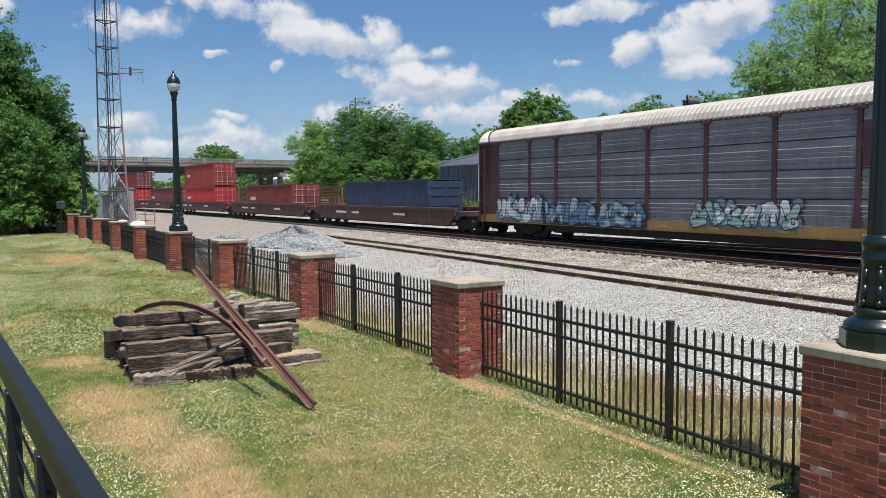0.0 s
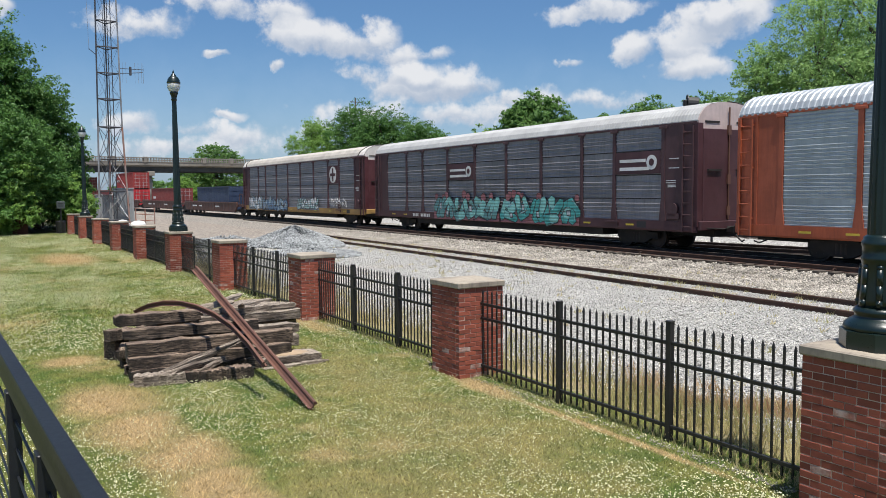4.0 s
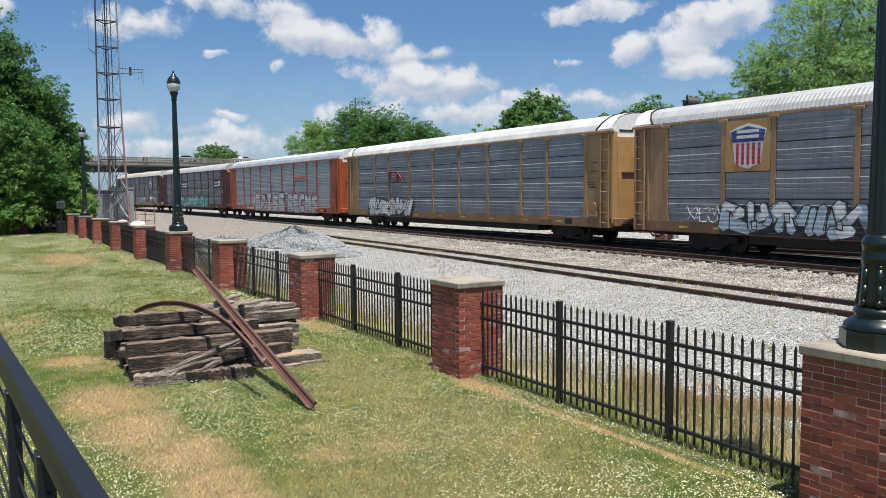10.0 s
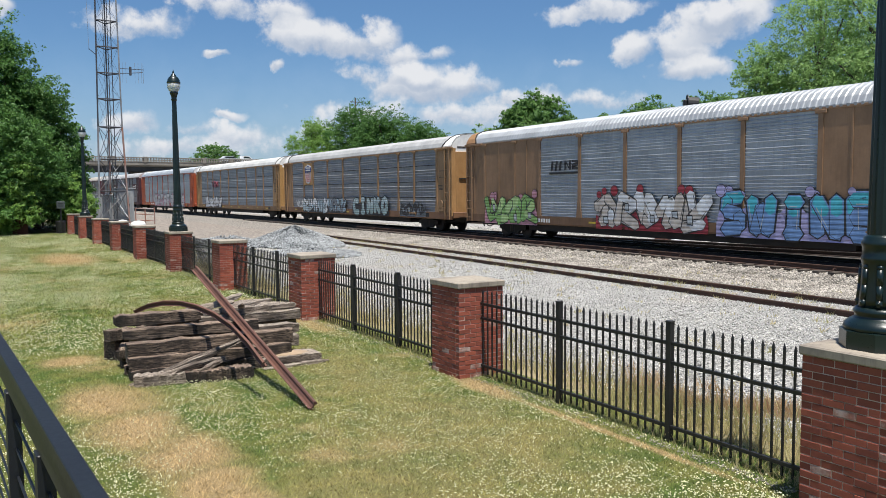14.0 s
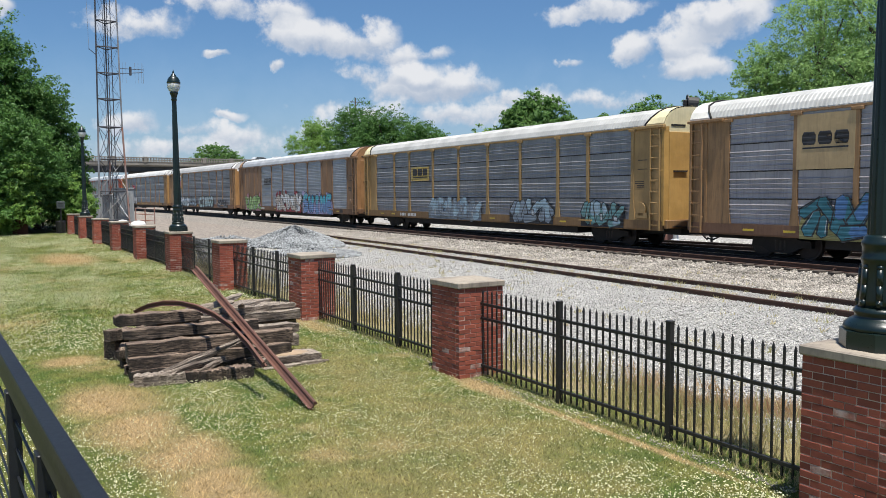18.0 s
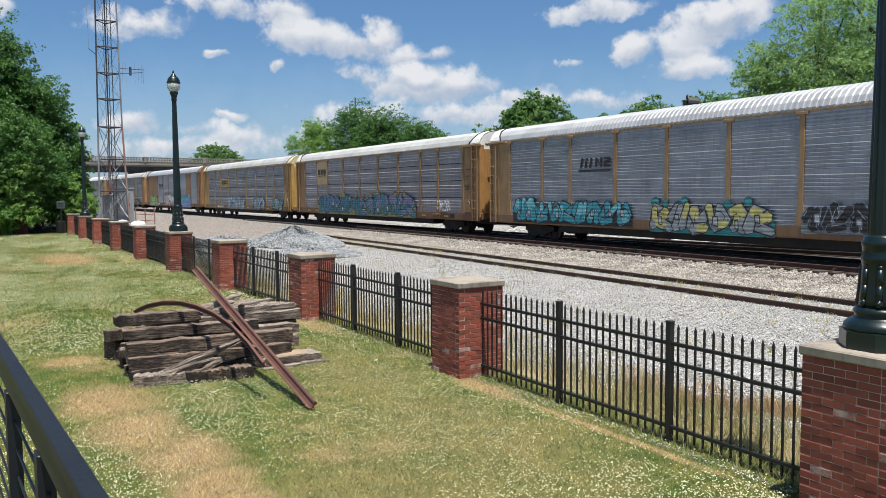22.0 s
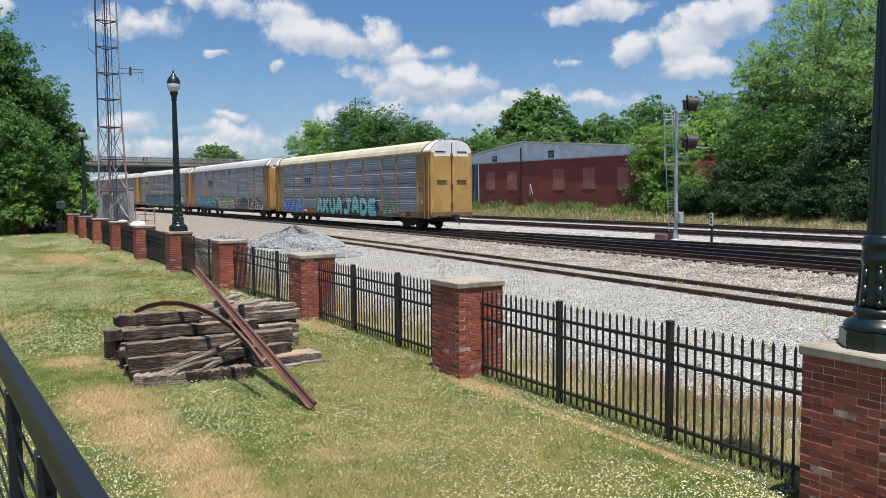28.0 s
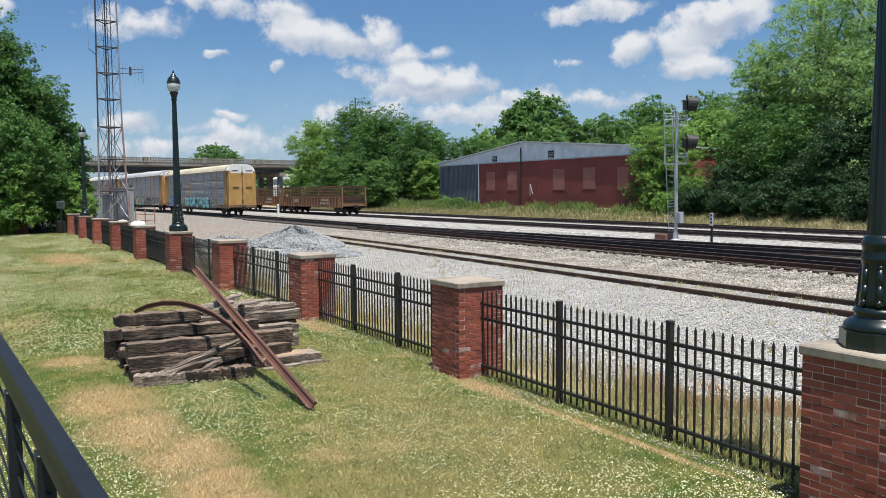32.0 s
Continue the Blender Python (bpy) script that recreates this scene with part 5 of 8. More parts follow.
def tree(label, x, y, z, height, radius, mat, count, size, seed, low=0.25, lobes=9, squash=1.0, group="trees beyond the tracks", name="tree"):
    rng = random.Random(seed)
    height, radius, count = height * 1.04, radius * 1.12, int(count * 1.15)
    t = thing(name, label, "tree" if name == "tree" else "shrub", group, at=pose(x, y, z))
    los = []
    top = height * (1 - 0.18)
    los.append((0, 0, height * (0.5 + low / 2), radius * 0.72, radius * 0.72, height * (1 - low) * 0.42))
    for i in range(lobes):
        a = 2.4 * i + rng.uniform(-0.4, 0.4)
        u = (i + 0.5) / lobes
        hz = height * (low + 0.08) + (top - height * (low + 0.05)) * u
        wide = radius * (0.82 - 0.62 * max(0.0, u - 0.45) ** 1.0) * rng.uniform(0.75, 1.0)
        rr = radius * rng.uniform(0.30, 0.48)
        los.append((wide * 0.72 * math.cos(a) * squash, wide * 0.72 * math.sin(a), hz, rr, rr, rr * rng.uniform(0.6, 0.85)))
    trunk = Geo()
    bend = [(0, 0, -0.1), (rng.uniform(-0.2, 0.2), rng.uniform(-0.2, 0.2), height * 0.25), (rng.uniform(-0.5, 0.5), rng.uniform(-0.5, 0.5), height * 0.55), (rng.uniform(-0.6, 0.6), rng.uniform(-0.6, 0.6), height * 0.85)]
    r0 = 0.022 * height
    for i in range(3):
        trunk.tube(bend[i], bend[i + 1], r0 * (1 - 0.28 * i), r0 * (1 - 0.28 * (i + 1)), 9)
    part("trunk", trunk, BARK, t)
    # lesser boughs on each large lobe
    for lo in los[1:]:
        for q in range(3):
            a, b = rng.uniform(0, 2 * math.pi), rng.uniform(-0.5, 1.2)
            rr = lo[3] * rng.uniform(0.35, 0.6)
            los.append((lo[0] + lo[3] * 0.95 * math.cos(a) * math.cos(b), lo[1] + lo[4] * 0.95 * math.sin(a) * math.cos(b), lo[2] + lo[5] * 0.95 * math.sin(b), rr, rr, rr * 0.75))
    stem = Geo()
    for lo in los[1:1 + lobes]:
        s = Vector(bend[1]).lerp(Vector(bend[2]), rng.random()) if lo[2] < height * 0.65 else Vector(bend[2])
        mid = s.lerp(Vector(lo[:3]), 0.5) + Vector((0, 0, -0.3))
        limb = Geo() if name == "tree" else stem
        limb.tube(s, mid, r0 * 0.38, r0 * 0.26, 6).tube(mid, lo[:3], r0 * 0.26, r0 * 0.08, 6)
        if name == "tree":
            part("limb", limb, BARK, t)
    if stem.v:
        part("stem", stem, BARK, t)
    part("crown", leaf_mesh("crown", los, count, size, mat, seed, spread=0.22 + radius * 0.06, per=26), None, t)
    return t


def build_trees():
    k = 0
    # the dense stand behind the end of the lawn, low inner trees coloured dark for shade
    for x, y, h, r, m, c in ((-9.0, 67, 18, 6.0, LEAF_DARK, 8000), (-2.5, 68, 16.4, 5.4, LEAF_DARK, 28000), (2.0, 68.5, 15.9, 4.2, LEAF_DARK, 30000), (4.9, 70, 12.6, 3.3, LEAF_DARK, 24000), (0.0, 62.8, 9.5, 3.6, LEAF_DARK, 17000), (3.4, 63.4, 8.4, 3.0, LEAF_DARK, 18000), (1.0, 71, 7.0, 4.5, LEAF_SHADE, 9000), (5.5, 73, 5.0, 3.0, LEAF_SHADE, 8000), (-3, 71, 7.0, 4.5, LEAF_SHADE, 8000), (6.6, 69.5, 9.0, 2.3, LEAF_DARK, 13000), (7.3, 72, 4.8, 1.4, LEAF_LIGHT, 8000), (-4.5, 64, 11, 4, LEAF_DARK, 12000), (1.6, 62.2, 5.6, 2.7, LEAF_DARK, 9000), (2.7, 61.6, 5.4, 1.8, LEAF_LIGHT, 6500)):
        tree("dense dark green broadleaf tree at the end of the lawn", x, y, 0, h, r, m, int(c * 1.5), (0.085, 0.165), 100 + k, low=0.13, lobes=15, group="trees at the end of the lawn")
        k += 1
    for x, y, h, r, m, c in ((6.6, 64.5, 4.0, 1.4, LEAF_LIGHT, 6500), (7.6, 66.0, 3.0, 1.2, LEAF_LIGHT, 4500), (1.7, 61.2, 3.6, 1.5, LEAF_LIGHT, 7000)):
        tree("light green shrub under the trees", x, y, 0, h, r, m, c, (0.11, 0.2), 140 + k, low=0.0, lobes=8, group="shrubs", name="shrub")
        k += 1
    # the tall stand on the bank beyond the signal; lower trees take the shade colour
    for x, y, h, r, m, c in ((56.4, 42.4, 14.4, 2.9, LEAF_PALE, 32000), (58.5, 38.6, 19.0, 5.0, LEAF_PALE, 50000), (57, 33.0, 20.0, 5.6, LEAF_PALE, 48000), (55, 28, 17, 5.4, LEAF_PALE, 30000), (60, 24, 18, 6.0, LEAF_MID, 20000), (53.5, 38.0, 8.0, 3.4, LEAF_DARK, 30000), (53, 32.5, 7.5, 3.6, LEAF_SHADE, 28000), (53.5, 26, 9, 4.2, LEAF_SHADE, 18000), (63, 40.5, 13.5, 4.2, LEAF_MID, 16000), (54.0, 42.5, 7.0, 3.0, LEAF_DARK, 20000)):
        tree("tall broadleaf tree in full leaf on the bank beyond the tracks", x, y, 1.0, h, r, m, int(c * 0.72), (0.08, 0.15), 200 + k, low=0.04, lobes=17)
        k += 1
    # LEAF_SHADE shrubs carry the gloom below the crowns in their leaf colour
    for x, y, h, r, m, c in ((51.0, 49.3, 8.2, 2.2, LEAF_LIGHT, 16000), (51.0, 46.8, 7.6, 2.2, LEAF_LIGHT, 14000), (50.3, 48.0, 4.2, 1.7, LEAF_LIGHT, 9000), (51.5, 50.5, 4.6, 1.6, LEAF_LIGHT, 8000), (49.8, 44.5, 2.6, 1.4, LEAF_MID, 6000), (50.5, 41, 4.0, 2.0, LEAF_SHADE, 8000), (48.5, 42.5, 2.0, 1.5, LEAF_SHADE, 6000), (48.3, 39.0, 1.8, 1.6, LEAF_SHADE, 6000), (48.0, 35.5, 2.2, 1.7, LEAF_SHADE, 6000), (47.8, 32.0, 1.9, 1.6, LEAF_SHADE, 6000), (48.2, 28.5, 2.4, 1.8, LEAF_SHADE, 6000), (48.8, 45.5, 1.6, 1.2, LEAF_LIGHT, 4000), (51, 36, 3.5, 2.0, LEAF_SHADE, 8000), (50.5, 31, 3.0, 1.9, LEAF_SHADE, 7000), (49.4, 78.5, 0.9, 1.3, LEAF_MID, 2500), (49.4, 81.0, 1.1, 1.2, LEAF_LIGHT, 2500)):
        tree("light green or shade-darkened shrub on the bank", x, y, 0.8, h, r, m, c, (0.07, 0.14), 240 + k, low=0.0, lobes=8, group="shrubs", name="shrub")
        k += 1
    # the clump between the bridge and the warehouse
    for x, y, h, r, m, c in ((51.0, 125.0, 14.8, 4.6, LEAF_LIGHT, 26000), (53, 113, 15.8, 5.6, LEAF_DARK, 30000), (53, 104, 14.8, 5.4, LEAF_DARK, 30000), (54, 95.5, 11.6, 4.6, LEAF_DARK, 26000), (58, 88, 9.4, 4.0, LEAF_DARK, 20000), (61, 83.5, 9.2, 3.4, LEAF_MID, 14000), (49.5, 112, 7.4, 3.4, LEAF_MID, 14000), (48.5, 104, 7.0, 3.2, LEAF_DARK, 14000), (48.0, 96, 6.4, 2.8, LEAF_MID, 14000), (53, 91, 6.6, 2.6, LEAF_LIGHT, 9000), (49.8, 118, 6.5, 3.2, LEAF_MID, 12000), (47.5, 100, 3.6, 2.0, LEAF_DARK, 9000), (50, 126, 6.5, 3.0, LEAF_MID, 9000)):
        tree("broadleaf tree in full leaf between the bridge and the warehouse", x, y, 0.6, h, r, m, int(c * 1.45), (0.10, 0.19), 300 + k, low=0.02, lobes=13)
        k += 1
    # farther trees behind the warehouse and under the bridge
    for x, y, z, h, r, m, c in ((76, 98.5, 1.4, 16.4, 5.4, LEAF_MID, 26000), (72, 98.5, 1.4, 14.0, 3.6, LEAF_MID, 12000), (78, 93.5, 1.4, 13.0, 3.4, LEAF_MID, 10000), (72, 105, 1.4, 11, 4.0, LEAF_LIGHT, 9000), (84, 92, 1.4, 13, 5.0, LEAF_MID, 9000), (98, 96, 1.4, 16.5, 6.2, LEAF_MID, 14000), (108, 92, 1.4, 18, 6.5, LEAF_MID, 12000), (104, 84, 1.4, 15, 6.0, LEAF_MID, 10000), (90, 76, 1.4, 13, 5, LEAF_LIGHT, 9000), (100, 72, 1.4, 16.5, 6, LEAF_MID, 10000), (70, 88, 1.4, 10.5, 3.6, LEAF_MID, 9000),
                               (54.5, 200, 0, 15.5, 7.0, LEAF_MID, 12000), (66, 205, 0, 11.5, 5.5, LEAF_MID, 6000), (50, 210, 0, 11.0, 5, LEAF_MID, 5000), (80, 205, 0, 11, 6, LEAF_DARK, 5000), (44, 190, 0, 6, 4, LEAF_LIGHT, 4000), (72, 190, 0, 6.5, 4, LEAF_LIGHT, 4000), (60, 188, 0, 5.5, 4, LEAF_MID, 4000), (36, 196, 0, 7, 4.5, LEAF_MID, 4000), (92, 190, 0, 8, 5, LEAF_DARK, 4000)):
        tree("distant broadleaf tree in full leaf", x, y, z, h, r, m, int(c * 1.7), (0.19, 0.34), 400 + k, low=0.03, lobes=12, group="distant trees")
        k += 1
    # far woods round the horizon
    rng = random.Random(9)
    los = []
    for i in range(150):
        a = rng.uniform(-0.3, 1.45)
        d = rng.uniform(270, 420)
        los.append((d * math.sin(a), d * math.cos(a), rng.uniform(2, 5), rng.uniform(9, 16), rng.uniform(9, 16), rng.uniform(4, 6.5)))
    tagged(new("far_woods", leaf_mesh("far_woods", los, 60000, (0.7, 1.4), LEAF_MID, 77, 1.8)), "far line of broadleaf woods", "woods", kind="stuff")
    pole_mat = material("pole_wood", (0.13, 0.11, 0.09), (0.09, 0.075, 0.06), rough=0.9)
    for x, y, h in ((66.0, 142.0, 21.0), (88, 120, 18.0)):
        p = thing("utility_pole", "weathered wooden utility pole above the trees", "utility pole", "utility poles", at=pose(x, y, 0))
        part("pole", Geo().tube((0, 0, 0), (0, 0, h), 0.18, 0.13, 8), pole_mat, p)
        part("crossarm", Geo().box(-1.1, 1.1, -0.06, 0.06, h - 0.9, h - 0.75), pole_mat, p)


build_trees()


def build_corner_things():
    """Small things at the far end of the lawn and behind the clump."""
    w = thing("brick_stub_wall", "low dark brick pier in the shade of the trees", "brick pier", at=pose(3.2, 61.4, 0))
    # brick colour darkened to carry the shade of the trees
    part("body", Geo().box(-0.5, 0.5, -0.35, 0.35, -0.1, 1.55), material("shade_dark_brick", (0.10, 0.035, 0.025), (0.07, 0.025, 0.02), rough=0.9), w)
    part("cap", Geo().box(-0.54, 0.54, -0.39, 0.39, 1.55, 1.63, 0.01), CAPSTONE, w)
    s = thing("notice_post", "small pale notice on a post under the trees", "sign", at=pose(5.75, 60.9, 0))
    part("stake", Geo().tube((0, 0, 0), (0, 0, 2.3), 0.05, n=8), IRON, s)
    b = part("board", Geo().box(-0.26, 0.26, -0.08, -0.05, 1.75, 2.25, 0.01), material("notice_grey", (0.06, 0.07, 0.07), (0.045, 0.055, 0.055), rough=0.6), s)
    part("bar", Geo().box(-0.16, 0.16, -0.085, -0.08, 2.05, 2.12), IRON, b)
    part("bar", Geo().box(-0.16, 0.16, -0.085, -0.08, 1.9, 1.95), IRON, b)
    part("bin", Geo().lathe([(0.3, 0.0), (0.33, 0.8), (0.3, 0.9)], 12, (0, 0.4, 0)), IRON, s)
    hut = thing("white_shed", "far white-roofed shed seen under the bridge", "shed", at=pose(74, 204, 0))
    white = metal_sheet("shed_white", (0.80, 0.80, 0.78), 0.5, 0.1)
    part("walls", Geo().box(-5, 5, -4, 4, 0, 6.2), white, hut)
    part("roof", Geo().prism([(-5.4, 6.2), (5.4, 6.2), (0, 7.6)], -4.4, 4.4, "Y"), white, hut)


build_corner_things()


# ---- vehicles ----
RUBBER = material("tyre_rubber", (0.02, 0.02, 0.02), (0.03, 0.03, 0.03), rough=0.85)
DARKGLASS = glass_material("vehicle_glass", (0.03, 0.04, 0.045), 0.05, 0.1)
CHROME = material("bright_metal", (0.6, 0.6, 0.6), (0.5, 0.5, 0.5), rough=0.25, metal=1.0)


def vehicle(name, label, colour, pickup, at):
    """A road vehicle along local X, front towards +X."""
    v = thing(name, label, "pickup truck" if pickup else "car", at=at)
    paint = metal_sheet("paint_" + name + label[:5], colour, 0.3, 0.05)
    ln = 5.7 if pickup else 4.7
    side = [(-ln / 2, 0.55), (-ln / 2, 1.1), (-ln / 2 + 0.1, 1.2), (ln / 2 - 1.5, 1.2), (ln / 2 - 0.15, 1.08), (ln / 2, 0.85), (ln / 2, 0.5)]
    body = part("body", Geo().prism(side, -0.93, 0.93, "Y"), paint, v)
    if pickup:
        cab = [(-0.75, 1.2), (-0.7, 1.82), (0.6, 1.84), (1.35, 1.2)]
    else:
        cab = [(-2.0, 1.2), (-1.5, 1.66), (0.2, 1.7), (1.2, 1.2)]
    part("cab", Geo().prism(cab, -0.82, 0.82, "Y"), paint, v)
    inner = [(a * 0.86 + 0.02, 1.24 + (b - 1.2) * 0.62 + 0.03) for a, b in cab]
    part("side_glass", Geo().prism(inner, -0.835, 0.835, "Y"), DARKGLASS, v, "dark window glass")
    for x in (-ln / 2 + 1.0, ln / 2 - 0.95):
        for y in (-0.85, 0.85):
            wh = part("wheel", Geo().tube((x, y - 0.11, 0.37), (x, y + 0.11, 0.37), 0.37, n=16), RUBBER, v)
            part("rim", Geo().tube((x, y - 0.12, 0.37), (x, y + 0.12, 0.37), 0.22, n=12), CHROME, wh)
    for y in (-0.7, 0.7):
        part("headlight", Geo().box(ln / 2 - 0.08, ln / 2 + 0.02, y - 0.15, y + 0.15, 0.8, 0.98, 0.02), CHROME, v)
        part("tail_light", Geo().box(-ln / 2 - 0.02, -ln / 2 + 0.05, y - 0.1, y + 0.1, 0.85, 1.1), material("lens_red", (0.35, 0.02, 0.02), rough=0.3), v)
    part("bumper", Geo().box(ln / 2 - 0.05, ln / 2 + 0.08, -0.85, 0.85, 0.45, 0.65, 0.02), CHROME, v)
    return v


BRIDGE_WAY = (BRIDGE_B - BRIDGE_A).normalized()
BRIDGE_YAW = math.degrees(math.atan2(BRIDGE_WAY.y, BRIDGE_WAY.x))


def on_bridge(d, lane):
    q = BRIDGE_A + BRIDGE_WAY * d + Vector((-BRIDGE_WAY.y, BRIDGE_WAY.x, 0)) * lane
    return pose(q.x, q.y, 8.96, 0, 0, BRIDGE_YAW)


PICKUP = vehicle("pickup_truck", "white pickup truck driving over the bridge", (0.75, 0.75, 0.74), True, on_bridge(60, 3))
SEDAN = vehicle("car", "silver car following over the bridge", (0.45, 0.47, 0.48), False, on_bridge(40, 3))
vehicle("parked_van", "white pickup parked behind the bushes", (0.78, 0.78, 0.77), True, pose(58, 93, 1.2, 0, 0, 60))

# ---- train ----
SPEED, CAR_PITCH = 10.404, 28.6
BLACK_STEEL = material("truck_steel", (0.012, 0.011, 0.011), (0.024, 0.02, 0.018), rough=0.8, large=1.5, fine=20, bump=0.3)
WHEEL_STEEL = material("wheel_steel", (0.026, 0.022, 0.020), (0.045, 0.032, 0.027), rough=0.6, metal=0.3)
WHITE_MARK = material("stencil_white", (0.70, 0.70, 0.68), (0.55, 0.55, 0.53), rough=0.6)
BLACK_MARK = material("spray_black", (0.012, 0.012, 0.015), (0.02, 0.02, 0.025), rough=0.55)
WHEELS = []
MESHES = {}
ROOF_PROFILE = [(1.545, 4.72), (1.55, 4.80), (1.45, 5.02), (1.24, 5.25), (0.92, 5.40), (0.46, 5.48), (0.0, 5.50)]
POSTS = (-11.95, -9.25, -7.2, -4.3, -1.45, 1.45, 4.3, 7.2, 9.25, 11.95)
ROWS = (1.12, 1.97, 2.89, 3.82, 4.70)


def shared(key, make):
    if key not in MESHES:
        MESHES[key] = make()
    return MESHES[key]


def paint(key, colour, **kw):
    return metal_sheet(key, colour, **kw)


def ridged_panel(w, h, mat, key, close=False):
    """A screen panel with horizontal ridges on its outer face (towards -X): bold ones in its upper part, shallow ones below, or close even ones."""
    def make():
        rng = random.Random(len(key) * 7 + round(w * 10) + round(h * 100))
        pitch = 0.118 if close else 0.152
        count = int((h - 0.03) / pitch)
        edge = 0.0 if close else 0.012
        prof = [(0.0, edge)]
        for k in range(count):
            z = 0.025 + k * pitch
            bold = close or count * 0.34 <= k
            d = (0.024 if close else 0.036) + rng.uniform(-0.002, 0.002) if bold else rng.uniform(0.010, 0.024)
            prof += [(0.0, z), (-d, z + 0.010), (-d, z + 0.014), (-d + 0.010, z + 0.036), (0.0, z + 0.05)]
        prof += [(0.0, h - edge), (0.025, h - edge), (0.025, edge)]
        return Geo().prism(prof, -w / 2 + 0.012, w / 2 - 0.012, "Y").mesh("side_panel", mat)
    return shared(("panel", round(w, 2), round(h, 2), key), make)


def roof_mesh(half, mat, key, coarse):
    def make():
        g = Geo()
        secs = []
        pitch = 0.225 if coarse else 0.16
        n = int(2 * half / pitch)
        prof = ROOF_PROFILE + [(-x, z) for x, z in ROOF_PROFILE[-2::-1]]
        for i in range(n):
            y = -half + 2 * half * i / n
            d = 0.028 if coarse else 0.018
            for dy, lift in ((0.0, 0.0), (0.28, 0.0), (0.42, d), (0.78, d), (0.92, 0.0)):
                secs.append([(x * (1 + lift * 0.25), y + dy * pitch, z + lift * (0.4 + 0.6 * (z - 4.7))) for x, z in prof])
        secs.append([(x, half, z) for x, z in prof])
        g.sweep(secs, closed=False)
        return g.mesh("roof", mat)
    return shared(("roof", key, coarse), make)


def graffiti_parts(car, y0, y1, z0, z1, fill, edge, accent, seed, cloud=None, word=""):
    """Spray-painted lettering too stylised to read: fat interlocking shapes, outlined, over a cloud of paint. Local plane y-z."""
    rng = random.Random(seed)
    depth = [0.0]

    def poly(g, pts, mat):
        depth[0] += 0.0004
        g.mat = mat
        b = g.points([(-depth[0], y, z) for y, z in pts])
        g.face([b + i for i in range(len(pts))])

    def stroke(g, a, b, w0, w1, mat):
        a, b = Vector(a), Vector(b)
        d = b - a
        d = d / (d.length or 1.0)
        nrm = Vector((-d.y, d.x))
        pts = [a + nrm * w0 / 2, a - d * w0 * 0.3, a - nrm * w0 / 2, b - nrm * w1 / 2, b + d * w1 * 0.4, b + nrm * w1 / 2]
        poly(g, [(q.x, q.y) for q in pts], mat)

    h = z1 - z0
    root = Geo()
    n = 40
    lo, hi = z0 - 0.03, z1 - (0.30 * h if cloud else 0.2 * h)
    top = [(y0 - 0.12 + (y1 - y0 + 0.24) * i / n, hi - 0.20 * h * abs(math.sin(i * 0.9 + seed)) * rng.uniform(0.5, 1.0) - (0.35 * h if i in (0, n) else 0)) for i in range(n + 1)]
    b = root.points([(0.0, y, z) for y, z in top] + [(0.0, y, lo) for y, _ in top])
    for i in range(n):
        root.face((b + i, b + i + 1, b + n + 2 + i, b + n + 1 + i))
    root_ob = part("graffiti", root, cloud or edge, car, "stylised spray-painted graffiti", at=pose(-1.588, 0, 0))
    count = len(word) or max(3, round((y1 - y0) / (0.82 * h)))
    w = (y1 - y0) / count
    e = min(0.045, 0.03 * h + 0.01)
    forms = LETTER_FORMS[:]
    rng.shuffle(forms)
    for k in range(count):
        g = Geo()
        depth[0] = 0.002 + 0.008 * (k % 2)
        wide, lean = w * rng.uniform(1.05, 1.3), rng.uniform(-0.18, 0.18)
        if word:
            block_letter(g, word[k], y1 - (k + 0.5) * w, w * 1.1, z0 + rng.uniform(-0.03, 0.03) * h, h * rng.uniform(0.96, 1.05), rng.uniform(-0.08, 0.08), e, stroke)
            part("letter_shape", g, [fill, edge, accent, S("dull_white", (0.42, 0.46, 0.48))], root_ob)
            continue
        c, base, tall = y1 - (k + 0.5) * w, z0 + rng.uniform(-0.02, 0.03) * h, h * rng.uniform(0.9, 1.06)
        fat = rng.uniform(0.30, 0.38) * h

        def at(u, v):
            return (c - (u - 0.5) * wide * 0.78 + lean * (v - 0.5) * tall, base + fat * 0.35 + v * (tall - fat * 0.75))

        lines = forms[k % len(forms)]
        widths = [fat * rng.uniform(0.75, 1.25) for _ in lines]
        ends = [(at(*a), at(*b)) for a, b in lines]
        for q, ((a, b), wd) in enumerate(zip(ends, widths)):
            stroke(g, a, b, wd + 2.4 * e, wd * 0.7 + 2.4 * e, 1)
            stroke(g, a, b, wd, wd * 0.7, 0)
        # upper parts in the second colour, cut off at a slant
        for q, ((a, b), wd) in enumerate(zip(ends, widths)):
            if rng.random() < 0.55:
                u0, u1 = (0.45, 1.0) if b[1] > a[1] else (0.0, 0.5)
                p0, p1 = Vector(a).lerp(Vector(b), u0), Vector(a).lerp(Vector(b), u1)
                stroke(g, p0, p1, wd * rng.uniform(0.75, 1.0), wd * rng.uniform(0.5, 0.84), 2)
        # one dark inner line on a stroke, a pale counter and a highlight along an edge
        for q, ((a, b), wd) in enumerate(zip(ends, widths)):
            d = (Vector(b) - Vector(a)).normalized()
            side = Vector((-d.y, d.x)) * wd * 0.36 * rng.choice((-1, 1))
            p0, p1 = Vector(a).lerp(Vector(b), rng.uniform(0.05, 0.3)) + side, Vector(a).lerp(Vector(b), rng.uniform(0.6, 0.95)) + side
            stroke(g, p0, p1, e * 0.75, e * 0.4, rng.choice((1, 3)))
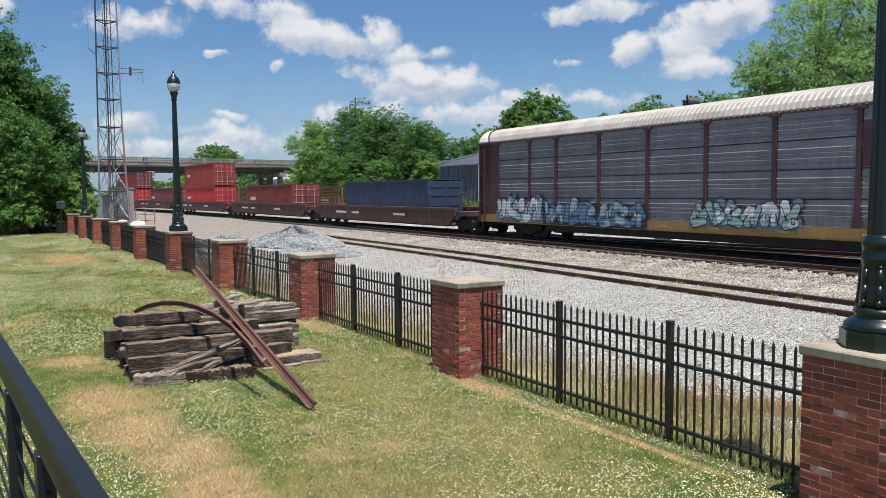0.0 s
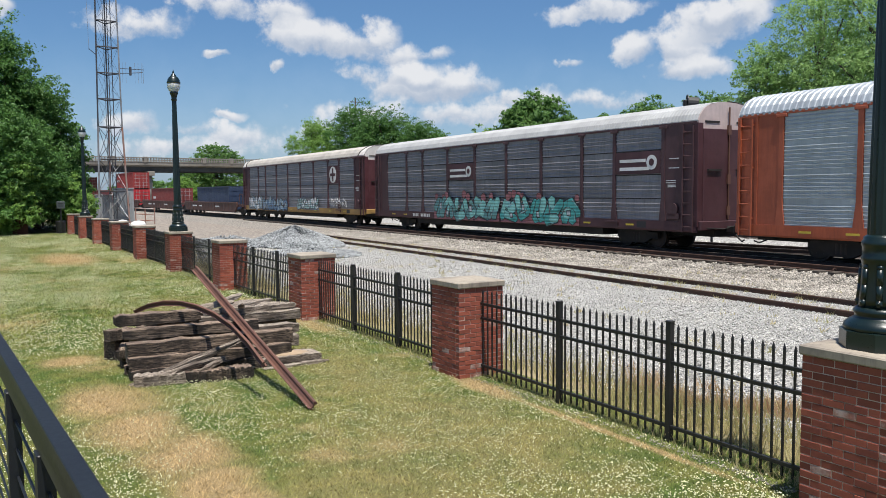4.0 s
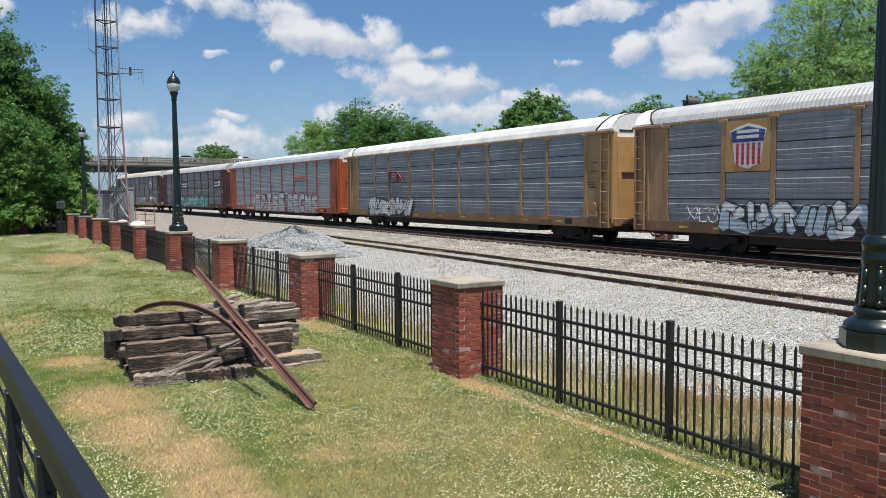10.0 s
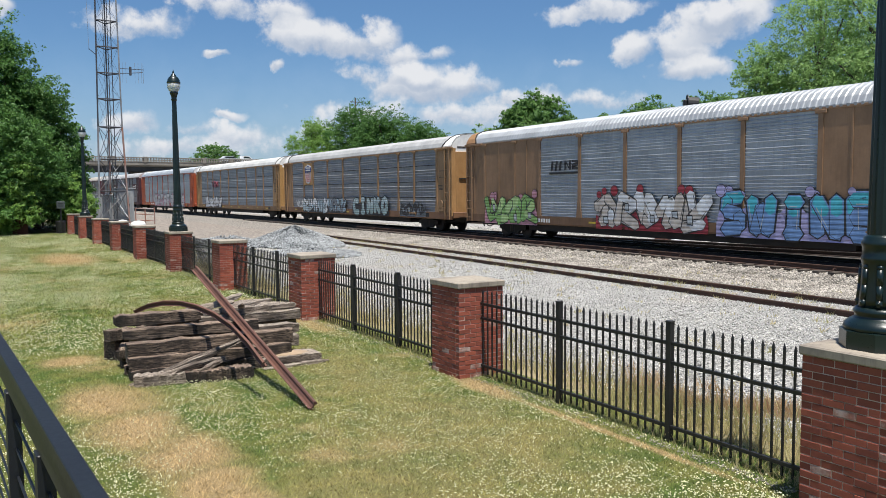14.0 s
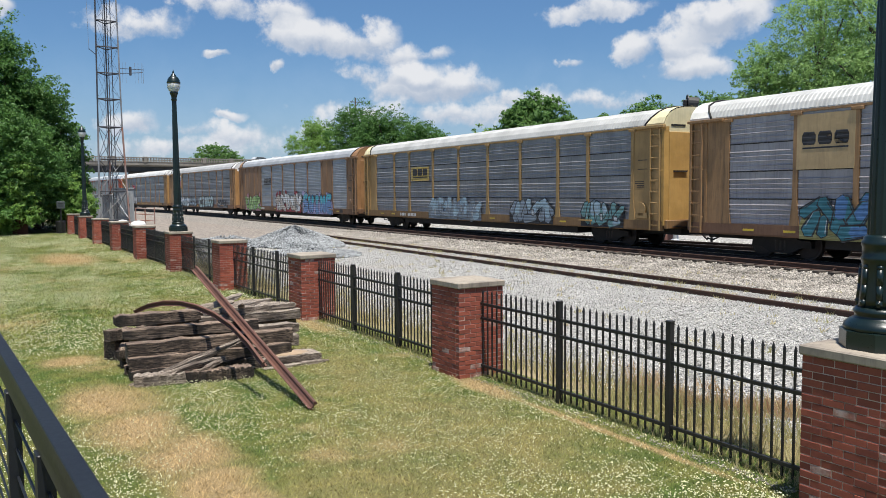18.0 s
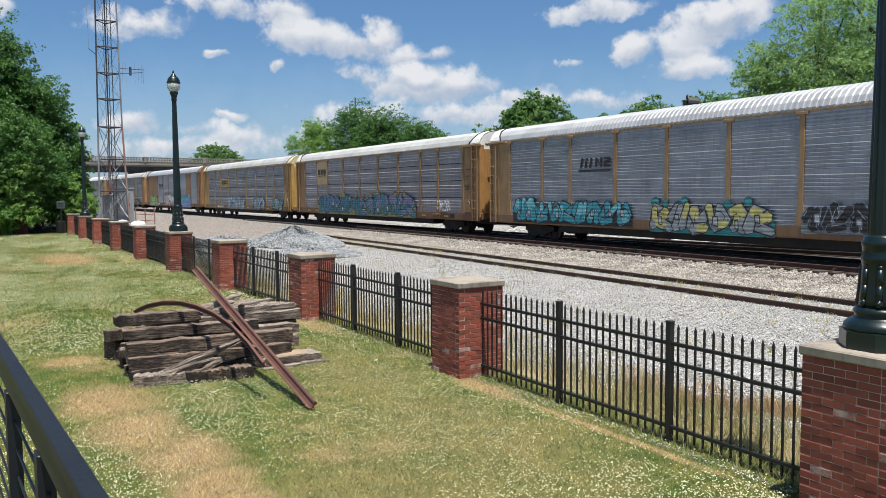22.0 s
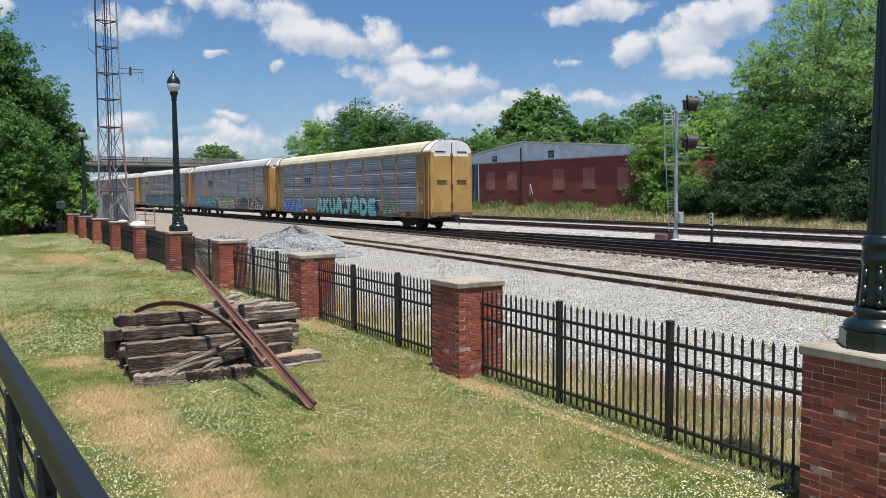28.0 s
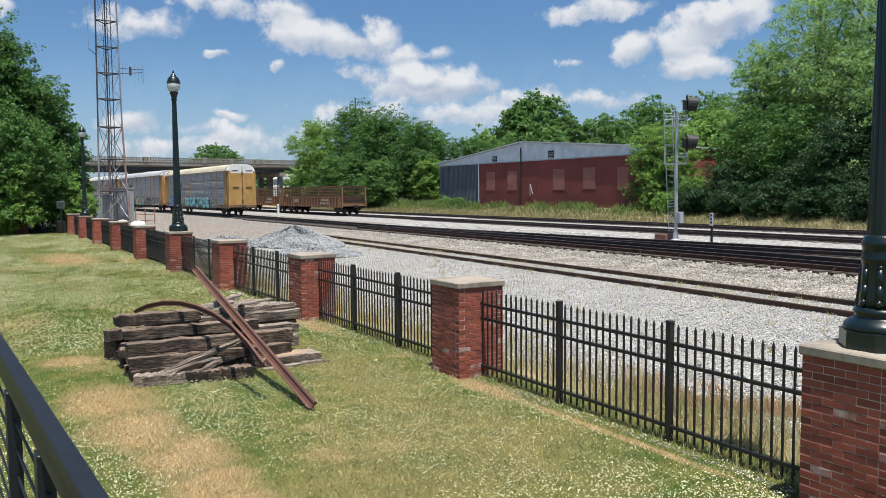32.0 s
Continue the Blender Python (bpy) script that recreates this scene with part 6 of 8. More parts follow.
        for q in range(rng.choice((0, 1, 1))):
            oy, oz = at(rng.uniform(0.25, 0.75), rng.uniform(0.12, 0.6))
            ow, oh = fat * rng.uniform(0.14, 0.28), fat * rng.uniform(0.2, 0.4)
            quad = [(-1, -1), (0.8, -0.8), (1, 0.9), (-0.7, 1)]
            poly(g, [(oy + a * (ow + e), oz + b * (oh + e)) for a, b in quad], 1)
            poly(g, [(oy + a * ow, oz + b * oh) for a, b in quad], 3)
        part("letter_shape", g, [fill, edge, accent, S("dull_white", (0.42, 0.46, 0.48))], root_ob)
    # bubbles of paint behind the tops
    if cloud:
        depth[0] = 0.001
        for k in range(int((y1 - y0) / 0.8)):
            g = Geo()
            oy, oz, r = rng.uniform(y0, y1), z1 + rng.uniform(-0.2, 0.06), rng.uniform(0.12, 0.22)
            ring = [(r * math.cos(a), r * math.sin(a)) for a in steps(0, 2 * math.pi, 12)[:-1]]
            poly(g, [(oy + a * 1.12, oz + b * 1.12) for a, b in ring], 1)
            poly(g, [(oy + a, oz + b) for a, b in ring], 0)
            part("paint_bubble", g, [cloud, edge], root_ob)


def scribble(car, y0, y1, z0, z1, mat, seed):
    """A thin hasty tag that cannot be read: one looping line."""
    rng = random.Random(seed)
    g = Geo()
    for row in range(2):
        n = 16
        za, zb = z0 + (z1 - z0) * row / 2, z0 + (z1 - z0) * (row + 0.9) / 2
        pts = [(-1.592, y1 + (y0 - y1) * (i + rng.uniform(-0.9, 0.9)) / n, za if (i % 2 == 0) == (rng.random() < 0.8) else zb) for i in range(n + 1)]
        pts = [(x, y, z + rng.uniform(-0.06, 0.06)) for x, y, z in pts]
        g.path(pts, 0.011, 5)
    part("spray_tag", g, mat, car, "thin spray-painted scribble")


# abstract spray-can flourishes in a unit square: fat strokes that interlock and spell nothing
LETTER_FORMS = [
    [((0.0, 0.1), (0.35, 1)), ((0.35, 1), (0.55, 0.25)), ((0.55, 0.25), (1.1, 0.85)), ((0.1, 0.0), (0.9, 0.12))],
    [((-0.1, 0.6), (0.5, 1)), ((0.5, 1), (1.1, 0.4)), ((0.2, 0.05), (0.45, 0.6)), ((0.75, 0.0), (0.7, 0.5))],
    [((0.1, 0.9), (0.9, 0.7)), ((0.9, 0.7), (0.2, 0.3)), ((0.2, 0.3), (1.1, 0.0)), ((-0.05, 0.05), (0.15, 0.85))],
    [((0.0, 0.4), (0.4, 0.95)), ((0.3, 0.0), (0.65, 0.9)), ((0.7, 0.05), (1.05, 1.0))],
    [((0.05, 1.0), (0.3, 0.1)), ((0.3, 0.1), (0.95, 0.3)), ((0.95, 0.3), (0.6, 0.95)), ((0.5, 0.5), (0.75, 0.55))],
]


# skeletons of the capitals that can be read, as strokes in a unit square
GLYPHS = {
    "A": [((0.1, 0), (0.32, 1)), ((0.32, 1), (0.68, 1)), ((0.68, 1), (0.9, 0)), ((0.25, 0.36), (0.75, 0.36))],
    "B": [((0.1, 0), (0.1, 1)), ((0.1, 1), (0.75, 0.96)), ((0.75, 0.96), (0.72, 0.55)), ((0.1, 0.52), (0.72, 0.52)), ((0.8, 0.5), (0.84, 0.05)), ((0.84, 0.05), (0.1, 0))],
    "C": [((0.9, 0.95), (0.3, 1)), ((0.3, 1), (0.08, 0.7)), ((0.08, 0.7), (0.08, 0.25)), ((0.08, 0.25), (0.3, 0)), ((0.3, 0), (0.9, 0.04))],
    "D": [((0.1, 0), (0.1, 1)), ((0.1, 1), (0.68, 0.95)), ((0.68, 0.95), (0.9, 0.6)), ((0.9, 0.6), (0.86, 0.2)), ((0.86, 0.2), (0.6, 0)), ((0.6, 0), (0.1, 0))],
    "E": [((0.1, 0), (0.1, 1)), ((0.1, 1), (0.9, 1)), ((0.1, 0.5), (0.8, 0.5)), ((0.1, 0), (0.95, 0))],
    "I": [((0.5, 0), (0.5, 1)), ((0.25, 1), (0.75, 1)), ((0.25, 0), (0.75, 0))],
    "J": [((0.35, 1), (0.95, 1)), ((0.68, 1), (0.68, 0.2)), ((0.68, 0.2), (0.45, 0)), ((0.45, 0), (0.05, 0.1))],
    "K": [((0.1, 0), (0.1, 1)), ((0.15, 0.45), (0.85, 1)), ((0.4, 0.6), (0.9, 0))],
    "N": [((0.1, 0), (0.1, 1)), ((0.1, 1), (0.88, 0)), ((0.88, 0), (0.88, 1))],
    "O": [((0.3, 0), (0.08, 0.35)), ((0.08, 0.35), (0.12, 0.75)), ((0.12, 0.75), (0.4, 1)), ((0.4, 1), (0.75, 0.95)), ((0.75, 0.95), (0.92, 0.6)), ((0.92, 0.6), (0.8, 0.15)), ((0.8, 0.15), (0.3, 0))],
    "R": [((0.1, 0), (0.1, 1)), ((0.1, 1), (0.8, 0.95)), ((0.8, 0.95), (0.78, 0.5)), ((0.78, 0.5), (0.15, 0.48)), ((0.4, 0.46), (0.92, 0))],
    "S": [((0.9, 1), (0.2, 0.95)), ((0.2, 0.95), (0.14, 0.58)), ((0.14, 0.58), (0.84, 0.46)), ((0.84, 0.46), (0.82, 0.06)), ((0.82, 0.06), (0.08, 0))],
    "U": [((0.12, 1), (0.12, 0.2)), ((0.12, 0.2), (0.35, 0)), ((0.35, 0), (0.7, 0)), ((0.7, 0), (0.88, 0.2)), ((0.88, 0.2), (0.88, 1))],
    "W": [((0.05, 1), (0.22, 0)), ((0.22, 0), (0.5, 0.75)), ((0.5, 0.75), (0.76, 0)), ((0.76, 0), (0.95, 1))],
}


def block_letter(g, char, c, wide, base, tall, lean, e, stroke):
    """One fat outlined capital: outline first, then fill, a paler upper part and a thin highlight."""
    fat = min(0.31 * tall, 0.36 * wide)

    def at(u, v):
        return (c - (u - 0.5) * (wide - fat) - lean * (v - 0.5) * tall, base + fat * 0.5 + v * (tall - fat))

    ends = [(at(*a), at(*b)) for a, b in GLYPHS[char]]
    for a, b in ends:
        stroke(g, a, b, fat + 3.0 * e, fat + 3.0 * e, 1)
    for (a, b), ((u, v), (p, q)) in zip(ends, GLYPHS[char]):
        stroke(g, a, b, fat + 1.2 * e, fat + 1.2 * e, 1)
        stroke(g, a, b, fat, fat, 0)
        if max(v, q) > 0.9:
            m = 0.62 if abs(v - q) > 0.5 else 0.0
            lo, hi = (a, b) if q > v else (b, a)
            stroke(g, Vector(lo).lerp(Vector(hi), m), hi, fat * 0.8, fat * 0.8, 2)
    for a, b in ends[:2]:
        d = (Vector(b) - Vector(a)).normalized()
        side = Vector((-d.y, d.x)) * fat * 0.32
        stroke(g, Vector(a).lerp(Vector(b), 0.15) + side, Vector(a).lerp(Vector(b), 0.75) + side, e * 0.8, e * 0.5, 3)


SPRAY = {}


def spray(name, colour, rough=0.5):
    """Spray paint, thin and patchy, over horizontal ridges."""
    if name in SPRAY:
        return SPRAY[name]
    m = SPRAY[name] = bpy.data.materials.new("spray_" + name)
    m.use_nodes = True
    n = Nodes(m.node_tree)
    where = n.add("ShaderNodeTexCoord").outputs["Object"]
    z = n.add("ShaderNodeSeparateXYZ", {0: where}).outputs[2]
    rib = n.math("PINGPONG", n.math("ADD", z, 0.03), 0.076)
    patch = n.noise(where, 2.5, 6.0, 0.65)
    col = n.mix(n.ramp(patch, 0.3, 0.75), tuple(c * 0.75 for c in colour), tuple(min(1, c * 1.12 + 0.02) for c in colour))
    relief = n.add("ShaderNodeBump", {"Height": n.ramp(rib, 0.02, 0.05), "Strength": 1.0, "Distance": 0.03})
    s = n.add("ShaderNodeBsdfPrincipled", {"Base Color": col, "Roughness": rough, "Normal": relief.outputs[0]})
    hole = n.add("ShaderNodeBsdfTransparent")
    worn = n.ramp(n.math("ADD", n.noise(where, 1.1, 5.0, 0.6), n.math("MULTIPLY", n.noise(n.vec("MULTIPLY", where, (1.0, 0.6, 7.0)), 2.0, 3.0), 0.25)), 0.74, 0.84)
    mix = n.add("ShaderNodeMixShader", {0: n.math("MULTIPLY", worn, 0.85), 1: s.outputs[0], 2: hole.outputs[0]})
    n.add("ShaderNodeOutputMaterial", {"Surface": mix.outputs[0]})
    return m


def axle_mesh():
    def make():
        g = Geo()
        g.tube((-0.9, 0, 0), (0.9, 0, 0), 0.085, n=10)
        for s in (-1, 1):
            x = 0.75 * s
            g.tube((x - 0.06, 0, 0), (x + 0.06, 0, 0), 0.457, n=24)
            g.tube((x + 0.06 * s, 0, 0), (x + 0.075 * s, 0, 0), 0.40, 0.37, n=24)
            g.tube((x - 0.06 * s, 0, 0), (x - 0.09 * s, 0, 0), 0.485, n=24)
            for k in range(6):
                a = math.pi * k / 3
                g.tube((x + 0.075 * s, 0.25 * math.cos(a), 0.25 * math.sin(a)), (x + 0.085 * s, 0.25 * math.cos(a), 0.25 * math.sin(a)), 0.035, n=6)
        return g.mesh("wheelset", WHEEL_STEEL)
    return shared("axle", make)


def bogie(parent, y, base=0.89):
    """A two-axle freight truck with cast side frames."""
    b = part("truck", shared("bolster", lambda: Geo().box(-1.0, 1.0, -0.2, 0.2, 0.42, 0.72, 0.03).mesh("truck", BLACK_STEEL)), None, parent, "black cast-steel two-axle truck", at=pose(0, y, 0))
    frame_out = [(-1.15, 0.40), (-1.12, 0.62), (-0.6, 0.66), (-0.35, 0.80), (0.35, 0.80), (0.6, 0.66), (1.12, 0.62), (1.15, 0.40), (0.75, 0.38), (0.4, 0.20), (-0.4, 0.20), (-0.75, 0.38)]
    fr = shared("sideframe", lambda: Geo().prism(frame_out, -0.075, 0.075, "X").mesh("side_frame", BLACK_STEEL))
    for s in (-1, 1):
        part("side_frame", fr, None, b, at=pose(0.98 * s, 0, 0))
        for k in (-0.16, 0.0, 0.16):
            part("spring", shared("spring", lambda: Geo().tube((0, 0, 0.28), (0, 0, 0.6), 0.07, n=10).mesh("spring", WHEEL_STEEL)), None, b, at=pose(1.0 * s, k, 0))
    for k in (-base, base):
        w = part("wheelset", axle_mesh(), None, b, at=pose(0, k, 0.457))
        WHEELS.append(w)
    return b


def coupler(parent, y):
    s = 1 if y > 0 else -1
    g = Geo().box(-0.12, 0.12, min(y, y + 0.55 * s), max(y, y + 0.55 * s), 0.72, 0.95, 0.02)
    c = part("coupler", g.box(-0.17, 0.17, min(y + 0.38 * s, y + 0.62 * s), max(y + 0.38 * s, y + 0.62 * s), 0.68, 1.0, 0.03), BLACK_STEEL, parent)
    part("air_hose", Geo().path([(0.35, y, 0.75), (0.33, y + 0.2 * s, 0.5), (0.25, y + 0.45 * s, 0.38), (0.15, y + 0.62 * s, 0.45)], 0.028, 6), RUBBER, c)
    part("uncoupling_lever", Geo().path([(-1.2, y + 0.05 * s, 0.9), (-0.3, y + 0.12 * s, 0.85), (-0.1, y + 0.3 * s, 0.95)], 0.018, 6), BLACK_STEEL, c)


def decal(parent, name, y0, y1, z0, z1, mat, label, x=-1.585, outline=None):
    g = Geo()
    if outline is None:
        g.box(x - 0.006, x, y0, y1, z0, z1)
    else:
        g.prism([(y0 + (y1 - y0) * a, z0 + (z1 - z0) * b) for a, b in outline], x - 0.006, x, "X")
    return part(name, g, mat, parent, label)


def autorack(number, label, frame_colour, panel, roof, end_top, graffiti=(), blanks=(), logos=None, sill=None, offset=0.0, coarse=False, rust=0.35, plate_rows=(), size=(1.0, 1.0), tags=(), placards=False, close=False):
    """A closed car-carrier wagon: ridged screen panels between posts, arched roof, end doors, trucks."""
    car = thing("autorack_car", label, "railroad car", "autorack cars of the train")
    key = "car%d" % number
    dm = paint("door_%d" % number, frame_colour, rough=0.5, dirt=rust * 0.5)
    dull = 0.16 if frame_colour[1] > 0.15 else 0.0
    fm = paint("post_%d" % number, tuple(c * (0.86 - dull) + r for c, r in zip(frame_colour, (0.035, 0.032, 0.03) if dull else (0.01, 0.008, 0.008))), rough=0.6, dirt=rust)
    pm = paint("screen_" + panel[0], tuple(c * 1.5 for c in panel[1]), rough=0.4, dirt=panel[2] if len(panel) > 2 else 0.4, metal=panel[3] if len(panel) > 3 else 0.35)
    rm = paint("roof_" + roof[0], tuple(c * 0.78 for c in roof[1]), rough=0.5, dirt=roof[2] if len(roof) > 2 else 0.2, metal=roof[3] if len(roof) > 3 else 0.0)
    em = paint("endtop_%d" % number, end_top, rough=0.55, dirt=0.2)
    sm = paint("sill_%d" % number, sill or frame_colour, rough=0.6, dirt=0.5)
    body = part("underframe", shared(("under", key), lambda: Geo().box(-1.42, 1.42, -13.55, 13.55, 0.95, 1.12).mesh("underframe", BLACK_STEEL)), None, car)
    part("centre_sill", shared("centre_sill", lambda: Geo().box(-0.55, 0.55, -13.6, 13.6, 0.55, 0.948).mesh("centre_sill", BLACK_STEEL)), None, body)
    # added black box standing in for the shade between the trucks
    part("belly_pan", shared("belly_pan", lambda: Geo().box(-1.3, 1.3, -8.3, 8.3, 0.44, 0.946).mesh("belly_pan", BLACK_STEEL)), None, body)
    for s in (-1, 1):
        face = pose(0, 0, 0) if s < 0 else pose(0, 0, 0, 0, 0, 180)
        side = part("side_sill", shared(("sill", key), lambda: Geo().prism([(-1.5, 1.13), (-1.56, 1.13), (-1.56, 0.80), (-1.53, 0.74), (-1.46, 0.74)], -13.6, 13.6).mesh("side_sill", sm)), None, car, at=face)
        part("eave_rail", shared(("eave", key), lambda: Geo().box(-1.555, -1.47, -13.6, 13.6, 4.69, 4.775, 0.01).mesh("eave_rail", fm)), None, car, at=face)
        for i, y in enumerate(POSTS):
            wide = 0.17
            def post_mesh():
                g = Geo().box(-1.555, -1.44, -wide / 2, wide / 2, 1.12, 4.70)
                g.box(-1.585, -1.5, -0.2, 0.2, 4.60, 4.70, 0.01)
                return g.prism([(-wide / 2, 1.9), (-wide / 2 - 0.09, 1.12), (wide / 2 + 0.09, 1.12), (wide / 2, 1.9)], -1.56, -1.46, "X").mesh("post", fm)
            part("post", shared(("post", key), post_mesh), None, car, at=face @ pose(0, y, 0))
        for i in range(len(POSTS) - 1):
            y0, y1 = POSTS[i] + 0.085, POSTS[i + 1] - 0.085
            if i in blanks:
                part("blank_panel", Geo().box(-1.52, -1.47, y0, y1, 1.12, 4.7).box(-1.545, -1.52, (y0 + y1) / 2 - 0.03, (y0 + y1) / 2 + 0.03, 1.12, 4.7), fm, car, at=face)
                continue
            for r in range(4):
                if (i, r) in plate_rows:
                    part("plate", Geo().box(-1.52, -1.49, y0, y1, ROWS[r] + 0.02, ROWS[r + 1] - 0.02), fm, car, at=face)
                    continue
                part("side_panel", ridged_panel(y1 - y0, ROWS[r + 1] - ROWS[r], pm, panel[0], close), None, car, at=face @ pose(-1.506, (y0 + y1) / 2, ROWS[r]))
            for r in () if close else (1, 2, 3):
                part("seam", shared(("seam", round(y1 - y0, 2)), lambda: Geo().box(-1.522, -1.49, -(y1 - y0) / 2, (y1 - y0) / 2, -0.016, 0.016).mesh("seam", BLACK_STEEL)), None, car, at=face @ pose(0, (y0 + y1) / 2, ROWS[r]))
        for e in (-1, 1):
            a, b = 12.03 * e, 13.62 * e
            part("end_plate", shared(("endplate", key, e), lambda: Geo().box(-1.53, -1.44, min(a, b), max(a, b), 1.12, 4.70).box(-1.56, -1.52, 12.9 * e - 0.05, 12.9 * e + 0.05, 1.12, 4.7).mesh("end_plate", fm)), None, car, at=face)
            def stile():
                g = Geo().box(-1.66, -1.61, -0.025, 0.025, 0.75, 4.62)
                for z in (1.3, 3.0, 4.4):
                    g.box(-1.615, -1.53, -0.02, 0.02, z, z + 0.05)
                return g.mesh("ladder", fm)
            rung = shared(("rung", key), lambda: Geo().tube((-1.635, -0.24, 0), (-1.635, 0.24, 0), 0.016, n=6).mesh("rung", fm))
            ladder = part("ladder", shared(("stile", key), stile), None, car, at=face @ pose(0, 13.02 * e, 0))
            part("stile", shared(("stile", key), stile), None, ladder, at=pose(0, 0.48 * e, 0))
            for k in range(9):
                part("rung", rung, None, ladder, at=pose(0, 0.24 * e, 0.95 + 0.43 * k))
        gear = part("hand_brake", Geo().tube((-1.54, -12.5, 1.55), (-1.62, -12.5, 1.55), 0.26, n=16), fm, car, at=face) if s < 0 else None
        if gear:
            part("chain_box", Geo().box(-1.62, -1.54, -12.85, -12.2, 1.2, 1.42, 0.01), fm, gear)
        for y0, z0, w, h in ((-12.75, 3.1, 0.5, 0.35), (-12.6, 2.55, 0.5, 0.08), (-12.6, 2.4, 0.4, 0.06)):
            if s < 0:
                part("stencil", Geo().box(-1.536, -1.532, y0, y0 + w, z0, z0 + 0.03).box(-1.536, -1.532, y0, y0 + w, z0 + h, z0 + h + 0.03), BLACK_MARK if sum(frame_colour) > 0.25 else WHITE_MARK, car)
        part("sill_step", Geo().box(-1.66, -1.5, -9.6, -8.8, 1.0, 1.06).box(-1.62, -1.5, -9.55, -9.5, 0.86, 1.0), fm, car, at=face)
        if s < 0:
            for a, count in ((8.4, 4), (7.4, 6)):
                g = Geo()
                for k in range(count):
                    g.box(-1.567, -1.561, a - 0.19 * k - 0.12, a - 0.19 * k, 0.85, 1.02)
                part("number_bars", g, WHITE_MARK, car, "white stencilled number bars")
            part("test_plate", Geo().box(-1.568, -1.561, -11.1, -10.6, 0.84, 1.08), BLACK_MARK, car)
            for k, y in enumerate((11.0, 9.4, 3.4, 0.6, -1.9, -4.7, -7.6, -10.2)):
                part("reflector", shared("reflector", lambda: Geo().box(-1.568, -1.561, -0.22, 0.22, 0.9, 0.97).mesh("reflector", material("reflector_yellow", (0.65, 0.48, 0.05), rough=0.4))), None, car, at=pose(0, y, 0))
    part("roof", roof_mesh(13.62, rm, roof[0], coarse), None, car)
    for e in (-1, 1):
        y = 13.62 * e
        arch = [(x * 0.99, z - 0.01) for x, z in ROOF_PROFILE[1:]] + [(-x * 0.99, z - 0.01) for x, z in ROOF_PROFILE[-2:0:-1]]
        part("end_arch", Geo().prism([(1.5, 4.45)] + arch + [(-1.5, 4.45)], y - 0.04 * e, y + 0.03 * e), em, car, "white end panel under the roof")
        for s in (-1, 1):
            door = part("end_door", Geo().box(min(0.02 * s, 1.3 * s), max(0.02 * s, 1.3 * s), min(y, y + 0.07 * e), max(y, y + 0.07 * e), 1.15, 4.5, 0.012), dm, car)
            part("door_hinge_post", Geo().box(min(1.3 * s, 1.56 * s), max(1.3 * s, 1.56 * s), min(y - 0.1 * e, y + 0.04 * e), max(y - 0.1 * e, y + 0.04 * e), 0.95, 4.7), dm, door)
            part("door_lock", Geo().box(min(0.4 * s, 1.1 * s), max(0.4 * s, 1.1 * s), min(y + 0.07 * e, y + 0.13 * e), max(y + 0.07 * e, y + 0.13 * e), 2.98, 3.04), BLACK_STEEL, door)
            part("lift_slot", Geo().box(min(0.45 * s, 1.2 * s), max(0.45 * s, 1.2 * s), min(y + 0.03 * e, y + 0.05 * e), max(y + 0.03 * e, y + 0.05 * e), 4.72, 4.79), BLACK_STEEL, door)
        part("lock_rod", Geo().tube((0, y + 0.1 * e, 1.2), (0, y + 0.1 * e, 5.3), 0.03, n=8), paint("rod_rust", (0.13, 0.06, 0.04)), car)
        for z in (1.35, 2.5, 4.3):
            part("rod_guide", Geo().box(-0.08, 0.08, min(y + 0.06 * e, y + 0.13 * e), max(y + 0.06 * e, y + 0.13 * e), z, z + 0.35), paint("rod_rust", (0.13, 0.06, 0.04)), car)
        part("end_sill", Geo().box(-1.5, 1.5, min(y, y + 0.16 * e), max(y, y + 0.16 * e), 0.82, 1.15, 0.02), sm, car)
        if number not in (2, 3):
            def hood():
                g, both = Geo(), ROOF_PROFILE + [(-x, z) for x, z in ROOF_PROFILE[-2::-1]]
                lean = [0.95 - 0.55 * (z - 4.72) / 0.78 for x, z in both]
                g.sweep([[(x * 1.012, y - q * e, z + 0.028) for (x, z), q in zip(both, lean)], [(x * 1.012, y + 0.03 * e, z + 0.028) for x, z in both]], closed=False)
                rip = [(x * 1.018, y - (q + 0.03 * (k % 3)) * e, z + 0.035) for k, ((x, z), q) in enumerate(zip(both, lean))]
                g.mat = 1
                return g.path(rip, 0.034, 6).mesh("roof_hood", [em, BLACK_STEEL])
            part("roof_hood", shared(("hood", key, e), hood), None, car, "smooth pale roof end with a torn black edge")
            part("eave_bracket", shared(("bracket", key, e), lambda: Geo().box(-1.66, -1.5, min(12.1 * e, 13.7 * e), max(12.1 * e, 13.7 * e), 4.66, 4.76, 0.01).mesh("eave_bracket", fm)), None, car)
        part("roof_edge", Geo().path([(x * 1.0, y, z + 0.012) for x, z in ROOF_PROFILE[1:]], 0.03, 6), BLACK_STEEL, car)
        coupler(car, y + 0.1 * e)
        bogie(car, 10.1 * e)
    for k, (y0, y1, z0, z1, fill, edge, accent, cloud, *word) in enumerate(graffiti):
        graffiti_parts(car, y0, y1, z0, z1, fill, edge, accent, number * 10 + k, cloud, *word)
    for y0, y1, z0, z1, mat in tags:
        scribble(car, y0, y1, z0, z1, mat, number)
